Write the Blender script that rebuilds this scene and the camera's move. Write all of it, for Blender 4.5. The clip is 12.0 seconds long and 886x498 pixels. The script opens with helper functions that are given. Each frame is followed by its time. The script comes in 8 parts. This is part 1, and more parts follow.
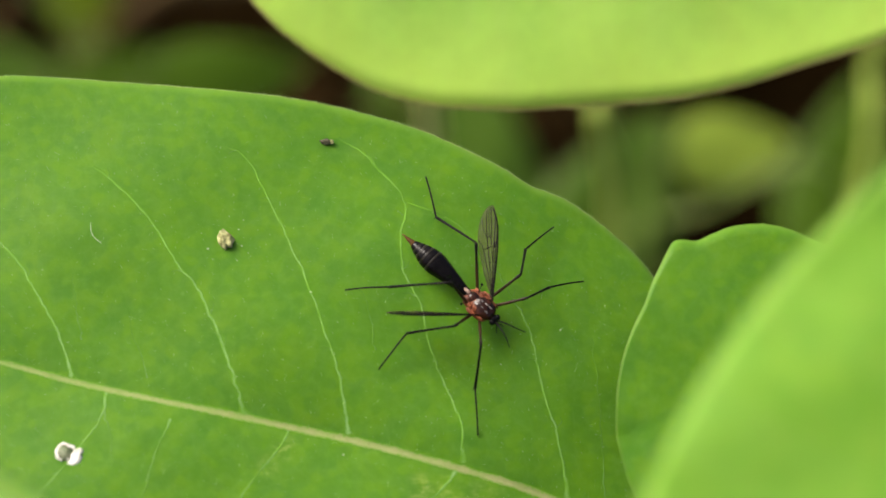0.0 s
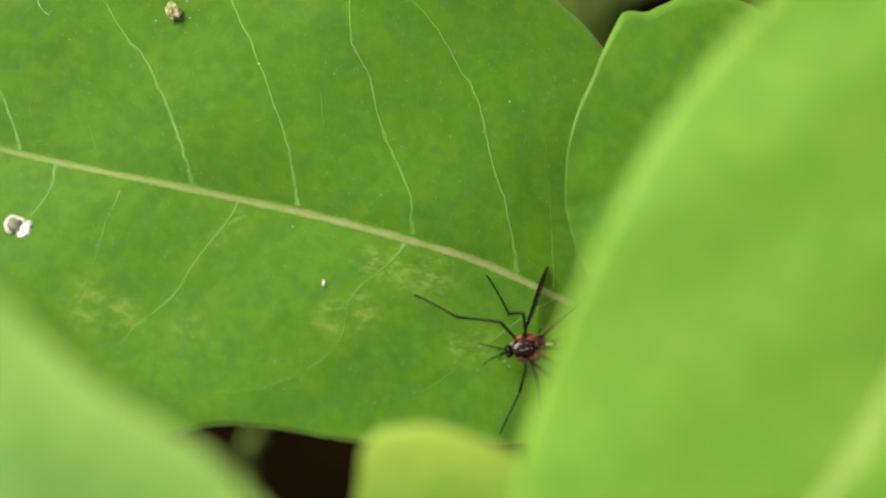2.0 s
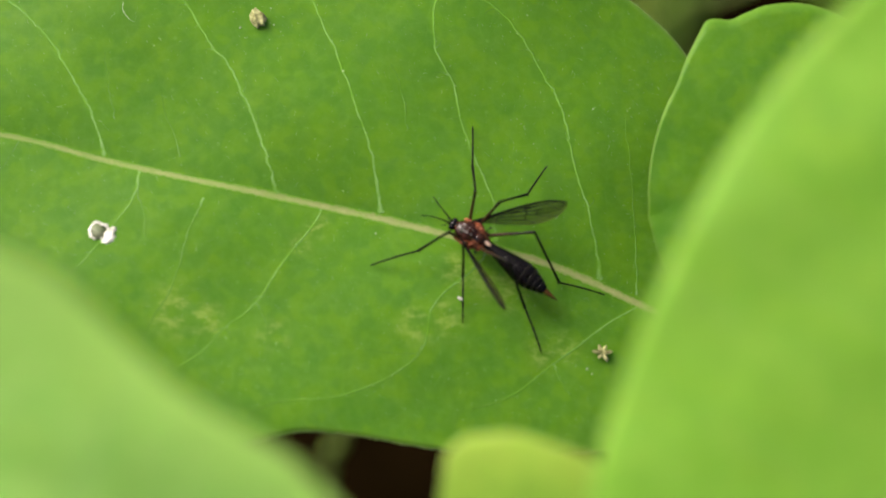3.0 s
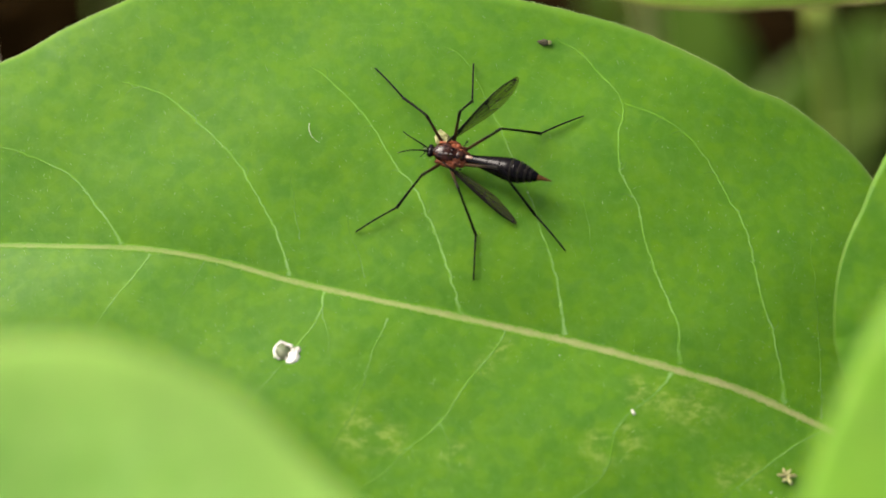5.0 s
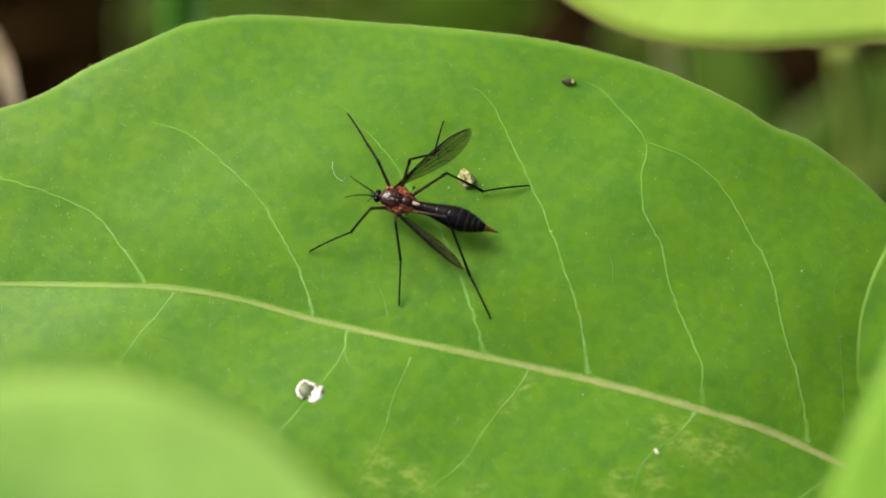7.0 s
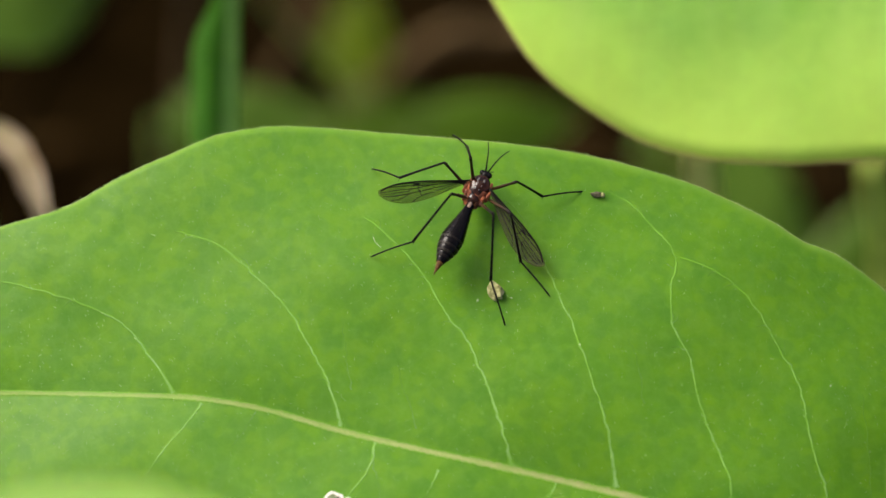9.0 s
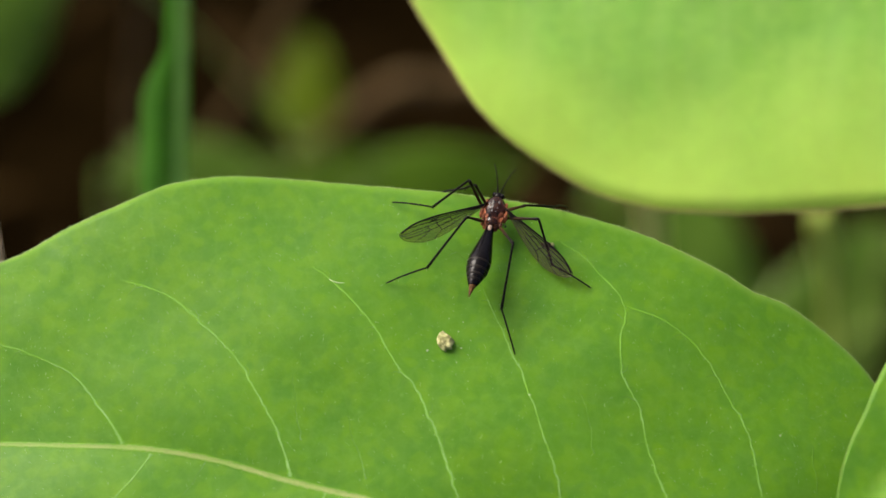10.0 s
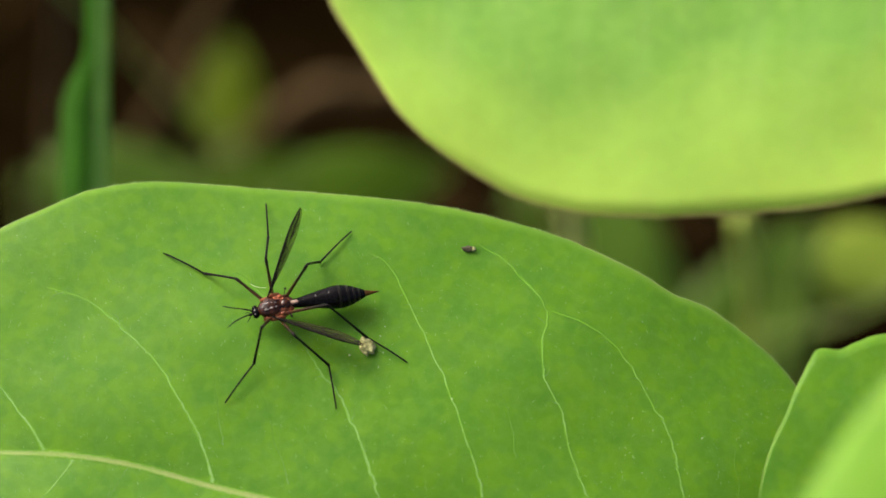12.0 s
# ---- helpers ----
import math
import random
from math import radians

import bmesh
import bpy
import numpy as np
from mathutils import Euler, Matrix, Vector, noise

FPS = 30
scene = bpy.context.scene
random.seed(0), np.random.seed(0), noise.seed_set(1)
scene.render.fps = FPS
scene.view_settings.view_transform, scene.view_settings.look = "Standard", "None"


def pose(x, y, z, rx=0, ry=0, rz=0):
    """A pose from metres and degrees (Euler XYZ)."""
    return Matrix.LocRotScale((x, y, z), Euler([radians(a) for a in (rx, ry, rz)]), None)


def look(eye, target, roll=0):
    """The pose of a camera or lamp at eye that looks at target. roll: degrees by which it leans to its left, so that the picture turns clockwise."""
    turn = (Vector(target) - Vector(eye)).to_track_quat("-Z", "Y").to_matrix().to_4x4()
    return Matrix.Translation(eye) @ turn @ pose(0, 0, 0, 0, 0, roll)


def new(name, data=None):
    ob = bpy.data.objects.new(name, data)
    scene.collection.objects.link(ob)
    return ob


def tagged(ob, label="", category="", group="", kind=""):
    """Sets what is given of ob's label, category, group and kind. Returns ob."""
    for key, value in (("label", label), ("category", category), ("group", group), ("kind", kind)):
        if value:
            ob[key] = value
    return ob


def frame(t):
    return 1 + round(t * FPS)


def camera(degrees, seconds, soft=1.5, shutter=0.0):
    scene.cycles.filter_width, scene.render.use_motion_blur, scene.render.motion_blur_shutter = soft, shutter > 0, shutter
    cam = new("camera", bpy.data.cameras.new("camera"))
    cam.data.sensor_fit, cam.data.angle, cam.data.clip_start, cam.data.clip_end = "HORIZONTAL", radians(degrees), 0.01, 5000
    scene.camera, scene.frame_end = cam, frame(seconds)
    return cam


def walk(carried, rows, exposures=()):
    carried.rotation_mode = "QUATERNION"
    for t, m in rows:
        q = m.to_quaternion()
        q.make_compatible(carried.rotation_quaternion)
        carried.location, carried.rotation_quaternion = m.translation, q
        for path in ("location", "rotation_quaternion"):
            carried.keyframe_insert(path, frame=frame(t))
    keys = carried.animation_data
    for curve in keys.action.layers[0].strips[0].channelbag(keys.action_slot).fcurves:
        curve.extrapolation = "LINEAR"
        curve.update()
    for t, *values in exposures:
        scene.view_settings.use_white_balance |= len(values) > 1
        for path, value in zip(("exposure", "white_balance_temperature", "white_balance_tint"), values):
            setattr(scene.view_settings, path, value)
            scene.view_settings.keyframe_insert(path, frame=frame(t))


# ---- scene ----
MM = 0.001
GROUND_Z = -0.173
EYE = (0.0, -0.2462, 0.4934)
cam = camera(14.0, 12.0, soft=1.5)
cam.data.dof.use_dof = True
cam.data.dof.focus_distance = 0.388
cam.data.dof.aperture_fstop = 14.0
PATH = [
    (0.0, 41.565, -2.399, -2.533),
    (0.2, 41.390, -2.477, -2.522),
    (0.3, 41.254, -2.516, -2.611),
    (0.5, 40.965, -2.593, -2.807),
    (0.7, 40.675, -2.842, -3.033),
    (0.8, 40.454, -2.966, -3.250),
    (0.9, 39.763, -3.090, -3.250),
    (1.0, 38.646, -3.215, -3.253),
    (1.2, 37.813, -3.128, -3.276),
    (1.5, 37.862, -2.998, -3.110),
    (1.7, 37.962, -2.984, -3.092),
    (2.0, 37.970, -2.961, -3.121),
    (2.2, 37.955, -2.911, -3.126),
    (2.5, 37.908, -2.836, -3.048),
    (2.6, 37.986, -2.676, -3.146),
    (2.7, 37.960, -2.517, -3.066),
    (2.8, 37.938, -2.357, -2.491),
    (2.9, 37.973, -2.198, -2.179),
    (3.0, 38.044, -2.038, -2.160),
    (3.1, 38.194, -1.954, -2.042),
    (3.2, 38.355, -1.870, -2.038),
    (4.8, 39.823, -0.175, -0.297),
    (5.0, 39.938, 0.039, -0.083),
    (5.2, 39.989, 0.023, -0.082),
    (5.5, 40.000, 0.000, -0.000),
    (5.8, 39.879, -0.038, -0.125),
    (6.0, 39.922, -0.063, -0.100),
    (6.2, 40.033, -0.013, -0.068),
    (6.5, 40.198, 0.061, 0.045),
    (6.7, 40.340, 0.155, 0.077),
    (7.0, 40.557, 0.295, 0.186),
    (7.2, 40.724, 0.383, 0.413),
    (8.8, 42.216, 0.522, 0.773),
    (9.0, 42.342, 0.378, 0.786),
    (9.2, 42.446, 0.309, 0.655),
    (9.3, 42.464, 0.274, 0.574),
    (9.5, 42.716, 0.205, 0.564),
    (9.7, 43.141, 0.049, 0.584),
    (10.0, 43.138, -0.185, 0.219),
    (10.2, 43.235, -0.345, -0.096),
    (10.5, 43.214, -0.586, -0.345),
    (10.7, 43.244, -0.762, -0.605),
    (11.0, 43.277, -1.026, -0.916),
    (11.2, 43.274, -1.009, -0.971),
    (11.3, 43.272, -1.001, -0.960),
    (11.5, 43.230, -0.985, -0.882),
    (11.8, 43.197, -0.940, -0.813),
    (12.0, 43.217, -0.910, -0.829)
]
walk(cam, [(t, pose(*EYE, rx, ry, rz)) for t, rx, ry, rz in PATH],
     exposures=[(0.0, 1.24), (0.6, 1.28), (1.0, 1.26), (1.5, 1.15), (3.1, 1.15), (4.9, 1.25), (7.0, 1.24), (9.0, 1.24), (10.5, 1.23), (12.0, 1.27)])

# ---- world, sun, exposure ----
world = bpy.data.worlds.new("sky")
scene.world = world
world.use_nodes = True
sky = world.node_tree.nodes.new("ShaderNodeTexSky")
sky.sky_type = 'NISHITA'
sky.sun_disc = False
sky.sun_elevation = radians(50)
sky.sun_rotation = radians(-63)
sky.air_density, sky.dust_density, sky.ozone_density = 0.4, 6.0, 0.3
back = world.node_tree.nodes["Background"]
back.inputs["Strength"].default_value = 0.115
world.node_tree.links.new(sky.outputs[0], back.inputs["Color"])
sun = bpy.data.lights.new("sun", "SUN")
sun.energy, sun.angle, sun.color = 1.45, radians(32), (1.0, 0.95, 0.84)
sun_ob = new("sun", sun)
sun_ob.matrix_world = look((-1.0, 0.5, 1.55), (0, 0, 0.2))
scene.view_settings.exposure = 1.1


# ---- materials ----
def shader(name):
    m = bpy.data.materials.new(name)
    m.use_nodes = True
    tree = m.node_tree
    return m, tree, tree.nodes["Principled BSDF"], tree.nodes["Material Output"]


def add(tree, kind, **values):
    n = tree.nodes.new(kind)
    for k, v in values.items():
        n.inputs[k.replace("_", " ")].default_value = v
    return n


def mix_colour(tree, factor, a, b, blend='MIX'):
    n = tree.nodes.new("ShaderNodeMix")
    n.data_type, n.blend_type = 'RGBA', blend
    for socket, v in ((n.inputs[0], factor), (n.inputs[6], a), (n.inputs[7], b)):
        if isinstance(v, (tuple, float, int)):
            socket.default_value = v if not isinstance(v, tuple) or len(v) == 4 else (*v, 1)
        else:
            tree.links.new(v, socket)
    return n.outputs[2]


def ramp(tree, source, low, high):
    n = tree.nodes.new("ShaderNodeMapRange")
    n.inputs["From Min"].default_value, n.inputs["From Max"].default_value = low, high
    tree.links.new(source, n.inputs["Value"])
    return n.outputs["Result"]


def math_node(tree, op, a, b):
    n = tree.nodes.new("ShaderNodeMath")
    n.operation = op
    for socket, v in zip(n.inputs, (a, b)):
        if isinstance(v, (float, int)):
            socket.default_value = v
        else:
            tree.links.new(v, socket)
    return n.outputs[0]


def texture(tree, kind, scale, detail=3.0, rough=0.55, stretch=None, out=0):
    co = tree.nodes.new("ShaderNodeTexCoord").outputs["Object"]
    if stretch:
        mp = tree.nodes.new("ShaderNodeMapping")
        mp.inputs["Scale"].default_value = stretch
        tree.links.new(co, mp.inputs["Vector"])
        co = mp.outputs[0]
    n = tree.nodes.new(kind)
    n.inputs["Scale"].default_value = scale
    if "Detail" in n.inputs and kind == "ShaderNodeTexNoise":
        n.inputs["Detail"].default_value, n.inputs["Roughness"].default_value = detail, rough
    tree.links.new(co, n.inputs["Vector"])
    return n.outputs[out]


def cells(tree, scale, shake):
    """Distance to the edges of uneven cells."""
    co = tree.nodes.new("ShaderNodeTexCoord").outputs["Object"]
    n = add(tree, "ShaderNodeTexNoise", Scale=scale * 0.6, Detail=2.0)
    tree.links.new(co, n.inputs["Vector"])
    shift = tree.nodes.new("ShaderNodeVectorMath")
    shift.operation = 'MULTIPLY_ADD'
    tree.links.new(n.outputs["Color"], shift.inputs[0])
    shift.inputs[1].default_value = (shake, shake, shake)
    tree.links.new(co, shift.inputs[2])
    v = add(tree, "ShaderNodeTexVoronoi", Scale=scale)
    v.feature = 'DISTANCE_TO_EDGE'
    tree.links.new(shift.outputs[0], v.inputs["Vector"])
    return v.outputs["Distance"]


def leaf_material(name, dark, light, pale, through_colour, thin=0.35, gloss=0.42, scale=1.0, patches=(), rim=None, streaks=0.0, rim_range=(0.42, 1.02, 0.5)):
    """A leaf blade: mottled green, fine net of veinlets, a share of light passes through it."""
    m, tree, p, out = shader(name)
    broad = texture(tree, "ShaderNodeTexNoise", 240 * scale, 4.0, 0.55)
    fine = texture(tree, "ShaderNodeTexNoise", 900 * scale, 3.0, 0.6)
    net = cells(tree, 900 * scale, 0.0006)
    net2 = cells(tree, 260 * scale, 0.003)
    grain = texture(tree, "ShaderNodeTexNoise", 3200 * scale, 2.0, 0.6)
    c = mix_colour(tree, ramp(tree, broad, 0.35, 0.68), dark, light)
    c = mix_colour(tree, math_node(tree, 'MULTIPLY', ramp(tree, fine, 0.4, 0.75), 0.35), c, pale)
    c = mix_colour(tree, math_node(tree, 'MULTIPLY', ramp(tree, grain, 0.55, 0.8), 0.25), c, pale)
    mottle = texture(tree, "ShaderNodeTexNoise", 430 * scale, 5.0, 0.7)
    c = mix_colour(tree, math_node(tree, 'MULTIPLY', ramp(tree, mottle, 0.50, 0.72), 0.34), c, tuple(k * v for k, v in zip((1.45, 1.14, 0.8), light)))
    c = mix_colour(tree, math_node(tree, 'MULTIPLY', ramp(tree, mottle, 0.46, 0.28), 0.26), c, tuple(k * v for k, v in zip((0.82, 0.9, 1.1), dark)))
    # soft fields between the veinlets, each a little lighter or darker than the next
    fields = add(tree, "ShaderNodeTexVoronoi", Scale=900 * scale)
    fields.feature = 'SMOOTH_F1'
    fields.inputs["Smoothness"].default_value = 0.7
    tree.links.new(tree.nodes.new("ShaderNodeTexCoord").outputs["Object"], fields.inputs["Vector"])
    split = tree.nodes.new("ShaderNodeSeparateColor")
    tree.links.new(fields.outputs["Color"], split.inputs[0])
    c = mix_colour(tree, math_node(tree, 'MULTIPLY', ramp(tree, split.outputs[0], 0.5, 0.85), 0.40), c, tuple(k * v for k, v in zip((1.4, 1.2, 1.3), light)))
    c = mix_colour(tree, math_node(tree, 'MULTIPLY', ramp(tree, split.outputs[0], 0.5, 0.15), 0.34), c, tuple(k * v for k, v in zip((0.8, 0.84, 1.2), dark)))
    if streaks:
        lines = texture(tree, "ShaderNodeTexNoise", 300, 3.0, 0.6, (1.0, 0.10, 0.10))
        c = mix_colour(tree, math_node(tree, 'MULTIPLY', ramp(tree, lines, 0.42, 0.66), streaks), c, pale)
    if rim:
        outward = tree.nodes.new("ShaderNodeAttribute")
        outward.attribute_name = "outward"
        wander = texture(tree, "ShaderNodeTexNoise", 70, 3.0, 0.6)
        far_out = math_node(tree, 'ADD', outward.outputs["Fac"], math_node(tree, 'MULTIPLY', math_node(tree, 'SUBTRACT', wander, 0.5), rim_range[2]))
        c = mix_colour(tree, ramp(tree, far_out, rim_range[0], rim_range[1]), c, rim)
    vein = math_node(tree, 'ADD', math_node(tree, 'MULTIPLY', ramp(tree, net, 0.08, 0.0), 0.08),
                     math_node(tree, 'MULTIPLY', ramp(tree, net2, 0.035, 0.0), 0.12))
    c = mix_colour(tree, vein, c, pale)
    dots = add(tree, "ShaderNodeTexVoronoi", Scale=520 * scale)
    tree.links.new(tree.nodes.new("ShaderNodeTexCoord").outputs["Object"], dots.inputs["Vector"])
    few = math_node(tree, 'GREATER_THAN', dots.outputs["Color"], 0.72)
    c = mix_colour(tree, math_node(tree, 'MULTIPLY', math_node(tree, 'MULTIPLY', few, ramp(tree, dots.outputs["Distance"], 0.16, 0.05)), 0.55), c, pale)
    if patches:
        co = tree.nodes.new("ShaderNodeTexCoord").outputs["Object"]
        total = 0.0
        for x, y, r in patches:
            d = tree.nodes.new("ShaderNodeVectorMath")
            d.operation = 'DISTANCE'
            flat = tree.nodes.new("ShaderNodeVectorMath")
            flat.operation = 'MULTIPLY'
            flat.inputs[1].default_value = (1, 1, 0)
            tree.links.new(co, flat.inputs[0])
            tree.links.new(flat.outputs[0], d.inputs[0])
            d.inputs[1].default_value = (x * MM, y * MM, 0)
            total = math_node(tree, 'MAXIMUM', total, ramp(tree, d.outputs["Value"], 1.5 * r * MM, 0.0))
        spots = texture(tree, "ShaderNodeTexNoise", 800, 5.0, 0.72, (0.75, 1.3, 1.0))
        mask = math_node(tree, 'MULTIPLY', total, ramp(tree, spots, 0.46, 0.66))
        c = mix_colour(tree, mask, c, (0.36, 0.46, 0.10))
    tree.links.new(c, p.inputs["Base Color"])
    p.inputs["Roughness"].default_value = gloss
    p.inputs["Specular IOR Level"].default_value = 0.15
    bump = add(tree, "ShaderNodeBump", Strength=0.2, Distance=0.00010)
    rise = math_node(tree, 'ADD', math_node(tree, 'MULTIPLY', ramp(tree, net, 0.0, 0.2), 0.25), fine)
    rise = math_node(tree, 'ADD', rise, math_node(tree, 'MULTIPLY', ramp(tree, net2, 0.0, 0.12), 0.35))
    tree.links.new(rise, bump.inputs["Height"])
    tree.links.new(bump.outputs[0], p.inputs["Normal"])
    t = tree.nodes.new("ShaderNodeBsdfTranslucent")
    tc = mix_colour(tree, ramp(tree, broad, 0.35, 0.68), tuple(0.85 * v for v in through_colour), through_colour)
    tree.links.new(tc, t.inputs["Color"])
    tree.links.new(bump.outputs[0], t.inputs["Normal"])
    mx = tree.nodes.new("ShaderNodeMixShader")
    mx.inputs[0].default_value = thin
    tree.links.new(p.outputs[0], mx.inputs[1])
    tree.links.new(t.outputs[0], mx.inputs[2])
    tree.links.new(mx.outputs[0], out.inputs["Surface"])
    return m


def plain_material(name, a, b, rough=0.6, scale=400, spec=0.4, bump_depth=0.0001, stretch=None, coat=0.0):
    """Two colours in a fine uneven mix, with a little relief."""
    m, tree, p, out = shader(name)
    n = texture(tree, "ShaderNodeTexNoise", scale, 5.0, 0.6, stretch)
    big = texture(tree, "ShaderNodeTexNoise", scale * 0.2, 2.0)
    f = math_node(tree, 'MULTIPLY', math_node(tree, 'ADD', n, big), 0.5)
    tree.links.new(mix_colour(tree, ramp(tree, f, 0.38, 0.62), a, b), p.inputs["Base Color"])
    p.inputs["Roughness"].default_value = rough
    p.inputs["Specular IOR Level"].default_value = spec
    p.inputs["Coat Weight"].default_value = coat
    p.inputs["Coat Roughness"].default_value = 0.12
    bump = add(tree, "ShaderNodeBump", Strength=0.5, Distance=bump_depth)
    tree.links.new(n, bump.inputs["Height"])
    tree.links.new(bump.outputs[0], p.inputs["Normal"])
    return m


PATCHES = [(22.8, -17, 2.2), (20.5, -16.1, 1.6), (27, -18, 2.4), (16.8, -22.2, 2), (19.4, -21.6, 2), (29.7, -24.8, 1.6),
           (32.1, -24.2, 1.5), (6.3, -11.5, 1.2), (4.5, -13.4, 1.0), (-8.5, -20.4, 2.6), (-5.5, -21.6, 1.8), (1.5, -23.1, 1.6)]
LEAF = leaf_material("leaf_green", (0.074, 0.214, 0.014), (0.101, 0.248, 0.0085), (0.170, 0.335, 0.055), (0.20, 0.43, 0.015),
                     0.3, patches=PATCHES, rim=(0.145, 0.295, 0.03), rim_range=(0.970, 1.01, 0.02))
LEAF_BRIGHT = leaf_material("leaf_young_green", (0.18, 0.41, 0.03), (0.25, 0.49, 0.05), (0.34, 0.56, 0.11), (0.42, 0.74, 0.07), 0.45, streaks=0.2)
LEAF_YELLOW = leaf_material("leaf_yellow_green", (0.235, 0.50, 0.075), (0.29, 0.565, 0.105), (0.41, 0.67, 0.18), (0.56, 0.81, 0.14), 0.52, rim=(0.55, 0.77, 0.13), streaks=0.5)
LEAF_YOUNG = leaf_material("leaf_young_yellow", (0.34, 0.58, 0.07), (0.40, 0.63, 0.09), (0.46, 0.68, 0.14), (0.58, 0.80, 0.12), 0.52, rim=(0.56, 0.74, 0.12))
# undergrowth green, darkened so that its colour holds the shade there
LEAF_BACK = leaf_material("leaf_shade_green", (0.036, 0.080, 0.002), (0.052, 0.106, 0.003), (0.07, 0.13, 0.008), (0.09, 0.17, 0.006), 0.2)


def vein_material(name, a, b, cover, ragged, full, low, skin_dark=(0.085, 0.222, 0.0085), skin_light=(0.108, 0.262, 0.011)):
    """A vein's skin: pale along its middle, green as the blade at its sides, unevenly."""
    m, tree, p, out = shader(name)
    across = tree.nodes.new("ShaderNodeAttribute")
    across.attribute_name = "across"
    worn = tree.nodes.new("ShaderNodeAttribute")
    worn.attribute_name = "strength"
    n = texture(tree, "ShaderNodeTexNoise", 2600, 4.0, 0.65)
    slow = texture(tree, "ShaderNodeTexNoise", 420, 2.0)
    broad = texture(tree, "ShaderNodeTexNoise", 240, 4.0, 0.55)
    side = math_node(tree, 'ABSOLUTE', across.outputs["Fac"], 0.0)
    side = math_node(tree, 'ADD', side, math_node(tree, 'MULTIPLY', math_node(tree, 'SUBTRACT', n, 0.5), ragged))
    f = math_node(tree, 'MULTIPLY', ramp(tree, side, 0.95, full), cover)
    f = math_node(tree, 'MULTIPLY', f, ramp(tree, slow, low, 0.6))
    f = math_node(tree, 'MULTIPLY', f, worn.outputs["Fac"])
    skin = mix_colour(tree, ramp(tree, broad, 0.35, 0.68), skin_dark, skin_light)
    tree.links.new(mix_colour(tree, f, skin, mix_colour(tree, n, a, b)), p.inputs["Base Color"])
    p.inputs["Roughness"].default_value = 0.5
    p.inputs["Specular IOR Level"].default_value = 0.14
    return m


VEIN = vein_material("vein_pale_green", (0.150, 0.285, 0.085), (0.29, 0.405, 0.215), 0.70, 2.2, -0.15, 0.22)
RIB = vein_material("midrib_tan_green", (0.155, 0.185, 0.055), (0.34, 0.355, 0.15), 1.1, 1.5, 0.35, -0.3)
RIB_PALE = vein_material("midrib_pale_straw", (0.24, 0.35, 0.07), (0.33, 0.42, 0.12), 1.2, 0.6, 0.4, -0.6, (0.15, 0.33, 0.03), (0.20, 0.38, 0.04))
MARGIN = plain_material("leaf_margin", (0.13, 0.26, 0.035), (0.27, 0.345, 0.10), 0.6, 700)
MARGIN_DULL = plain_material("leaf_margin_dull", (0.085, 0.190, 0.018), (0.15, 0.215, 0.04), 0.7, 700, 0.15)
STEM = plain_material("stem_green", (0.44, 0.60, 0.08), (0.52, 0.66, 0.12), 0.5, 120)
# browns taken towards black: shade under the plants is put into them
SOIL = plain_material("soil_shaded_brown", (0.0020, 0.0012, 0.0003), (0.0085, 0.005, 0.0016), 0.95, 60, 0.0, 0.003)
LITTER = plain_material("litter_shaded_brown", (0.002, 0.0013, 0.0003), (0.046, 0.028, 0.010), 0.9, 26, 0.0, 0.001)
DRY = plain_material("dry_leaf_straw", (0.42, 0.31, 0.19), (0.74, 0.63, 0.47), 0.8, 150, 0.2, 0.0005)

LEAF_PALE = leaf_material("leaf_pale_green", (0.30, 0.60, 0.08), (0.42, 0.72, 0.16), (0.50, 0.76, 0.25), (0.47, 0.83, 0.13), 0.42, rim=(0.50, 0.78, 0.17), streaks=0.25)
# darker copy of the yellow-green, toned down for the undergrowth's shade
LEAF_DIM = leaf_material("leaf_dim_yellow_green", (0.23, 0.34, 0.035), (0.29, 0.40, 0.05), (0.34, 0.44, 0.08), (0.42, 0.56, 0.06), 0.4)
RIM_BROWN = plain_material("leaf_edge_brown", (0.20, 0.17, 0.05), (0.34, 0.29, 0.10), 0.7, 500)
# dull and olive greens, with shade behind the broad leaf mixed in
LEAF_MID = leaf_material("leaf_half_shade_green", (0.052, 0.115, 0.008), (0.078, 0.150, 0.013), (0.10, 0.17, 0.03), (0.13, 0.23, 0.02), 0.25)
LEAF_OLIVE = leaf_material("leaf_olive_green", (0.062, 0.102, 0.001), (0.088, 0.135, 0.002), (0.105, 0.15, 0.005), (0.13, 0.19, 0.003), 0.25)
STEM_PALE = plain_material("stem_straw_green", (0.46, 0.48, 0.14), (0.60, 0.60, 0.22), 0.6, 120)
TWIG = plain_material("twig_brown", (0.055, 0.036, 0.015), (0.105, 0.072, 0.036), 0.9, 90, 0.0, 0.001)
STEM_DULL = plain_material("stem_dull_green", (0.16, 0.24, 0.04), (0.22, 0.30, 0.06), 0.6, 120)
GRASS = leaf_material("grass_green", (0.165, 0.36, 0.085), (0.20, 0.41, 0.105), (0.25, 0.45, 0.15), (0.26, 0.50, 0.11), 0.6)
GRASS_PALE = leaf_material("grass_pale_green", (0.27, 0.45, 0.17), (0.34, 0.51, 0.23), (0.38, 0.54, 0.27), (0.38, 0.60, 0.22), 0.6)
DOWN = plain_material("down_pale_green", (0.17, 0.31, 0.07), (0.32, 0.44, 0.18), 0.6, 900, 0.15)
HUSK = plain_material("husk_tan", (0.13, 0.13, 0.035), (0.50, 0.49, 0.22), 0.7, 2600, 0.3, 0.0004)
PELLET = plain_material("pellet_dark", (0.028, 0.026, 0.011), (0.12, 0.11, 0.055), 0.7, 2600, 0.3, 0.0001)
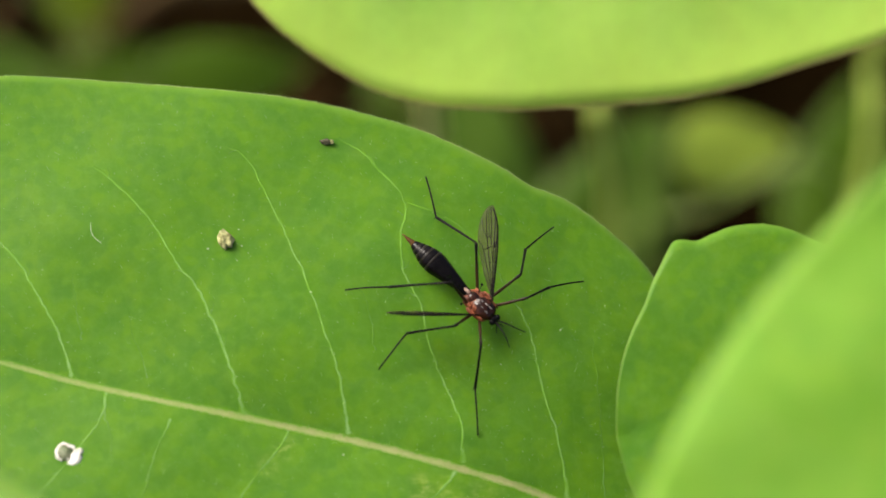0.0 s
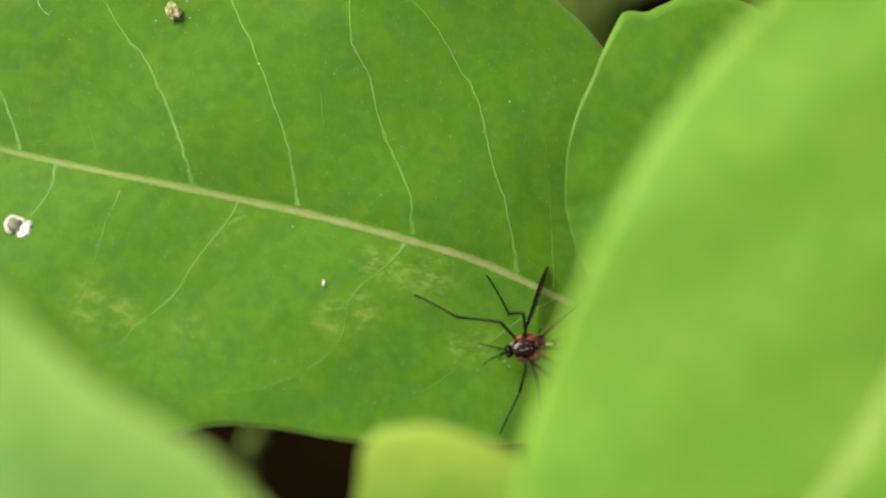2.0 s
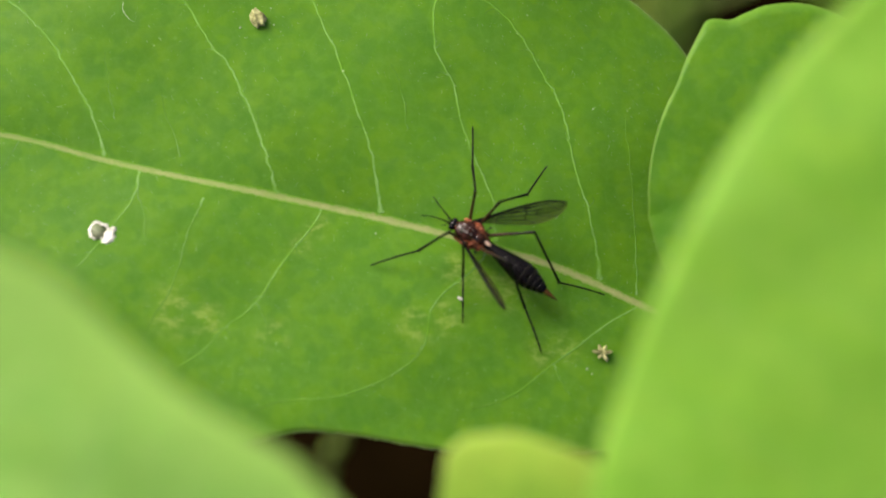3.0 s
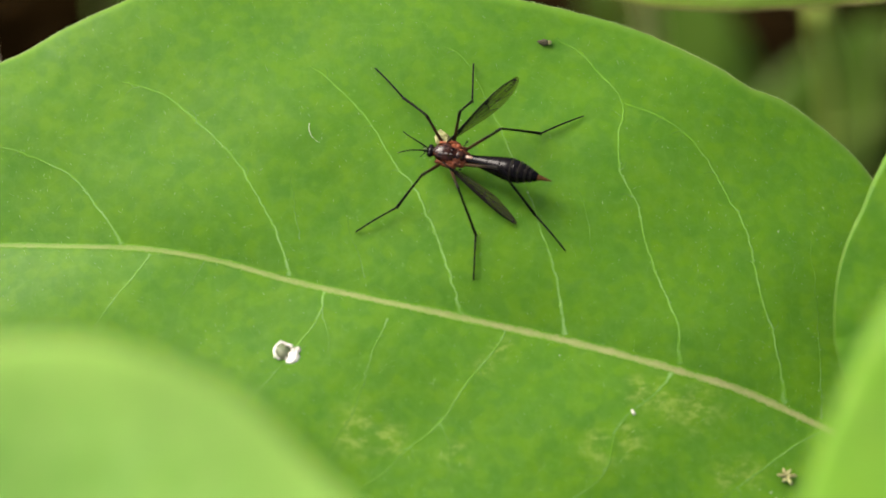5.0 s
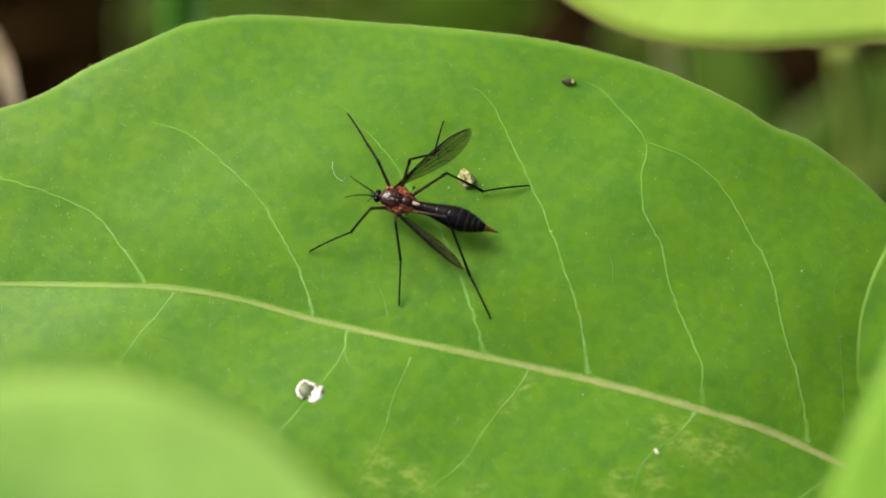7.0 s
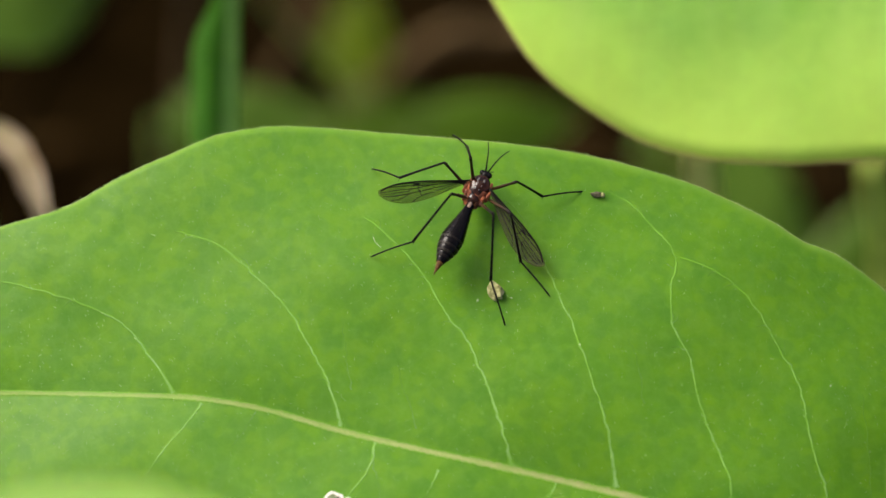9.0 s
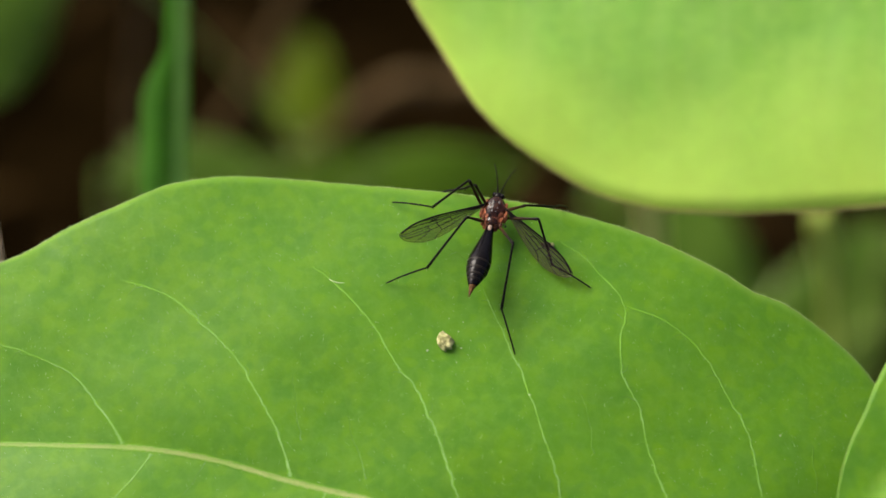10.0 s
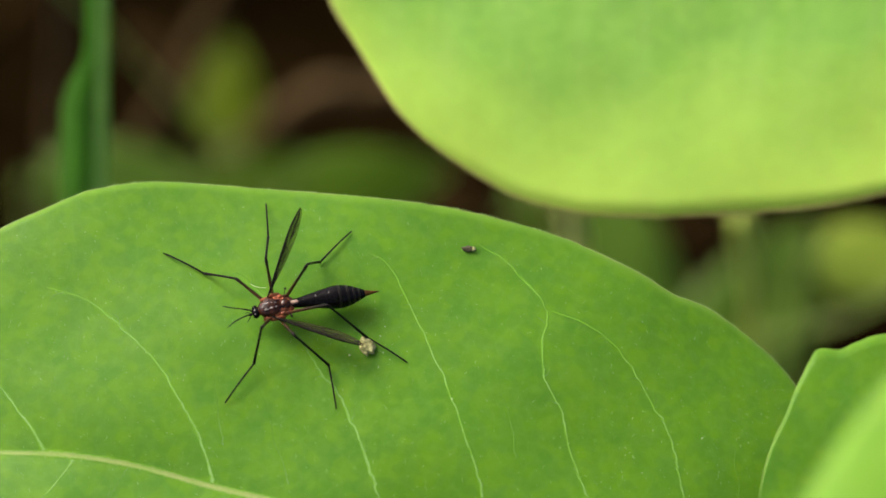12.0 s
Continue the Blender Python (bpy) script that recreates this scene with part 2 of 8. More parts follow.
SPECK = plain_material("speck_pale_green", (0.20, 0.32, 0.10), (0.40, 0.48, 0.24), 0.6, 1800)
HAIR = plain_material("hair_pale", (0.55, 0.6, 0.35), (0.7, 0.72, 0.5), 0.5, 900)
MEMBRANE = plain_material("membrane_white", (0.50, 0.48, 0.38), (0.84, 0.82, 0.72), 0.6, 1800, 0.3, 0.00015)
FILM = plain_material("film_grey", (0.08, 0.11, 0.045), (0.21, 0.23, 0.13), 0.5, 1200)
FLY_BLACK = plain_material("chitin_black", (0.0025, 0.002, 0.002), (0.005, 0.004, 0.004), 0.08, 2500, 0.12, 0.00002, coat=0.04)
FLY_BACK = plain_material("chitin_dark_brown", (0.010, 0.004, 0.002), (0.055, 0.016, 0.007), 0.12, 1500, 0.26, 0.00004, coat=0.08)
# pale stripes of the fly's back, with the sky's glint painted in
FLY_SILVER = plain_material("stripe_highlight_grey", (0.02, 0.016, 0.014), (0.40, 0.36, 0.33), 0.35, 2600, 0.3, 0.0001)
FLY_BAND = plain_material("chitin_dusted_grey", (0.006, 0.005, 0.004), (0.014, 0.011, 0.008), 0.35, 2500, 0.15, 0.00003)
FLY_DARK = plain_material("chitin_brown_black", (0.012, 0.007, 0.005), (0.05, 0.015, 0.008), 0.35, 2500, 0.5, 0.00003)
FLY_RED = plain_material("chitin_orange_red", (0.030, 0.009, 0.006), (0.36, 0.105, 0.042), 0.5, 1900, 0.25, 0.0003)
FLY_PINK = plain_material("chitin_pale_pink", (0.05, 0.018, 0.010), (0.17, 0.07, 0.042), 0.45, 1600)
FLY_AMBER = plain_material("chitin_amber", (0.03, 0.014, 0.004), (0.12, 0.055, 0.014), 0.5, 2600, 0.1)
FLY_PALE = plain_material("chitin_cream", (0.22, 0.12, 0.08), (0.50, 0.38, 0.29), 0.4, 2200)
FLY_LEG = plain_material("leg_black", (0.003, 0.0025, 0.002), (0.008, 0.006, 0.005), 0.5, 3000, 0.1, 0.00003)


def femur_material():
    """Amber-brown at the hip, black towards the knee."""
    m, tree, p, out = shader("femur_brown_black")
    co = tree.nodes.new("ShaderNodeTexCoord").outputs["Object"]
    sep = tree.nodes.new("ShaderNodeSeparateXYZ")
    tree.links.new(co, sep.inputs[0])
    n = texture(tree, "ShaderNodeTexNoise", 2200, 3.0)
    x = math_node(tree, 'ADD', sep.outputs["X"], math_node(tree, 'MULTIPLY', n, 0.0006))
    c = mix_colour(tree, ramp(tree, x, 0.0018, 0.0050), (0.044, 0.022, 0.007), (0.007, 0.005, 0.004))
    tree.links.new(c, p.inputs["Base Color"])
    p.inputs["Roughness"].default_value = 0.42
    p.inputs["Specular IOR Level"].default_value = 0.15
    return m


def wing_material():
    """A thin smoky film that lets most light through."""
    m, tree, p, out = shader("wing_film")
    n = texture(tree, "ShaderNodeTexNoise", 900, 3.0)
    tree.links.new(mix_colour(tree, n, (0.065, 0.053, 0.034), (0.12, 0.10, 0.068)), p.inputs["Base Color"])
    p.inputs["Roughness"].default_value = 0.28
    p.inputs["Specular IOR Level"].default_value = 0.5
    clear = tree.nodes.new("ShaderNodeBsdfTransparent")
    clear.inputs["Color"].default_value = (0.91, 0.86, 0.80, 1)
    mx = tree.nodes.new("ShaderNodeMixShader")
    mx.inputs[0].default_value = 0.77
    tree.links.new(p.outputs[0], mx.inputs[1])
    tree.links.new(clear.outputs[0], mx.inputs[2])
    tree.links.new(mx.outputs[0], out.inputs["Surface"])
    return m


FLY_FEMUR = femur_material()
FLY_WING = wing_material()


# ---- building helpers ----
def part(name, bm, material, parent=None, label="", smooth=True):
    me = bpy.data.meshes.new(name)
    bmesh.ops.recalc_face_normals(bm, faces=bm.faces)
    bm.to_mesh(me)
    bm.free()
    for f in me.polygons:
        f.use_smooth = smooth
    me.materials.append(material)
    ob = new(name, me)
    if parent:
        ob.parent = parent
    if label:
        ob["label"] = label
    return ob


def curve_through(points, x):
    """Monotone cubic through points (u, v), at u = x."""
    n = len(points)
    d = [(points[i + 1][1] - points[i][1]) / (points[i + 1][0] - points[i][0]) for i in range(n - 1)]
    s = [d[0]] + [0.0 if d[i] * d[i + 1] <= 0 else 2 * d[i] * d[i + 1] / (d[i] + d[i + 1]) for i in range(n - 2)] + [d[-1]]
    i = max(0, min(n - 2, next((k - 1 for k in range(1, n) if x <= points[k][0]), n - 2)))
    h = points[i + 1][0] - points[i][0]
    t = min(1, max(0, (x - points[i][0]) / h))
    return ((1 + 2 * t) * (1 - t) ** 2 * points[i][1] + t * (1 - t) ** 2 * h * s[i]
            + t * t * (3 - 2 * t) * points[i + 1][1] + t * t * (t - 1) * h * s[i + 1])


def smooth_line(points, steps=6):
    """Catmull-Rom through the points."""
    pts = [Vector(p) for p in points]
    pts = [2 * pts[0] - pts[1]] + pts + [2 * pts[-1] - pts[-2]]
    out = []
    for i in range(1, len(pts) - 2):
        a, b, c, d = pts[i - 1:i + 3]
        for k in range(steps):
            t = k / steps
            out.append(0.5 * (2 * b + (c - a) * t + (2 * a - 5 * b + 4 * c - d) * t * t + (3 * b - a - 3 * c + d) * t ** 3))
    return out + [pts[-2]]


def tube(bm, line, radii, sides=8, flat=1.0, up=Vector((0, 0, 1))):
    """A tube along line (metres), one radius a point, closed at its ends; flat squeezes it along up."""
    rings = []
    for i, p in enumerate(line):
        d = (line[min(i + 1, len(line) - 1)] - line[max(i - 1, 0)]).normalized()
        side = d.cross(up)
        side = side.normalized() if side.length > 1e-6 else Vector((1, 0, 0))
        top = side.cross(d).normalized()
        r = radii(i / (len(line) - 1)) if callable(radii) else radii
        rings.append([bm.verts.new(p + r * (math.cos(a) * side + flat * math.sin(a) * top))
                      for a in (2 * math.pi * k / sides for k in range(sides))])
    for r0, r1 in zip(rings, rings[1:]):
        for k in range(sides):
            bm.faces.new((r0[k], r0[(k + 1) % sides], r1[(k + 1) % sides], r1[k]))
    bm.faces.new(rings[0])
    bm.faces.new(rings[-1][::-1])


class Blade:
    """The surface of one leaf: its edges and midrib over its length in mm, and its bend."""

    def __init__(self, top, mid, bot, valley=1.6, droop=0.0022, wave=0.4, seed=0.0, bend=0.0, shear=0.0, curl=0.0):
        self.top, self.mid, self.bot = top, mid, bot
        self.valley, self.droop, self.wave, self.seed, self.bend, self.shear, self.curl = valley, droop, wave, seed, bend, shear, curl

    def drop(self, u):
        return self.bend * u * u - self.curl * max(0.0, u - 15) ** 2

    def height(self, u, v):
        dv = v - curve_through(self.mid, u)
        a = abs(dv)
        h = self.valley * (1 - math.exp(-a / 7.0)) - self.droop * a * a
        h += self.wave * (math.sin(0.17 * u + 0.6 + self.seed) * math.cos(0.21 * v) + 0.5 * math.sin(0.38 * v + 0.23 * u))
        h += 0.09 * noise.noise(Vector((u * 0.35, v * 0.35, self.seed + 3))) + 0.035 * noise.noise(Vector((u * 0.9, v * 0.9, self.seed)))
        return h + self.drop(u)

    def at(self, u, v, lift=0.0):
        return Vector((u, v - self.shear * self.drop(u), self.height(u, v) + lift)) * MM

    def mesh(self, columns, rows, thick=0.3):
        u0, u1 = self.mid[0][0], self.mid[-1][0]
        bm = bmesh.new()
        layer = bm.verts.layers.float.new("outward")
        sheets = []
        for lift in (0.0, -thick):
            grid = []
            for i in range(columns + 1):
                u = u0 + (u1 - u0) * (0.5 - 0.5 * math.cos(math.pi * (0.004 + 0.992 * i / columns)))
                b, m, t = (curve_through(e, u) for e in (self.bot, self.mid, self.top))
                vs = [b + (m - b) * k / rows for k in range(rows)] + [m + (t - m) * k / rows for k in range(rows + 1)]
                ragged = 0.10 * noise.noise(Vector((u * 0.9, self.seed, 1)))
                vs[0] += ragged
                vs[-1] += ragged
                grid.append([bm.verts.new(self.at(u, v, lift * (1 if 0 < k < 2 * rows else 0.75))) for k, v in enumerate(vs)])
                for k, vert in enumerate(grid[-1]):
                    vert[layer] = abs(k - rows) / rows
            sheets.append(grid)
        for grid, turn in zip(sheets, (1, -1)):
            for g0, g1 in zip(grid, grid[1:]):
                for k in range(2 * rows):
                    bm.faces.new((g0[k], g1[k], g1[k + 1], g0[k + 1])[::turn])
        rim = [[g[0] for g in s] + s[-1][1:] + [g[-1] for g in s[-2::-1]] + s[0][-2:0:-1] for s in sheets]
        n = len(rim[0])
        for k in range(n):
            bm.faces.new((rim[0][k], rim[0][(k + 1) % n], rim[1][(k + 1) % n], rim[1][k])[::-1])
        return bm

    def margin(self, steps=220):
        """The leaf's edge as a line, from base to tip and back."""
        u0, u1 = self.mid[0][0], self.mid[-1][0]
        us = [u0 + (u1 - u0) * (0.5 - 0.5 * math.cos(math.pi * (0.004 + 0.992 * i / steps))) for i in range(steps + 1)]
        line = [self.at(u, curve_through(self.top, u) + 0.1 * noise.noise(Vector((u * 0.9, self.seed, 1))), -0.1) for u in us]
        line2 = [self.at(u, curve_through(self.bot, u) + 0.1 * noise.noise(Vector((u * 0.9, self.seed, 1))), -0.1) for u in us]
        return line, line2


def ridge(top, name, blade, line, half, rise, material, label="", strength=lambda s: 1.0):
    """A low arched ridge along line (mm, in the blade's plane), half its half width; it keeps how far across each point lies."""
    bm = bmesh.new()
    layer = bm.verts.layers.float.new("across")
    worn = bm.verts.layers.float.new("strength")
    rows = []
    for i, p in enumerate(line):
        d = (line[min(i + 1, len(line) - 1)] - line[max(i - 1, 0)]).normalized()
        side = Vector((-d.y, d.x, 0))
        w = half(i / (len(line) - 1)) * (1 + 0.35 * noise.noise(Vector((p.x * 1.4, p.y * 1.4, 2))))
        row = []
        for a in (-1, -0.66, -0.33, 0, 0.33, 0.66, 1):
            q = p + side * w * a
            v = bm.verts.new(blade.at(q.x, q.y, 0.015 + rise * (1 - a * a)))
            v[layer], v[worn] = a, strength(i / (len(line) - 1))
            row.append(v)
        rows.append(row)
    for a, c in zip(rows, rows[1:]):
        for k in range(6):
            bm.faces.new((a[k], a[k + 1], c[k + 1], c[k]))
    return part(name, bm, material, top, label)


def leaf_thing(name, place, blade, material, label, rib=0.55, columns=90, rows=16, veins=(), rim=MARGIN, rim_size=0.10, kind="leaf", group="", stalk=1, foot=(0, 0), stalk_material=None, rib_material=RIB):
    top = tagged(new(name), label, kind, group)
    top.matrix_world = place
    part("blade", blade.mesh(columns, rows), material, top)
    u0, u1 = blade.mid[0][0], blade.mid[-1][0]
    if rib:
        line = [Vector((u, curve_through(blade.mid, u), 0)) for u in (u0 + (u1 - u0) * (0.01 + 0.98 * k / 160) for k in range(161))]
        ridge(top, "midrib", blade, line, lambda s: rib * (0.28 + 0.72 * s), 0.05, rib_material, "pale tan-green midrib", lambda s: 0.18 + 0.92 * s)
    for pts, size in veins:
        line = []
        for p in smooth_line([(x, y, 0) for x, y in pts], 14):
            j = 0.24 * noise.noise(Vector((p.x * 0.8, p.y * 0.8, 5))) + 0.16 * noise.noise(Vector((p.x * 2.5, p.y * 2.5, 8)))
            line.append(Vector((p.x + j, p.y + 0.5 * j, 0)))
        ridge(top, "vein", blade, line, lambda s, size=size: size * (0.74 - 0.28 * s) + 0.3 * size / 0.24 * math.exp(-s / 0.025), 0.015, VEIN, "", lambda s: 1.0 - 0.85 * s)
    for line in blade.margin():
        bm = bmesh.new()
        tube(bm, line, rim_size * MM, 6)
        part("margin", bm, rim, top)
    if stalk:
        e = blade.mid[-1] if stalk > 0 else blade.mid[0]
        start = blade.at(*e, -0.1)
        along = Vector((0.012 if stalk > 0 else -0.003, 0, 0))
        base = place @ start
        end = place.inverted() @ Vector((base.x + foot[0], base.y + foot[1], GROUND_Z - 0.01))
        bm = bmesh.new()
        tube(bm, smooth_line([start, start + along, start.lerp(end, 0.35) + along, end], 10), lambda s: (0.5 + 0.9 * s) * MM, 8)
        part("stalk", bm, stalk_material or STEM, top)
    return top


def fringe(top, blade, count=6000, seed=3):
    """Short pale hairs along a leaf's edge."""
    rng = random.Random(seed)
    bm = bmesh.new()
    for line, out in zip(blade.margin(400), (1, -1)):
        for k in range(count // 2):
            i = rng.randrange(1, len(line) - 1)
            d = (line[i + 1] - line[i - 1]).normalized()
            side = Vector((-d.y, d.x, 0)) * out
            p = line[i].lerp(line[i + 1], rng.random())
            tip = p + (side + d * rng.uniform(-0.5, 0.5) + Vector((0, 0, rng.uniform(-0.2, 0.7)))).normalized() * rng.uniform(0.12, 0.36) * MM
            r = 0.028 * MM
            base = [bm.verts.new(p + r * v) for v in (d, Vector((0, 0, 1)), -d)]
            end = bm.verts.new(tip)
            for a in range(3):
                bm.faces.new((base[a], base[(a + 1) % 3], end))
    part("edge_hairs", bm, DOWN, top, "short pale hairs along the edge")["kind"] = "stuff"


def down(top, blade, count=4600, seed=8):
    """Sparse short pale hairs lying on a leaf's upper side."""
    rng = random.Random(seed)
    bm = bmesh.new()
    for k in range(count):
        u = rng.uniform(blade.mid[0][0] + 6, blade.mid[-1][0] - 4)
        b, t = curve_through(blade.bot, u), curve_through(blade.top, u)
        v = b + (t - b) * rng.uniform(0.03, 0.97)
        a, long, r = rng.gauss(1.9, 0.8), rng.uniform(0.08, 0.30) * rng.choice((1, 1, 1, 1.6)), rng.uniform(0.014, 0.030)
        d = Vector((math.cos(a), math.sin(a), 0))
        side = Vector((-d.y, d.x, 0)) * r
        p, q = Vector((u, v, 0)), Vector((u, v, 0)) + d * long
        vs = [bm.verts.new(blade.at(c.x, c.y, lift)) for c, lift in ((p - side, 0.01), (p, 0.01 + 1.6 * r), (p + side, 0.01), (q, 0.06))]
        for i, j, n in ((0, 1, 3), (1, 2, 3), (2, 0, 3)):
            bm.faces.new((vs[i], vs[j], vs[n]))
    part("surface_hairs", bm, DOWN, top, "sparse short pale hairs")["kind"] = "stuff"


def lay(x, y, z, tilt, lean, spin):
    """A pose by its tilt about x, then its lean about y, then its spin in its own plane."""
    return pose(x, y, z, tilt) @ pose(0, 0, 0, 0, lean) @ pose(0, 0, 0, 0, 0, spin)


# ---- ground ----
def build_ground():
    bm = bmesh.new()
    n = 60
    def spread(k):
        s = 2 * k / n - 1
        return math.copysign(0.6 * abs(s) + 40 * abs(s) ** 7, s)
    vs = [[bm.verts.new((spread(i), spread(j) + 0.1, GROUND_Z + 0.012 * noise.noise(Vector((spread(i) * 14, spread(j) * 14, 0)))))
           for j in range(n + 1)] for i in range(n + 1)]
    for i in range(n):
        for j in range(n):
            bm.faces.new((vs[i][j], vs[i + 1][j], vs[i + 1][j + 1], vs[i][j + 1]))
    tagged(part("ground", bm, SOIL), "brown forest soil, darkened in colour for shade", "ground", kind="structure")


build_ground()

# ---- the leaf on which the fly walks ----
MAIN = Blade(
    [(-95, -3), (-86, 6.5), (-72, 13), (-60, 16.8), (-53.5, 18.8), (-47.5, 20.8), (-41.5, 24.4), (-35.4, 27.3), (-29.4, 30.0), (-23.2, 30.9),
     (-9.7, 30.2), (6.3, 28.4), (19.7, 25.2), (30.6, 19.9), (33.5, 17.95), (36.8, 16.75), (41.8, 13.1), (46.2, 8.3), (51.2, -2.4), (54, -14), (55, -27)],
    [(-95, -3), (-70, -0.6), (-52.7, 0.1), (-34.1, -0.3), (-25.6, -1.4), (-16.6, -3.8), (-7.6, -6.0), (1.9, -8.0), (13.2, -10.6), (25, -14.15),
     (32.3, -16.6), (41.1, -20.8), (48, -24.4), (55, -27)],
    [(-95, -3), (-82, -15), (-60, -25), (-40, -31), (-20, -34.7), (-8, -35.3), (-0.2, -34.3), (4.4, -33.6), (8.5, -33.9), (19.6, -35.7), (34.7, -36.3),
     (46, -34.5), (52, -31.5), (55, -27)], valley=1.3, droop=0.0014, wave=0.4, bend=-0.0016, shear=0.325, curl=0.0026)
MAIN_PLACE = lay(0, 0, 0.2, 22, 0, 0)
VEINS = [
    ([(-34.1, 0.1), (-37.5, 5.1), (-40.9, 8.3), (-47.4, 10.9), (-54, 12.5)], 0.22),
    ([(-16.1, -3.4), (-17, 0.1), (-19.2, 4.5), (-22.3, 9.9), (-26.3, 13.8), (-30, 17), (-34.6, 18.6)], 0.24),
    ([(2, -7.8), (1, -3.7), (-0.8, 1.3), (-2.7, 5.8), (-5.1, 9), (-8.1, 14.1), (-11.2, 17.7), (-14, 20.1)], 0.26),
    ([(13.1, -9.9), (11.7, -2.5), (9.1, 5.8), (6.4, 12.8), (2.8, 20.6), (0.4, 22.4)], 0.24),
    ([(25, -13.5), (24.8, -8.7), (22.5, -2.5), (20.8, 4.5), (19.2, 7.7), (19, 12.2), (19.5, 16), (16.2, 20.6), (12.6, 23.8)], 0.24),
    ([(36.3, -17.7), (35.4, -11.2), (33.5, -3.7), (32.5, 1.3), (30.2, 6.1), (27.6, 10.9), (24, 14.1), (19.5, 16)], 0.24),
    ([(40.2, -19.4), (40.2, -13.7), (40, -7.5), (39.4, 0.1)], 0.09),
    ([(-12.4, -5.2), (-12.8, -7.6), (-14.2, -10.1), (-17.7, -14.7), (-20.9, -18), (-23.8, -22.2)], 0.2),
    ([(6.7, -9.2), (6.2, -10.6), (4.6, -12.9), (2.2, -16), (-0.2, -19.75), (-3.4, -22.4), (-6.3, -25.4), (-9.9, -27.4), (-13.1, -30.3)], 0.2),
    ([(-0.2, -19.75), (0.7, -21.8), (1.0, -23.4)], 0.12),
    ([(-5.6, -8.3), (-6.9, -11.1), (-7.6, -13.1), (-8.5, -16.4), (-9.2, -18.5), (-10.6, -21.0), (-12.4, -24.0)], 0.12),
    ([(-12.7, -7.2), (-11.9, -10.4), (-11.6, -12.7), (-10.7, -13.8)], 0.08),
    ([(-15.0, 0.6), (-15.5, 3.1), (-15.9, 6.2), (-16.0, 7.9)], 0.07),
    ([(-8.0, -3.6), (-8.6, -1.6), (-9.6, 0.6), (-10.1, 3.7)], 0.09),
    ([(15.9, -1.0), (15.7, 0.6), (15.4, 3.8), (14.3, 6.3)], 0.08),
    ([(-25, -1.5), (-26.4, -4.2), (-27.6, -6.0)], 0.09),
    ([(17.1, -24.7), (15.9, -25.6), (11.0, -25.0)], 0.08),
    ([(24.4, -14.2), (22.4, -16.6), (19.6, -18.8), (17.9, -21.2), (17.1, -24.9), (14.7, -27.2), (11.2, -29), (7, -30.2), (2.1, -30.5), (-1.1, -31.8)], 0.2),
    ([(40.8, -20.4), (36.8, -22.6), (33.1, -25.3), (30.9, -26.8), (26.4, -30.1), (22.2, -31.4)], 0.2),
    ([(30.9, -26.8), (31.4, -28.6), (33.0, -31.0)], 0.1),
    ([(-30.9, -1.0), (-32.9, -3.9), (-35.8, -7.8), (-37.2, -10.8), (-39.4, -14.7)], 0.16),
]
# short spurs that leave the larger veins
spur_rng = random.Random(14)
for pts, size in VEINS[:6] + VEINS[7:9]:
    for k in range(1, len(pts) - 1):
        (x0, y0), (x1, y1) = pts[k], pts[k + 1]
        f, side, long = spur_rng.random(), spur_rng.choice((-1, 1)), spur_rng.uniform(0.7, 1.9)
        x, y, a = x0 + f * (x1 - x0), y0 + f * (y1 - y0), math.atan2(y1 - y0, x1 - x0) + side * spur_rng.uniform(0.6, 1.0)
        VEINS.append(([(x, y), (x + 0.5 * long * math.cos(a), y + 0.5 * long * math.sin(a)), (x + long * math.cos(a + 0.3), y + long * math.sin(a + 0.3))], 0.09))
broad_leaf = leaf_thing("broad_leaf", MAIN_PLACE, MAIN, LEAF, "broad green leaf with cream midrib and yellow feeding marks",
           rib=0.6, columns=260, rows=44, veins=VEINS, rim_size=0.10)
fringe(broad_leaf, MAIN)
down(broad_leaf, MAIN)

# ---- leaves round it ----
UPPER = Blade(
    [(-48.3, 10.7), (-44.9, 26.5), (-28.4, 41.5), (5.7, 51.6), (40.1, 40.6), (57.2, 10.7)],
    [(-48.3, 10.7), (-20.6, 13.2), (6.4, 15.7), (33.5, 14.7), (57.2, 10.7)],
    [(-48.3, 10.7), (-45.9, 2.2), (-42.8, -2.9), (-40.0, -7.3), (-37.6, -10.9), (-34.2, -14.4), (-30.8, -16.9), (-27, -19.2), (-22.5, -21.4),
     (-18, -22.6), (-13.6, -23.2), (-7, -23.2), (-1, -22.7), (5, -22.1), (13, -21.1), (20, -19.3), (26.7, -17.0), (33.4, -14.7), (38, -12.8),
     (47.1, -6.9), (57.2, 10.7)], valley=0.8, droop=-0.0006, seed=4.0)
RIGHT = Blade(
    [(-40.2, -1.2), (-31.5, 12.9), (-17.6, 24.2), (-0.6, 29.2), (19.4, 24.5), (32.6, 14.3), (41.1, -1.2)],
    [(-40.2, -1.2), (-17.8, 5.5), (1.3, 9.0), (8.7, 9.2), (16.7, 8.6), (26.7, 6.4), (41.1, -1.2)],
    [(-40.2, -1.2), (-31.6, -6.5), (-22.8, -11.0), (-16.0, -13.4), (-12.6, -14.6), (-9.5, -15.4), (-6.7, -16.0), (-4, -16.4), (-1.2, -16.7), (4, -16.8),
     (9, -16.7), (13.6, -16.4), (18.4, -15.8), (23.2, -15.2), (26, -14.5), (31.1, -12.8), (37.0, -8.4), (41.1, -1.2)], valley=1.0, droop=0.002, seed=9.0)
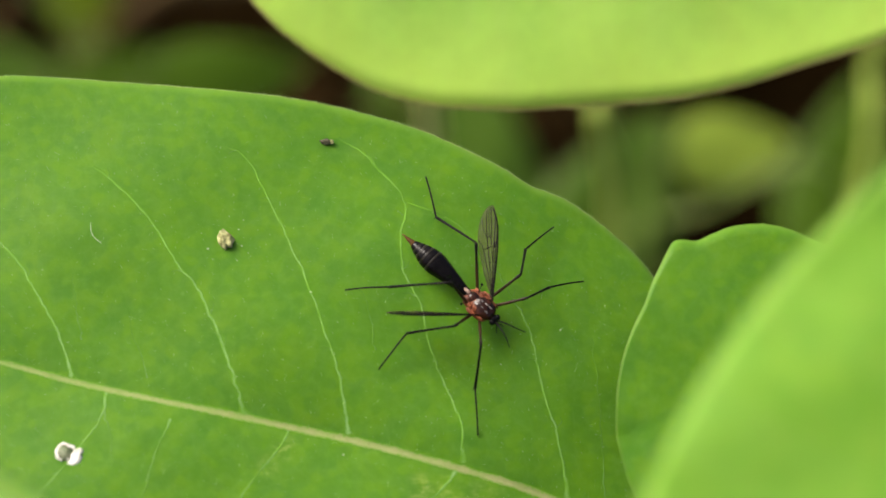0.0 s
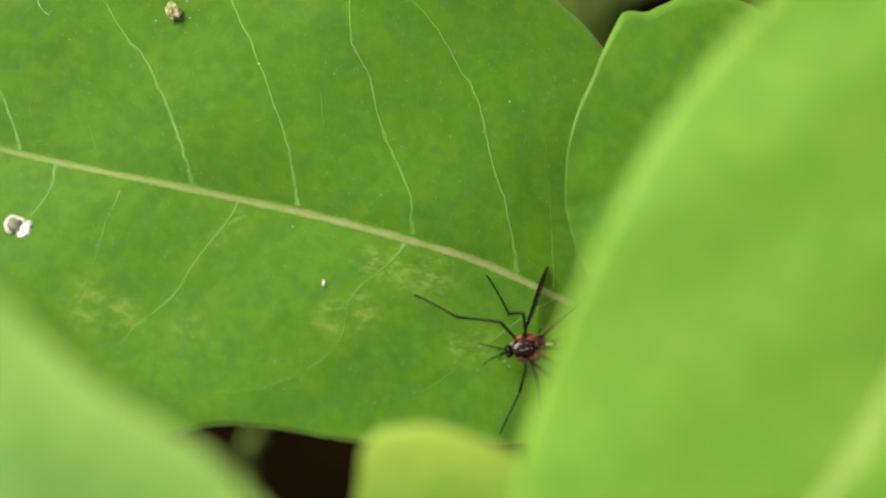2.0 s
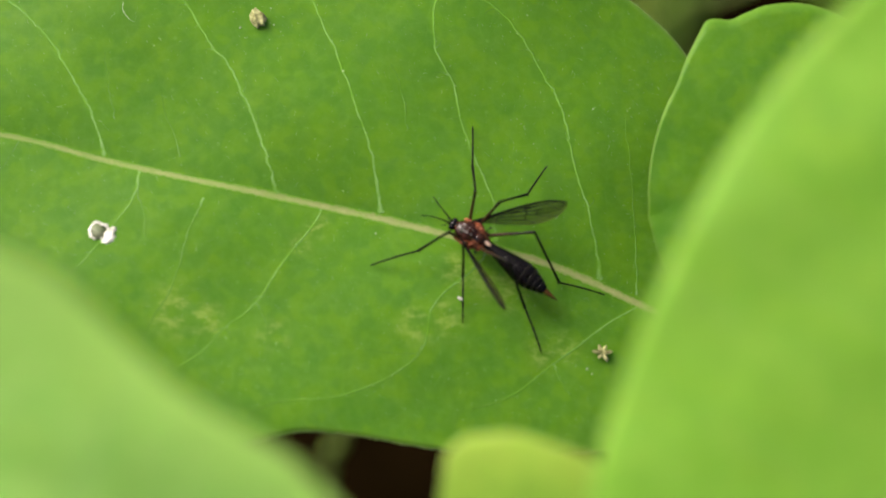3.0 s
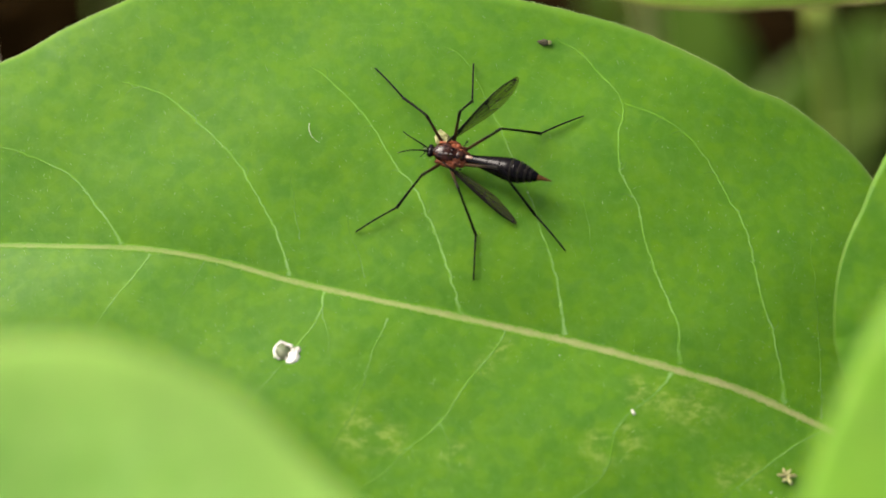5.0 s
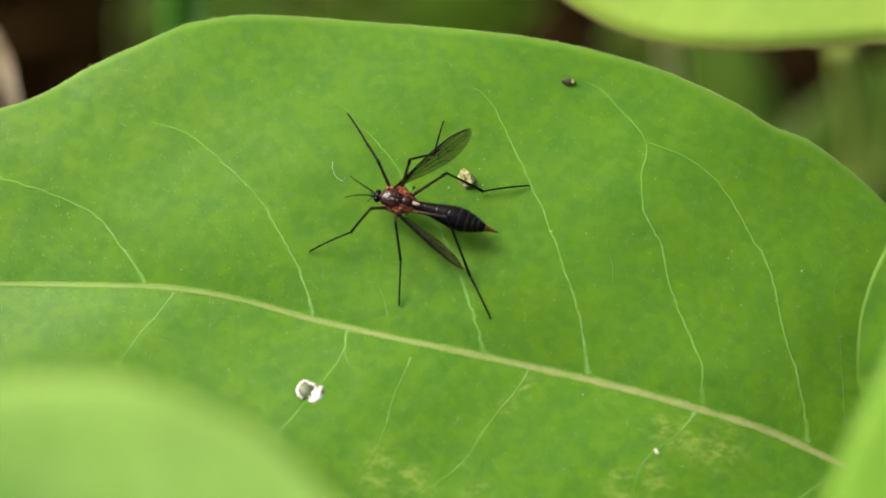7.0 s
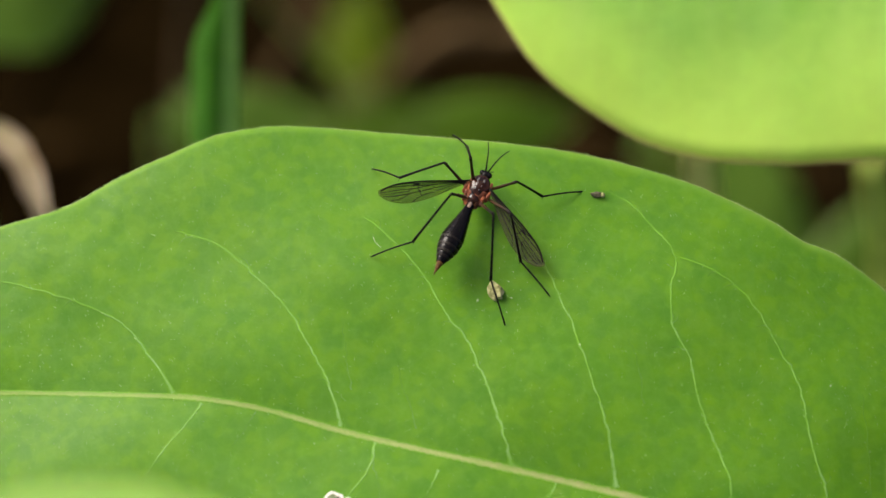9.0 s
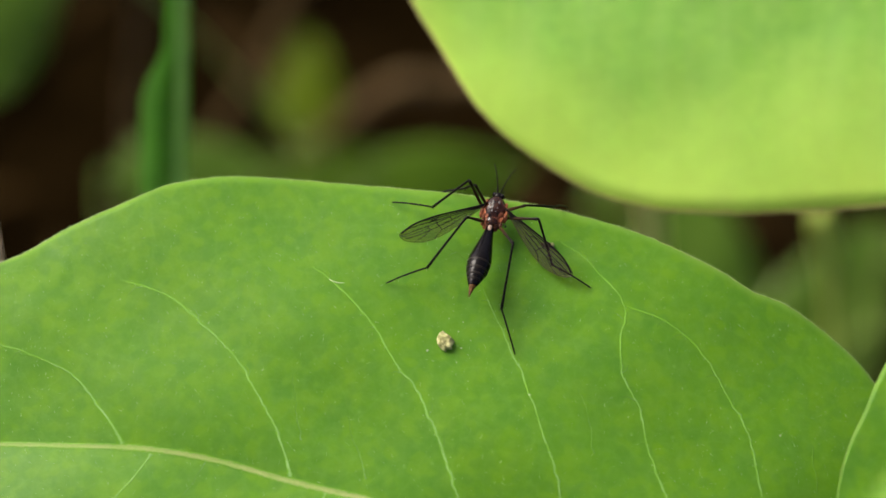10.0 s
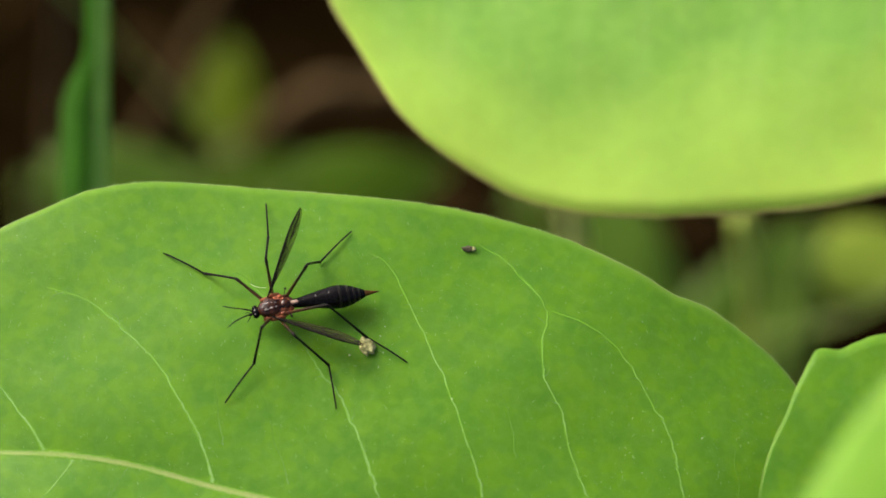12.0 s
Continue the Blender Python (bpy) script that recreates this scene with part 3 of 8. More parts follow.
LOWER = Blade(
    [(-27.0, -1.9), (-26.1, 2.6), (-23.7, 7), (-20.7, 9.3), (-17.1, 11.4), (-13.2, 12.9), (-8.8, 13.5), (-4.1, 13.6), (-1.0, 13.1), (1.4, 12.3),
     (4.3, 11.3), (7, 10.4), (10, 9.6), (13, 9.3), (16, 9.1), (19, 8.8), (21.5, 7.9), (24, 7.0), (31.5, 3), (35.5, -1.9)],
    [(-27.0, -1.9), (-6.4, -1.2), (17.2, -1.2), (35.5, -1.9)],
    [(-27.0, -1.9), (-22.9, -11.0), (-7.7, -17.5), (15.8, -18.0), (30.9, -10.1), (35.5, -1.9)], valley=1.0, droop=0.004, seed=13.0)
SMALL = Blade(
    [(-14.1, -4.5), (-13.3, -0.6), (-12.4, 2.2), (-10.5, 6.1), (-8.8, 8.5), (-6.9, 11.6), (-5.2, 13.9), (-3.9, 15.25), (-2.9, 15.1), (-1.8, 14.8),
     (0, 15.25), (2.5, 15.7), (4.9, 15.6), (8, 14.6), (9.5, 13.7), (16.6, 7.9), (20.6, -4.5)],
    [(-14.1, -4.5), (-0.7, -3.6), (20.6, -4.5)],
    [(-14.1, -4.5), (-13.7, -9.4), (-11.3, -15.8), (-4.3, -21.6), (7.7, -20.6), (20.6, -4.5)], valley=0.8, droop=0.001, seed=17.0)
TIP = Blade(
    [(-8.7, -0.5), (-8.2, 3.5), (-7.9, 6.8), (-5.8, 8.5), (-2, 8.9), (1.5, 8), (4.5, 7), (6.5, 4.6), (8.6, 1.9), (9.8, -0.5)],
    [(-8.7, -0.5), (9.8, -0.5)],
    [(-8.7, -0.5), (-5.2, -11), (2.3, -15.5), (7.9, -10.3), (9.8, -0.5)], valley=1.2, droop=0.006, wave=0.3, seed=21.0)
leaf_thing("overhanging_leaf", lay(0.0415, 0.0684, 0.1961, 30, 0, -2.3), UPPER, LEAF_YELLOW, "bright yellow-green leaf with a thin brownish edge", rib=0.5, rib_material=RIB_PALE, rim=RIM_BROWN, rim_size=0.14)
NEAR_PLACE = lay(0.0518, -0.0726, 0.2686, 38, -12, -117.6)
near_leaf = leaf_thing("near_leaf", NEAR_PLACE, RIGHT, LEAF_BRIGHT, "large smooth light-green leaf hanging over the broad leaf", rib=1.3, rib_material=RIB_PALE)
leaf_thing("near_leaf", lay(-0.0184, -0.0919, 0.2710, 36, 8, -25.7), LOWER, LEAF_PALE, "pale light-green rounded leaf below the broad leaf", rib=0.0, rim=RIM_BROWN)
leaf_thing("small_leaf", lay(0.0537, -0.0084, 0.2047, 25, 0, 9.0), SMALL, LEAF, "small green leaf with a thin dull rim overlapping the broad leaf", rib=0.0, rim=MARGIN_DULL, rim_size=0.06)
leaf_thing("young_leaf", lay(0.0236, -0.0744, 0.2329, 35, 0, -3.0), TIP, LEAF_YOUNG, "small yellow-green young leaf with curled tip", rib=0.3, rib_material=RIB_PALE)

# ---- plants, stems and litter behind ----
def oval(length, width, seed, tip=0.6):
    """A plain pointed leaf, length along x from its base at 0."""
    n = 9
    half = [(length * k / n, width / 2 * math.sin(math.pi * (k / n) ** tip) ** 0.8) for k in range(n + 1)]
    return Blade([(x, y) for x, y in half], [(0, 0), (length, 0.01)], [(x, -y) for x, y in half], valley=width * 0.05,
                 droop=0.35 / width, wave=0.5, seed=seed, bend=-0.003)


def back_leaf(name, x, y, z, tilt, lean, spin, length, width, material, label, seed, rib=0.35):
    return leaf_thing(name, lay(x, y, z, tilt, lean, spin), oval(length, width, seed), material, label, rib=rib, columns=40, rows=8, stalk=-1,
                      rim_size=0.12, group="leaves in the undergrowth", stalk_material=STEM_DULL)


# leaves low behind the broad leaf; their greens carry the shade as colour
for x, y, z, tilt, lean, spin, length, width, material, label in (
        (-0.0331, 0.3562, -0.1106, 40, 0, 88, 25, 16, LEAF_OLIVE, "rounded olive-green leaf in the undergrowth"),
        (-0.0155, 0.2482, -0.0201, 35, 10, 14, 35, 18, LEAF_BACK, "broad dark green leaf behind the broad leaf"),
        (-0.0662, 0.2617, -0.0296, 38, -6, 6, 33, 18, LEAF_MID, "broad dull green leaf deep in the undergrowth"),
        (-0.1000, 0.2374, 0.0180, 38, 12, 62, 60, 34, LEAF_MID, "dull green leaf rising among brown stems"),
        (0.0871, 0.2279, -0.0161, 42, 0, 8, 24, 15, LEAF_DIM, "yellow-green leaf among the stems, toned dim for shade"),
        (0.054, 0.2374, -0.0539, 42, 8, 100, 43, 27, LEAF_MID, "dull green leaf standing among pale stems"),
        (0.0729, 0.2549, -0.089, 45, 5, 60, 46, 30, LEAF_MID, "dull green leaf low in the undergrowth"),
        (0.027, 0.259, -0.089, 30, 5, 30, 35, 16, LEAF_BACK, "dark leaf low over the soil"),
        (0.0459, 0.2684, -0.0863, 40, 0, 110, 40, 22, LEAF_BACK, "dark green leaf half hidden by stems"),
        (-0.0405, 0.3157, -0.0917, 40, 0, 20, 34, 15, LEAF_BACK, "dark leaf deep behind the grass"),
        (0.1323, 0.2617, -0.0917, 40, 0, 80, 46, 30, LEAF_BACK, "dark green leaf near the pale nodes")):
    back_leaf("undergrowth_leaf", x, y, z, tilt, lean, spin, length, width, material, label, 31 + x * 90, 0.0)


def stem(points, radius, material, label, name="plant_stem"):
    bm = bmesh.new()
    tube(bm, smooth_line(points, 8), lambda s: radius * MM * (1 - 0.25 * s), 10)
    return tagged(part(name, bm, material), label, "stem", "stems in the undergrowth")


stem([(0.0743, 0.2374, -0.19), (0.0725, 0.1992, -0.0141), (0.0657, 0.1858, 0.0379), (0.0651, 0.1854, 0.0433)], 2.03, STEM, "pale green upright plant stem")
stem([(0.0405, 0.2482, -0.19), (0.0387, 0.2073, -0.0073), (0.0363, 0.1953, 0.0355), (0.0362, 0.1942, 0.0433)], 2.16, STEM_PALE, "pale straw-green upright plant stem")
stem([(0.1262, 0.2482, -0.19), (0.1206, 0.2073, -0.0073), (0.118, 0.2085, 0.029), (0.1179, 0.2077, 0.0501)], 2.16, STEM, "green stem with pale nodes")
stem([(0.081, 0.2347, -0.0458), (0.0919, 0.2245, -0.0281), (0.1227, 0.2262, -0.0266), (0.1553, 0.2347, -0.19)], 0.81, STEM_DULL, "thin leaning dull green stem")
stem([(0.0112, 0.099, -0.19), (0.0109, 0.0899, -0.0078), (0.0131, 0.0848, 0.0205), (0.0175, 0.0765, 0.0641)], 1, STEM_DULL, "thin green stem below the broad leaf")
stem([(-0.0945, 0.3157, -0.19), (-0.0405, 0.2887, -0.0917), (0.0405, 0.2887, -0.0714), (0.081, 0.3022, -0.19)], 2.16, LITTER, "bent brown dead twig", "dead_twig")
stem([(-0.081, 0.3562, -0.19), (-0.0197, 0.3292, -0.0762), (0.003, 0.3292, -0.067), (0.0473, 0.3292, -0.0579), (0.1215, 0.3562, -0.19)], 2.97, TWIG, "pale brown dead twig lying aslant", "dead_twig")
stem([(-0.0720, 0.315, -0.19), (-0.0690, 0.30, -0.0862), (-0.0669, 0.30, -0.0578), (-0.0646, 0.30, -0.0342), (-0.0623, 0.30, -0.0085), (-0.0602, 0.30, 0.030)], 2.3, TWIG, "grey-brown upright dead stalk in the shade", "dead_twig")
stem([(-0.1485, 0.32, -0.19), (-0.1035, 0.30, -0.065), (-0.0936, 0.30, -0.0486), (-0.0827, 0.30, -0.0327), (-0.0696, 0.30, -0.0132), (-0.0606, 0.30, 0.0024), (-0.05, 0.305, 0.03)], 2.2, LITTER, "brown dry stem leaning in the shade", "dead_twig")


def build_grass():
    """One keeled blade of grass, folded along its middle."""
    line = smooth_line([(-0.0422, 0.1, -0.18), (-0.0415, 0.1, -0.03), (-0.0406, 0.1, 0.075), (-0.0402, 0.1, 0.1096), (-0.0387, 0.1, 0.1363), (-0.0376, 0.1, 0.1537), (-0.0369, 0.1, 0.1652), (-0.0357, 0.1, 0.1832)], 10)
    top = tagged(new("grass_blade"), "upright green grass blade behind the broad leaf", "grass")
    for name, material, inner, outer in (("blade", GRASS, -1.0, 0.45), ("pale_edge", GRASS_PALE, 0.45, 1.02)):
        bm = bmesh.new()
        rows = []
        for i, p in enumerate(line):
            s = i / (len(line) - 1)
            w = 3.2 * MM
            taper = min(1, max(0, (s - 0.69) / 0.165))
            near = inner * w * (1 - 0.95 * taper * taper * (3 - 2 * taper)) if inner < 0 else inner * w
            mid = 0.5 * (near + outer * w)
            rows.append([bm.verts.new(p + Vector(o)) for o in ((near, 0, 0), (mid, 0.0001, 0.0001), (outer * w, 0, 0), (mid, 0.0005, 0))])
        for a, b in zip(rows, rows[1:]):
            for k in range(4):
                bm.faces.new((a[k], a[(k + 1) % 4], b[(k + 1) % 4], b[k]))
        part(name, bm, material, top)


build_grass()
stem([(-0.130, 0.330, -0.19), (-0.075, 0.315, -0.110), (-0.042, 0.315, -0.052), (-0.010, 0.330, 0.02)], 2.4, TWIG, "grey-brown dead stem leaning in the shade", "dead_twig")
stem([(-0.062, 0.262, 0.030), (-0.0485, 0.265, 0.0088), (-0.0303, 0.265, -0.0208), (-0.023, 0.265, -0.0322), (-0.005, 0.270, -0.19)], 0.6, STEM_DULL, "thin bent green stem among dead twigs")


def build_dry_leaf():
    """A curled straw-coloured dead leaf."""
    top = tagged(new("dry_leaf"), "curled straw-coloured dead leaf caught on a twig", "dead leaf")
    top.matrix_world = lay(-0.0640, 0.0906, 0.1385, 40, 0, 31)

    def at(s, a):
        w = 2.1 * math.sin(math.pi * (0.10 + 0.84 * s ** 0.7)) ** 0.8 * (1 + 0.25 * noise.noise(Vector((s * 6, a * 1.3, 4))))
        return Vector((w * math.sin(a) + 1.0 * math.sin(4 * s), -16 * s + 8,
                       w * (1 - math.cos(a)) * 0.9 + 1.2 * math.sin(3 * s) + 0.35 * noise.noise(Vector((s * 9, a * 2, 0))))) * MM

    bm = bmesh.new()
    rows = [[bm.verts.new(at(i / 32, -1.4 + 2.8 * k / 10)) for k in range(11)] for i in range(33)]
    for a, b in zip(rows, rows[1:]):
        for k in range(10):
            bm.faces.new((a[k], a[k + 1], b[k + 1], b[k]))
    bmesh.ops.solidify(bm, geom=bm.faces[:], thickness=0.0003)
    part("blade", bm, DRY, top)
    bm = bmesh.new()
    tube(bm, [at(i / 32, 0.05) + Vector((0, 0, 0.0001)) for i in range(33)], lambda s: (0.35 - 0.2 * s) * MM, 6)
    part("midrib", bm, HUSK, top, "tan midrib")
    stem([(-0.0798, 0.1135, -0.19), (-0.0686, 0.1012, 0.0976), (-0.0641, 0.0934, 0.1312), (-0.0636, 0.0923, 0.1357)], 0.67, LITTER, "thin brown twig holding a dead leaf", "dead_twig")


build_dry_leaf()


def build_litter():
    """Dead leaves and bits strewn over the soil."""
    rng = random.Random(5)
    bm = bmesh.new()
    for i in range(640):
        x, y = rng.uniform(-0.5, 0.5), rng.uniform(-0.25, 0.8)
        size = rng.uniform(6, 22) * MM
        m = pose(x, y, GROUND_Z + 0.004 + rng.uniform(0, 0.012), rng.uniform(-35, 35), rng.uniform(-35, 35), rng.uniform(0, 360))
        ring = []
        n = 8
        for k in range(n):
            a = 2 * math.pi * k / n
            r = size * (0.55 + 0.45 * abs(math.cos(a))) * rng.uniform(0.8, 1.1)
            ring.append(bm.verts.new(m @ Vector((r * math.cos(a), 0.5 * r * math.sin(a), 0.25 * size * math.cos(a) ** 2))))
        mid = bm.verts.new(m @ Vector((0, 0, 0)))
        for k in range(n):
            bm.faces.new((ring[k], ring[(k + 1) % n], mid))
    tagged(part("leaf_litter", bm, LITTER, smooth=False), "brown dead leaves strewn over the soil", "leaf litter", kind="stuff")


build_litter()


# ---- small things on the broad leaf ----
def lump(bm, size, seed, squash=(1, 1, 1), rough=0.35, cuts=3):
    bmesh.ops.create_icosphere(bm, subdivisions=cuts, radius=1)
    for v in bm.verts:
        n = noise.noise(v.co * 1.6 + Vector((seed, 0, 0))) + 0.5 * noise.noise(v.co * 4 + Vector((seed, 3, 0)))
        c = v.co * (1 + rough * n)
        v.co = Vector((c.x * squash[0], c.y * squash[1], c.z * squash[2])) * size * MM


def on_leaf(u, v, lift=0.0, turn=0.0):
    return MAIN_PLACE @ Matrix.Translation(MAIN.at(u, v, lift)) @ pose(0, 0, 0, 0, 0, turn)


def build_debris():
    bm = bmesh.new()
    lump(bm, 0.90, 2.0, (0.82, 1.15, 0.6), 0.38, 4)
    ob = tagged(part("dry_husk", bm, HUSK), "tan crumpled husk stuck on the broad leaf", "debris")
    ob.matrix_world = on_leaf(0.2, 11.6, 0.35, 20)
    bm = bmesh.new()
    for k, (turn, long) in enumerate(((10, 0.95), (70, 0.75), (125, 0.8), (185, 1.0), (245, 0.7), (310, 0.9))):
        got = bmesh.ops.create_icosphere(bm, subdivisions=3, radius=1)
        m = pose(0, 0, 0, 0, -18 + 9 * (k % 3), turn) @ Matrix.Translation((0.5 * long * MM, 0, 0.05 * MM))
        for v in got["verts"]:
            c = v.co * (1 + 0.5 * noise.noise(v.co * 2.5 + Vector((k * 3.1, 0, 0))))
            v.co = m @ (Vector((0.62 * long * c.x, 0.22 * c.y, 0.16 * c.z)) * MM)
    ob = tagged(part("dry_husk", bm, HUSK), "spiky tan husk fragment on the broad leaf", "debris")
    ob.matrix_world = on_leaf(36.1, -25.85, 0.3, -10)
    bm = bmesh.new()
    lump(bm, 0.38, 8.0, (1.6, 0.8, 0.7), 0.4)
    pellet = tagged(part("dark_pellet", bm, PELLET), "dark brown pellet with a pale end on the leaf", "debris")
    pellet.matrix_world = on_leaf(11.1, 23.1, 0.2, -6)
    bm = bmesh.new()
    lump(bm, 0.26, 9.0, (1, 1, 0.8), 0.3)
    end = part("pale_end", bm, HUSK, pellet, "pale straw-coloured end")
    end.matrix_basis = pose(0.62 * MM, 0.05 * MM, 0)
    for u, v, s in ((9.2, 5.6, 0.13), (36.0, 1.1, 0.12), (34.4, -27.5, 0.16), (34.9, -28.1, 0.12), (1.6, 12.9, 0.10), (-1.7, 10.6, 0.16), (1.9, 11.0, 0.12),
                    (2.1, 14.0, 0.08), (2.6, 10.2, 0.07), (-1.2, 9.4, 0.06), (1.4, 9.3, 0.08), (2.9, 11.9, 0.06), (-2.4, 12.4, 0.07), (0.6, 14.4, 0.06), (3.6, 12.8, 0.05), (29.4, -2.6, 0.09), (12.4, -12.2, 0.12)):
        bm = bmesh.new()
        lump(bm, 0.8 * s, u, (1, 1.2, 0.6), 0.4, 2)
        ob = tagged(part("pale_speck", bm, SPECK), "tiny pale speck on the broad leaf", "speck", "pale specks on the leaf")
        ob.matrix_world = on_leaf(u, v, 0.05, 30 * u)


def build_torn_scar():
    """A chewed hole: grey film in a ring of white dried membrane, thicker on one side."""
    bm = bmesh.new()
    line, fats = [], []
    for i in range(49):
        a = -1.25 + 5.6 * i / 48
        fat = 0.14 + 0.16 * noise.noise(Vector((math.cos(a) * 6, math.sin(a) * 6, 2)))
        r = 0.92 + 0.18 * noise.noise(Vector((math.cos(a) * 1.5, math.sin(a) * 1.5, 9))) + 0.10 * noise.noise(Vector((math.cos(a) * 7, math.sin(a) * 7, 4)))
        line.append(Vector((1.05 * r * math.cos(a) - 0.45, r * math.sin(a) + 0.1, 0.10 + 0.1 * math.sin(a * 2))) * MM)
        fats.append(max(0.06, fat))
    tube(bm, line, lambda s: fats[round(s * 48)] * MM, 8, 0.35)
    for x, y, w, h in ((0.74, -0.40, 0.52, 0.66), (1.06, 0.30, 0.32, 0.30), (0.35, -0.98, 0.44, 0.24), (0.62, 0.16, 0.24, 0.34)):
        got = bmesh.ops.create_icosphere(bm, subdivisions=3, radius=1)
        for v in got["verts"]:
            c = v.co * (1 + 0.5 * noise.noise(v.co * 2 + Vector((x * 3, y, 0))) + 0.3 * noise.noise(v.co * 5 + Vector((x, y, 3))))
            v.co = Vector((x + w * c.x, y + h * c.y, 0.09 + 0.09 * c.z)) * MM
    scar = tagged(part("torn_membrane", bm, MEMBRANE), "white dried ring of torn leaf membrane round a hole", "leaf damage")
    scar.matrix_world = on_leaf(-16.2, -12.15, 0.05, 0)
    bm = bmesh.new()
    bmesh.ops.create_circle(bm, cap_ends=True, segments=28, radius=0.9 * MM)
    bmesh.ops.solidify(bm, geom=bm.faces[:], thickness=0.00003)
    film = part("film", bm, FILM, scar, "grey-green thin film in the hole")
    film.matrix_basis = pose(-0.45 * MM, 0.1 * MM, 0.06 * MM)


build_debris()
build_torn_scar()
bm = bmesh.new()
tube(bm, [Vector((1.8 * math.cos(a), 1.8 * math.sin(a), 0.10 + 0.1 * math.sin(2 * a))) * MM for a in (3.5 + 1.5 * k / 18 for k in range(19))],
     lambda s: 0.03 * MM * (1 - 0.5 * s), 6)
hair = tagged(part("pale_hair", bm, HAIR), "pale curved hair lying loose on the leaf", "hair")
bm = bmesh.new()
lump(bm, 0.27, 12.0, (0.6, 1.3, 0.6), 0.25)
crumb = tagged(part("white_crumb", bm, MEMBRANE), "tiny white crumb that lies loose on the leaf", "crumb")

# ---- the fly ----
ABDOMEN_JOINT = Vector((-1.7, 0, 0.15)) * MM
HIPS = {"front": (0.7, 0.75, -0.55), "middle": (0.0, 0.85, -0.65), "hind": (-0.9, 0.65, -0.5)}
LEG_LENGTHS = {"front": (4.4, 4.9, 5.1), "middle": (4.9, 5.6, 4.8), "hind": (6.0, 7.2, 5.0)}
fly = tagged(new("crane_fly"), "slender black crane fly with orange-red thorax and smoky wings", "insect")
fly.matrix_world = MAIN_PLACE


def spindle(bm, profile, sides=20, tall=1.0, start=0.0):
    """A body of rings along x: profile rows (x, half width, height of its middle) in mm."""
    rings = []
    for x, r, z in profile:
        rings.append([bm.verts.new(Vector((x, r * math.cos(a), z + tall * r * math.sin(a))) * MM) for a in (2 * math.pi * k / sides for k in range(sides))])
    for a, b in zip(rings, rings[1:]):
        for k in range(sides):
            bm.faces.new((a[k], a[(k + 1) % sides], b[(k + 1) % sides], b[k]))
    bm.faces.new(rings[0])
    bm.faces.new(rings[-1])


def ball(bm, centre, size, seed=0.0, rough=0.0, cuts=3):
    got = bmesh.ops.create_icosphere(bm, subdivisions=cuts, radius=1)
    for v in got["verts"]:
        c = v.co * (1 + rough * noise.noise(v.co * 3 + Vector((seed, 0, 0))))
        v.co = (Vector((c.x * size[0], c.y * size[1], c.z * size[2])) + Vector(centre)) * MM


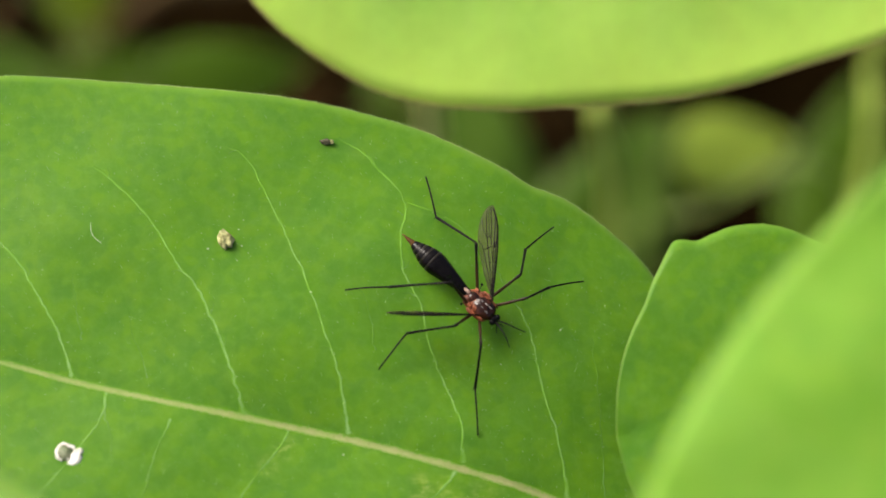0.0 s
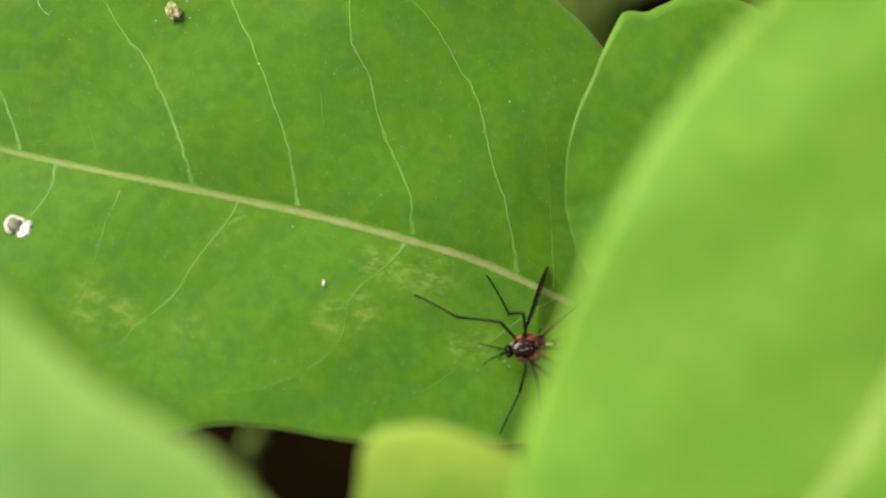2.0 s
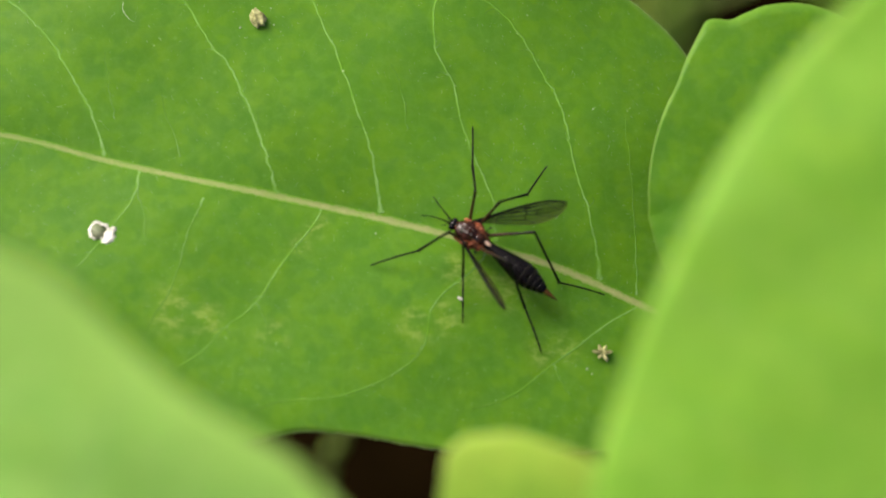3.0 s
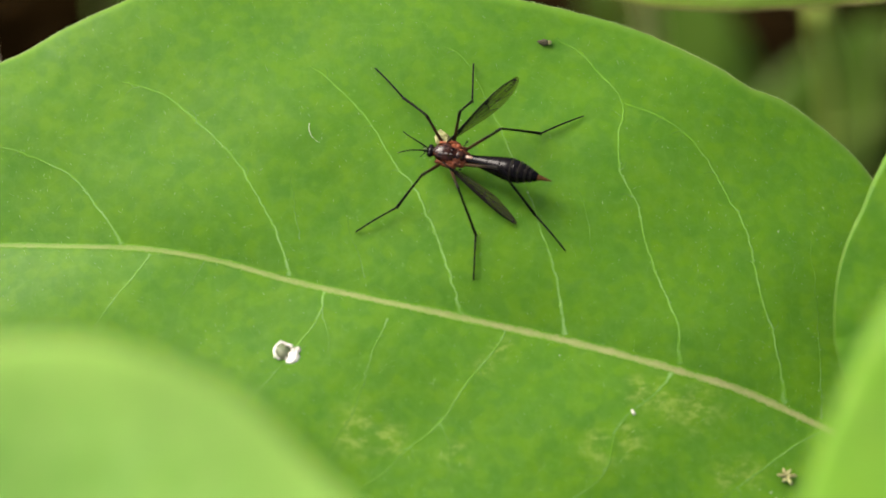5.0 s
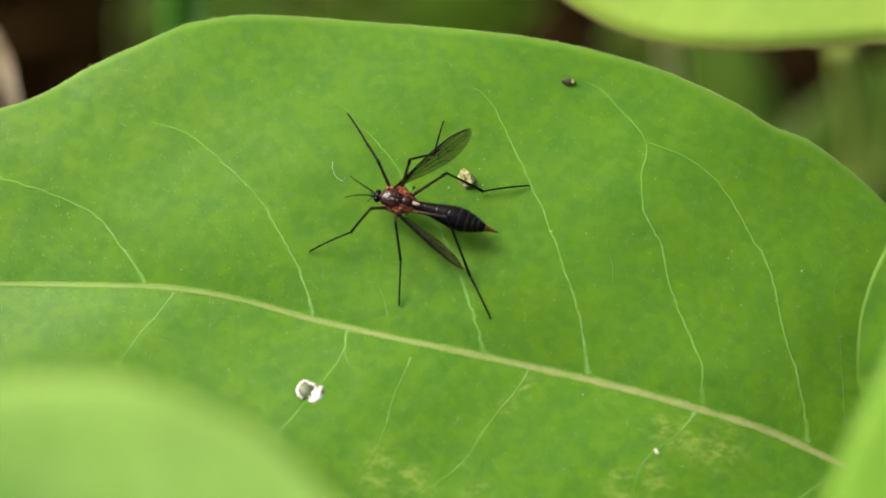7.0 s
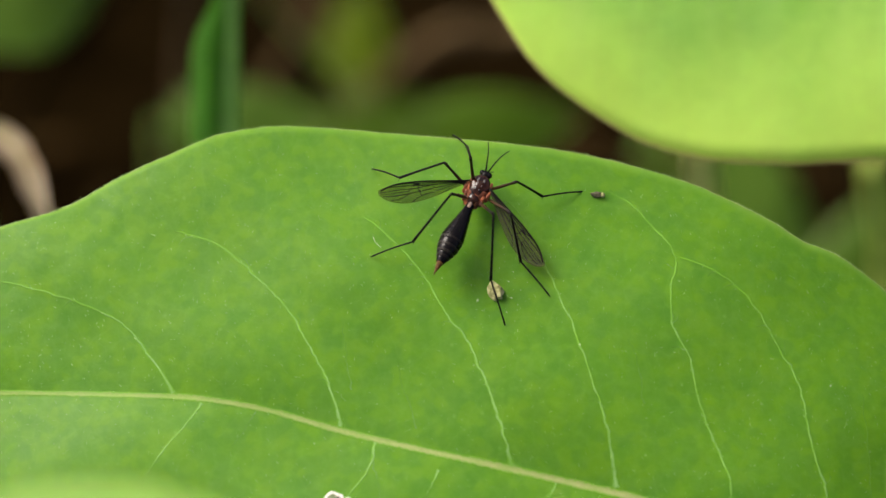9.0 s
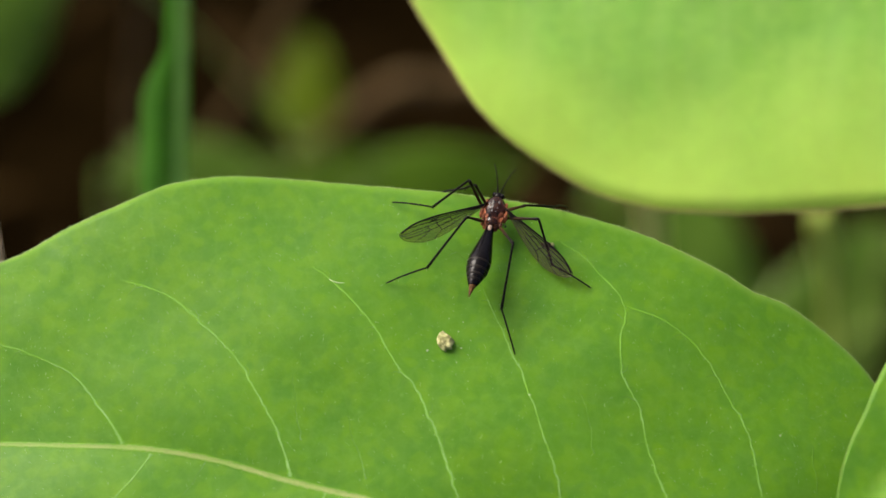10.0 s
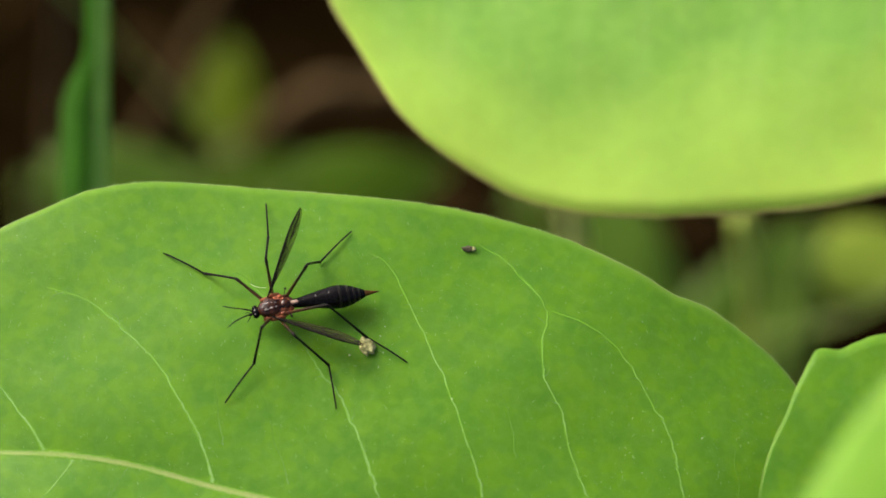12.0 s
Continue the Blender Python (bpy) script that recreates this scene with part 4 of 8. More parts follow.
def build_body():
    bm = bmesh.new()
    ball(bm, (0.15, 0, -0.05), (1.55, 1.34, 0.92), 1.0, 0.26, 4)
    ball(bm, (-1.05, 0, 0.0), (0.95, 1.04, 0.70), 2.0, 0.26, 4)
    part("thorax", bm, FLY_RED, fly, "orange-red thorax")
    for side in (-1, 1):
        for x, y, z in HIPS.values():
            bm = bmesh.new()
            ball(bm, (x * 0.95, side * y * 0.8, z * 0.85), (0.40, 0.30, 0.44), x, 0.3, 3)
            part("coxa", bm, FLY_RED, fly)
        for n, (at, size) in enumerate((((0.86, 1.10, 0.16), (0.62, 0.22, 0.34)), ((-0.10, 1.32, 0.24), (0.70, 0.22, 0.34)),
                                        ((-1.15, 0.96, 0.18), (0.52, 0.22, 0.32)), ((-0.62, 0.98, 0.42), (0.34, 0.26, 0.24)))):
            bm = bmesh.new()
            ball(bm, (at[0], side * at[1], at[2]), size, 3.0 + n + side, 0.45, 3)
            part("side_plate", bm, FLY_RED, fly)
    bm = bmesh.new()
    ball(bm, (0.44, 0, 0.26), (1.46, 1.20, 0.80), 6.0, 0.08, 4)
    shield = part("back_shield", bm, FLY_BACK, fly, "glossy brown-black domed back of the thorax")
    # whitish stripes along the dome; its sky highlight is put into their colour
    for side in (-1, 1):
        bm = bmesh.new()
        for x, long in ((0.98, 0.30), (0.52, 0.26), (0.06, 0.22)):
            ball(bm, (x, side * (0.20 + 0.12 * x), 0.99 - 0.20 * (x - 0.45) ** 2), (long, 0.11, 0.07), x + side, 0.5, 3)
        part("silvery_highlight_stripe", bm, FLY_SILVER, shield, "silvery grey stripe with painted sky highlight")
    bm = bmesh.new()
    ball(bm, (-1.0, 0, 0.42), (0.70, 0.68, 0.44), 7.0, 0.10, 3)
    part("scutellum", bm, FLY_BACK, fly, "dark brown shield behind the dome")
    bm = bmesh.new()
    spindle(bm, [(1.35, 0.30, -0.05), (1.6, 0.24, -0.08), (1.85, 0.24, -0.1)], 12)
    part("neck", bm, FLY_DARK, fly)
    bm = bmesh.new()
    ball(bm, (2.10, 0, -0.06), (0.54, 0.56, 0.50), 8.0, 0.06, 3)
    ball(bm, (1.82, 0, 0.16), (0.28, 0.34, 0.30), 8.5, 0.1, 3)
    spindle(bm, [(2.4, 0.18, -0.25), (2.75, 0.13, -0.5), (3.0, 0.05, -0.7)], 10)
    head = part("head", bm, FLY_BLACK, fly, "small glossy black head")
    for side in (-1, 1):
        bm = bmesh.new()
        ball(bm, (2.20, side * 0.42, 0.02), (0.34, 0.30, 0.40), 9.0, 0.0, 3)
        part("eye", bm, FLY_BLACK, head)
        bm = bmesh.new()
        pts = [(2.45, side * 0.13, 0.1), (2.9, side * 0.26, 0.38), (3.7, side * 0.50, 0.65), (4.6, side * 0.80, 0.72), (5.5, side * 1.25, 0.6)]
        line = smooth_line([Vector(p) * MM for p in pts], 9)
        tube(bm, line, lambda s: MM * (0.10 - 0.055 * s) * (1 + 0.25 * math.sin(s * 70)), 7)
        part("antenna", bm, FLY_LEG, head)
        bm = bmesh.new()
        tube(bm, smooth_line([Vector(p) * MM for p in ((2.7, side * 0.12, -0.45), (3.0, side * 0.4, -0.7), (3.2, side * 0.5, -1.1))], 6), 0.045 * MM, 6)
        part("palp", bm, FLY_LEG, head)
        bm = bmesh.new()
        tube(bm, smooth_line([Vector(p) * MM for p in ((-0.95, side * 0.6, 0.35), (-1.2, side * 1.1, 0.6), (-1.35, side * 1.5, 0.75))], 5), 0.04 * MM, 6)
        ball(bm, (-1.4, side * 1.6, 0.78), (0.16, 0.12, 0.12), 0.0, 0.0, 2)
        part("haltere", bm, FLY_LEG, fly, "dark stalked balancer knob")


def build_abdomen():
    """Club-shaped, in ringed segments; x runs from its joint to its tip."""
    bm = bmesh.new()
    rows = []
    shape = [(-0.3, 0.42), (0.3, 0.46), (1.0, 0.56), (2.0, 0.74), (3.0, 0.94), (4.0, 1.13), (4.8, 1.24), (5.4, 1.22), (6.1, 1.10), (6.8, 0.88), (7.5, 0.60), (7.95, 0.42)]
    joints = (1.2, 2.5, 3.9, 5.3, 6.2, 6.9, 7.45)

    def ring(x):
        near = min(abs(x - j) for j in joints)
        return 1.01 * x, 1.04 * curve_through(shape, x) * (1 - 0.028 * math.exp(-(near / 0.06) ** 2)), 0.10 * math.sin(x * 0.5)

    spindle(bm, [ring(-0.3 + 8.25 * k / 160) for k in range(161)], 28, 0.92)
    ob = part("abdomen", bm, FLY_BLACK, fly, "glossy black club-shaped abdomen with ringed segments")
    for j in joints[3:]:
        bm = bmesh.new()
        wide = 0.26
        band = [ring(j - 0.03 - wide + wide * k / 5) for k in range(6)]
        spindle(bm, [(x, r + 0.012, z) for x, r, z in band], 28, 0.92)
        part("segment_edge", bm, FLY_BAND, ob, "greyish hind edge of a segment")
    bm = bmesh.new()
    spindle(bm, [(7.7, 0.44, 0.0), (8.2, 0.34, -0.02), (8.8, 0.21, -0.05), (9.3, 0.10, -0.06), (9.65, 0.03, -0.06)], 12, 0.8)
    part("ovipositor", bm, FLY_AMBER, ob, "pointed amber-brown ovipositor")
    bm = bmesh.new()
    spindle(bm, [(-0.35, 0.39, 0.02), (0.1, 0.425, 0.04), (0.55, 0.44, 0.06)], 20, 0.95)
    part("waist", bm, FLY_PINK, ob, "pale pinkish waist of the abdomen")
    bm = bmesh.new()
    ball(bm, (0.36, 0, 0.49), (0.46, 0.21, 0.08), 3.0, 0.25, 3)
    part("pale_patch", bm, FLY_PALE, ob, "pale cream patch on top of the waist")
    return ob


def wing_width(s):
    return (-0.10 - 0.82 * max(0.0, math.sin(math.pi * s ** 1.2)) ** 0.55 * s ** 0.6, 0.12 + 1.8 * (max(0.0, math.sin(math.pi * min(1, s ** 1.35))) ** 0.62) * (0.25 + 0.75 * s ** 0.5))


def build_wing(joint):
    """A narrow-based clear wing: x from base to tip, y towards its trailing edge."""
    bm = bmesh.new()
    n, m = 44, 10
    sheets = []
    for z in (0.012, -0.012):
        grid = []
        for i in range(n + 1):
            s = 0.5 - 0.5 * math.cos(math.pi * i / n)
            a, b = wing_width(s)
            end = 1 if 0 < i < n else 0.02
            grid.append([bm.verts.new(Vector((10.2 * s, a * end + (b - a) * end * k / m,
                                              z + 0.10 * math.sin(3 * s + 0.8 * k) * s * 0.5)) * MM) for k in range(m + 1)])
        sheets.append(grid)
    for grid, turn in zip(sheets, (1, -1)):
        for g0, g1 in zip(grid, grid[1:]):
            for k in range(m):
                bm.faces.new((g0[k], g1[k], g1[k + 1], g0[k + 1])[::turn])
    rim = [[g[0] for g in s] + s[-1][1:] + [g[-1] for g in s[-2::-1]] + s[0][-2:0:-1] for s in sheets]
    for k in range(len(rim[0])):
        j = (k + 1) % len(rim[0])
        bm.faces.new((rim[0][k], rim[0][j], rim[1][j], rim[1][k])[::-1])
    ob = part("wing", bm, FLY_WING, fly, "smoky translucent wing with dark veins")
    ob.matrix_basis = Matrix.Translation(joint)

    def at(s, q):
        a, b = wing_width(s)
        return Vector((10.2 * s, a + (b - a) * q, 0.10 * math.sin(3 * s + 8 * q) * s * 0.5)) * MM

    runs = [([(0, 0), (0.3, 0), (0.6, 0), (0.85, 0.02), (0.97, 0.2)], 0.10), ([(0, 0.2), (0.3, 0.12), (0.55, 0.09), (0.72, 0.02)], 0.06),
            ([(0, 0.3), (0.3, 0.24), (0.56, 0.20), (0.75, 0.14), (0.90, 0.10)], 0.055), ([(0.42, 0.24), (0.58, 0.32), (0.80, 0.33), (0.98, 0.42)], 0.045),
            ([(0.05, 0.36), (0.35, 0.44), (0.55, 0.50), (0.66, 0.53), (0.82, 0.60), (0.95, 0.72)], 0.05), ([(0.66, 0.42), (0.82, 0.46), (0.97, 0.58)], 0.035),
            ([(0.66, 0.53), (0.74, 0.70), (0.86, 0.90)], 0.04), ([(0.05, 0.45), (0.35, 0.66), (0.55, 0.74), (0.64, 0.97)], 0.045),
            ([(0.05, 0.6), (0.22, 0.82), (0.34, 0.98)], 0.035), ([(0.56, 0.22), (0.57, 0.36), (0.55, 0.50), (0.54, 0.74)], 0.055),
            ([(0.66, 0.33), (0.67, 0.43), (0.66, 0.54)], 0.05), ([(0.42, 0.24), (0.40, 0.36), (0.41, 0.46)], 0.05)]
    for pts, r in runs:
        bm = bmesh.new()
        tube(bm, [at(p.x, p.y) for p in smooth_line([(x, y, 0) for x, y in pts], 6)], 0.9 * r * MM, 5)
        part("vein", bm, FLY_LEG, ob)
    bm = bmesh.new()
    ball(bm, (6.0, -0.35, 0), (0.42, 0.10, 0.05), 0.0, 0.0, 2)
    part("wing_spot", bm, FLY_LEG, ob, "dark spot on the wing's front edge")
    return ob


def build_leg(which, side):
    femur_l, tibia_l, tarsus_l = LEG_LENGTHS[which]
    bm = bmesh.new()
    line = [Vector((femur_l * k / 24, 0, 0)) * MM for k in range(25)]
    tube(bm, line, lambda s: MM * (0.15 + 0.05 * math.sin(math.pi * min(1, s * 1.1)) + 0.08 * math.exp(-((s - 0.93) / 0.10) ** 2) - 0.05 * s), 10)
    femur = part("femur", bm, FLY_FEMUR, fly)
    bm = bmesh.new()
    line = [Vector((tibia_l * k / 16, 0, 0.05 * math.sin(math.pi * k / 16))) * MM for k in range(17)]
    tube(bm, line, lambda s: MM * (0.13 + 0.04 * s ** 4), 8)
    for a in (-1, 1):
        tube(bm, [Vector((tibia_l - 0.05, 0, 0)) * MM, Vector((tibia_l + 0.28, a * 0.22, -0.22)) * MM], lambda s: MM * (0.05 - 0.035 * s), 5)
    tibia = part("tibia", bm, FLY_LEG, fly)
    bm = bmesh.new()
    line = [Vector((tarsus_l * k / 30, 0, 0.25 * math.sin(math.pi * k / 30))) * MM for k in range(31)]
    tube(bm, line, lambda s: MM * (0.10 - 0.02 * s + 0.015 * (math.sin(s * 5 * math.pi) ** 8)), 8)
    for a in (-1, 1):
        tube(bm, [Vector((tarsus_l - 0.02, 0, 0)) * MM, Vector((tarsus_l + 0.14, a * 0.09, -0.08)) * MM], lambda s: MM * (0.035 - 0.02 * s), 5)
    tarsus = part("tarsus", bm, FLY_LEG, fly)
    x, y, z = HIPS[which]
    return Vector((x, side * y, z)) * MM, femur, tibia, tarsus


def aim(start, end):
    """The pose of a part at start (metres) whose x axis points to end (mm), its z axis as upright as can be."""
    d = (Vector(end) * MM - Vector(start)).normalized()
    up = Vector((0, 0, 1)) - d * d.z
    up = up.normalized() if up.length > 0.05 else Vector((-1, 0, 0))
    m = Matrix((d, up.cross(d), up)).transposed().to_4x4()
    return Matrix.Translation(start) @ m


def spread_wing(joint, tip, trail):
    d = (Vector(tip) * MM - joint).normalized()
    e = Vector(trail)
    e = (e - d * e.dot(d)).normalized()
    return Matrix.Translation(joint) @ Matrix((d, e, d.cross(e))).transposed().to_4x4()


build_body()
abdomen = build_abdomen()
left_wing_joint, right_wing_joint = Vector((0.6, 1.1, 0.6)) * MM, Vector((0.6, -1.1, 0.6)) * MM
left_wing, right_wing = build_wing(left_wing_joint), build_wing(right_wing_joint)
LEGS = {side + "_" + which: build_leg(which, 1 if side == "left" else -1) for side in ("left", "right") for which in HIPS}


def move_leg(which, rows):
    """Rows: seconds, and where knee, ankle and toe are in the fly's space, in mm."""
    hip, femur, tibia, tarsus = LEGS[which]
    walk(femur, [(r[0], aim(hip, r[1:4])) for r in rows])
    walk(tibia, [(r[0], aim(Vector(r[1:4]) * MM, r[4:7])) for r in rows])
    walk(tarsus, [(r[0], aim(Vector(r[4:7]) * MM, r[7:10])) for r in rows])


def motions():
    """The fly walks, turns and stands; a crumb is kicked along by its foot; the near leaf sways."""
    walk(near_leaf, [(t, NEAR_PLACE @ Matrix.Translation((0, d * MM, 0))) for t, d in (
        (0, 0.4), (1.5, 0.1), (3.2, -0.6), (5.5, -1.4), (7, -2.0), (9.5, -2.2), (12, -2.0))])
    def stand(x, y, z, turn):
        """The fly's pose on the broad leaf, which curls down towards its end."""
        past = max(0.0, x - 15)
        low = MAIN.curl * past ** 2
        return MAIN_PLACE @ pose(x * MM, (y + MAIN.shear * low) * MM, (z - low) * MM, 0, math.degrees(math.atan(2 * MAIN.curl * past)), 0) @ pose(0, 0, 0, 0, 0, turn)

    walk(fly, [(t, stand(x, y, z, turn)) for t, x, y, z, turn in (
        (0, 27.15, 3.61, 1.8, -46),
        (0.2, 30.01, -4.28, 1.56, -72.2),
        (0.3, 31.99, -9.32, 1.35, -81.5),
        (0.4, 33.66, -13.07, 0.99, -81.6),
        (0.5, 35.34, -16.11, 0.59, -81.6),
        (0.6, 37.1, -18.11, 0.31, -80.8),
        (0.7, 38.79, -19.76, 0.15, -80.1),
        (0.8, 40.59, -21.48, 0.12, -81.8),
        (1, 43.08, -24.22, 0.09, -92.4),
        (1.2, 42.43, -25.65, 0.24, -125.2),
        (1.4, 41.07, -26.6, 0.5, -165),
        (1.5, 40.41, -26.74, 0.6, -172.3),
        (1.6, 39.8, -26.71, 0.67, -172.1),
        (1.8, 38.49, -26.46, 0.77, -171.1),
        (2, 36.87, -26.03, 0.88, -170.4),
        (2.2, 34.4, -24.71, 1.05, -182.6),
        (2.4, 31.38, -22.36, 1.27, -202.5),
        (2.5, 29.97, -21.09, 1.39, -207.5),
        (2.6, 28.75, -19.48, 1.56, -208.7),
        (2.7, 27.46, -17.7, 1.73, -209.5),
        (2.8, 25.65, -16.12, 1.84, -210.4),
        (3, 22.31, -13.05, 2.04, -212.9),
        (3.2, 21.31, -9.91, 2.39, -227.7),
        (3.3, 20.71, -9.29, 2.39, -226.8),
        (3.4, 19.87, -8.43, 2.39, -225.4),
        (3.5, 18.82, -7.36, 2.39, -223.8),
        (3.6, 17.61, -6.13, 2.39, -221.9),
        (3.7, 16.27, -4.75, 2.39, -219.8),
        (3.8, 14.82, -3.27, 2.39, -217.5),
        (3.9, 13.31, -1.73, 2.39, -215.1),
        (4, 11.76, -0.15, 2.39, -212.7),
        (4.1, 10.21, 1.44, 2.39, -210.2),
        (4.2, 8.7, 2.98, 2.39, -207.8),
        (4.3, 7.25, 4.46, 2.39, -205.6),
        (4.4, 5.91, 5.83, 2.39, -203.5),
        (4.5, 4.69, 7.07, 2.39, -201.5),
        (4.6, 3.65, 8.14, 2.39, -199.9),
        (4.7, 2.81, 9, 2.39, -198.6),
        (4.8, 2.2, 9.62, 2.69, -197.6),
        (5, 1, 9.1, 2.85, -193.3),
        (5.2, -0.35, 7.55, 3.14, -188.2),
        (5.4, 1.55, 3.29, 3.55, -155.5),
        (5.5, 2.22, 2.12, 3.64, -145.4),
        (5.6, 1.56, 2.63, 3.6, -154.7),
        (5.8, -1.34, 5.06, 3.41, -188.6),
        (6, -3.77, 7.79, 3.25, -200.9),
        (6.2, -5.22, 8.12, 3.27, -198),
        (6.4, -6.29, 8.3, 3.3, -193.5),
        (6.5, -6.57, 8.32, 3.31, -192.7),
        (6.6, -6.72, 8.32, 3.31, -192.8),
        (6.8, -6.9, 8.26, 3.31, -193.8),
        (7, -7.11, 8.2, 3.32, -194.4),
        (7.2, -7.56, 8.13, 3.31, -194.3),
        (7.3, -7.47, 8.55, 3.31, -197.3),
        (7.4, -7.35, 9.14, 3.31, -201.4),
        (7.5, -7.19, 9.87, 3.31, -206.5),
        (7.6, -7.01, 10.72, 3.31, -212.4),
        (7.7, -6.8, 11.67, 3.31, -219),
        (7.8, -6.58, 12.68, 3.31, -226),
        (7.9, -6.36, 13.74, 3.31, -233.4),
        (8, -6.12, 14.83, 3.31, -241),
        (8.1, -5.89, 15.91, 3.31, -248.5),
        (8.2, -5.66, 16.97, 3.31, -255.9),
        (8.3, -5.44, 17.99, 3.31, -262.9),
        (8.4, -5.24, 18.93, 3.31, -269.5),
        (8.5, -5.06, 19.78, 3.31, -275.4),
        (8.6, -4.9, 20.51, 3.31, -280.5),
        (8.7, -4.78, 21.1, 3.31, -284.6),
        (8.8, -4.68, 21.53, 2.6, -287.6),
        (9, -1.82, 22.3, 2.53, -294.4),
        (9.2, 0.26, 24.42, 2.26, -287.6),
        (9.3, 0.67, 25.09, 2.18, -284),
        (9.4, 0.63, 25.2, 2.19, -282.1),
        (9.5, 0.59, 25.27, 2.19, -281.2),
        (9.6, 1.03, 25.36, 2.17, -281.4),
        (9.8, 3.47, 25.54, 2.04, -282.6),
        (10, 5.38, 25.79, 1.94, -283.3),
        (10.2, 5.94, 26.3, 1.91, -280.6),
        (10.4, 6.27, 26.9, 1.89, -276.2),
        (10.5, 6.32, 27.09, 1.89, -274.9),
        (10.6, 6.29, 27.2, 1.89, -274.4),
        (10.8, 6.1, 27.39, 1.89, -273.9),
        (11, 5.75, 27.47, 1.9, -273),
        (11.2, 3.59, 27.01, 1.93, -252.6),
        (11.3, 1.52, 25.29, 2.08, -232.1),
        (11.4, 0.2, 23.69, 2.32, -214.7),
        (11.5, -1.08, 22.27, 2.5, -200.7),
        (11.6, -2.77, 21.17, 2.55, -190.5),
        (11.8, -6.45, 18.99, 2.62, -175.3),
        (12, -9.57, 15.13, 2.99, -166.6),
    )])
    walk(abdomen, [(t, aim(ABDOMEN_JOINT, p)) for t, *p in (
        (0, -11.19, -0.4, 0.36), (0.2, -11.2, -0.15, 0.35), (0.3, -11.2, -0.06, 0.34), (0.4, -11.19, -0.22, 0.53),
        (0.5, -11.18, -0.38, 0.71), (0.6, -11.13, -0.22, -0.24), (0.7, -11.09, -0.06, -1.2), (0.8, -11.12, -0.06, -0.77),
        (1, -11.2, -0.09, 0.44), (1.2, -11.15, -0.11, -0.16), (1.4, -11.09, -0.13, -1.1), (1.5, -11.07, -0.13, -1.29),
        (1.6, -11.07, -0.11, -1.3), (1.8, -11.06, 0.02, -1.32), (2, -11.06, 0.23, -1.33), (2.2, -10.36, 1.01, 1.15),
        (2.4, -9.28, 2.02, 4.97), (2.5, -9.08, 2.2, 5.7), (2.6, -10.05, 1.62, 3.79), (2.7, -11.05, 1.03, 1.43),
        (2.8, -11.09, 1.03, 0.6), (3, -11.14, 1.02, -0.25), (3.2, -11.19, 0.39, -0.27), (3.3, -11.17, 0.43, -0.19),
        (3.4, -11.16, 0.48, -0.08), (3.5, -11.14, 0.53, 0.06), (3.6, -11.12, 0.6, 0.22), (3.7, -11.1, 0.67, 0.4),
        (3.8, -11.07, 0.75, 0.59), (3.9, -11.04, 0.84, 0.79), (4, -11.02, 0.92, 0.99), (4.1, -10.99, 1.01, 1.19),
        (4.2, -10.96, 1.09, 1.39), (4.3, -10.94, 1.17, 1.58), (4.4, -10.91, 1.25, 1.76), (4.5, -10.89, 1.31, 1.92),
        (4.6, -10.87, 1.37, 2.05), (4.7, -10.86, 1.42, 2.16), (4.8, -10.85, 1.45, 2.24), (5, -11.04, 0.92, 1.62),
        (5.2, -10.95, 1.13, 1.96), (5.4, -11.04, -0.1, -0.35), (5.5, -11.08, -0.53, -1.16), (5.6, -11.09, -0.16, -0.58),
        (5.8, -11.11, 0.88, 1.08), (6, -11.17, 0.73, -0.02), (6.2, -11.17, 0.76, 0.01), (6.4, -11.16, 0.82, 0.07),
        (6.5, -11.16, 0.83, 0.08), (6.6, -11.16, 0.83, 0.07), (6.8, -11.17, 0.8, 0.02), (7, -11.17, 0.76, -0.03),
        (7.2, -11.18, 0.63, -0.07), (7.3, -11.17, 0.6, -0), (7.4, -11.16, 0.57, 0.09), (7.5, -11.15, 0.54, 0.22),
        (7.6, -11.14, 0.5, 0.36), (7.7, -11.13, 0.45, 0.52), (7.8, -11.11, 0.4, 0.68), (7.9, -11.1, 0.35, 0.86),
        (8, -11.08, 0.29, 1.04), (8.1, -11.06, 0.24, 1.22), (8.2, -11.05, 0.18, 1.4), (8.3, -11.03, 0.13, 1.57),
        (8.4, -11.02, 0.09, 1.73), (8.5, -11.01, 0.04, 1.87), (8.6, -11, 0.01, 1.99), (8.7, -10.99, -0.02, 2.09),
        (8.8, -10.98, -0.04, 2.16), (9, -11.02, -0.06, 1.98), (9.2, -11.16, -0, 0.68), (9.3, -11.2, 0.05, 0.03),
        (9.4, -11.19, 0.17, -0.37), (9.5, -11.17, 0.28, -0.56), (9.6, -11.12, 0.27, -0.22), (9.8, -10.94, 0.24, 1.58),
        (10, -10.83, 0.21, 2.74), (10.2, -10.94, 0.23, 1.41), (10.4, -11.1, 0.25, -0.65), (10.5, -11.13, 0.25, -1.05),
        (10.6, -11.13, 0.25, -1.06), (10.8, -11.13, 0.23, -1.08), (11, -11.13, 0.22, -1.09), (11.2, -11.13, 0.3, -1.1),
        (11.3, -11.13, 0.32, -1.06), (11.4, -11.16, 0.41, -0.73), (11.5, -11.18, 0.5, -0.37), (11.6, -11.18, 0.54, -0.21),
        (11.8, -11.18, 0.58, -0.04), (12, -11.1, 0.3, -1.11),
    )])
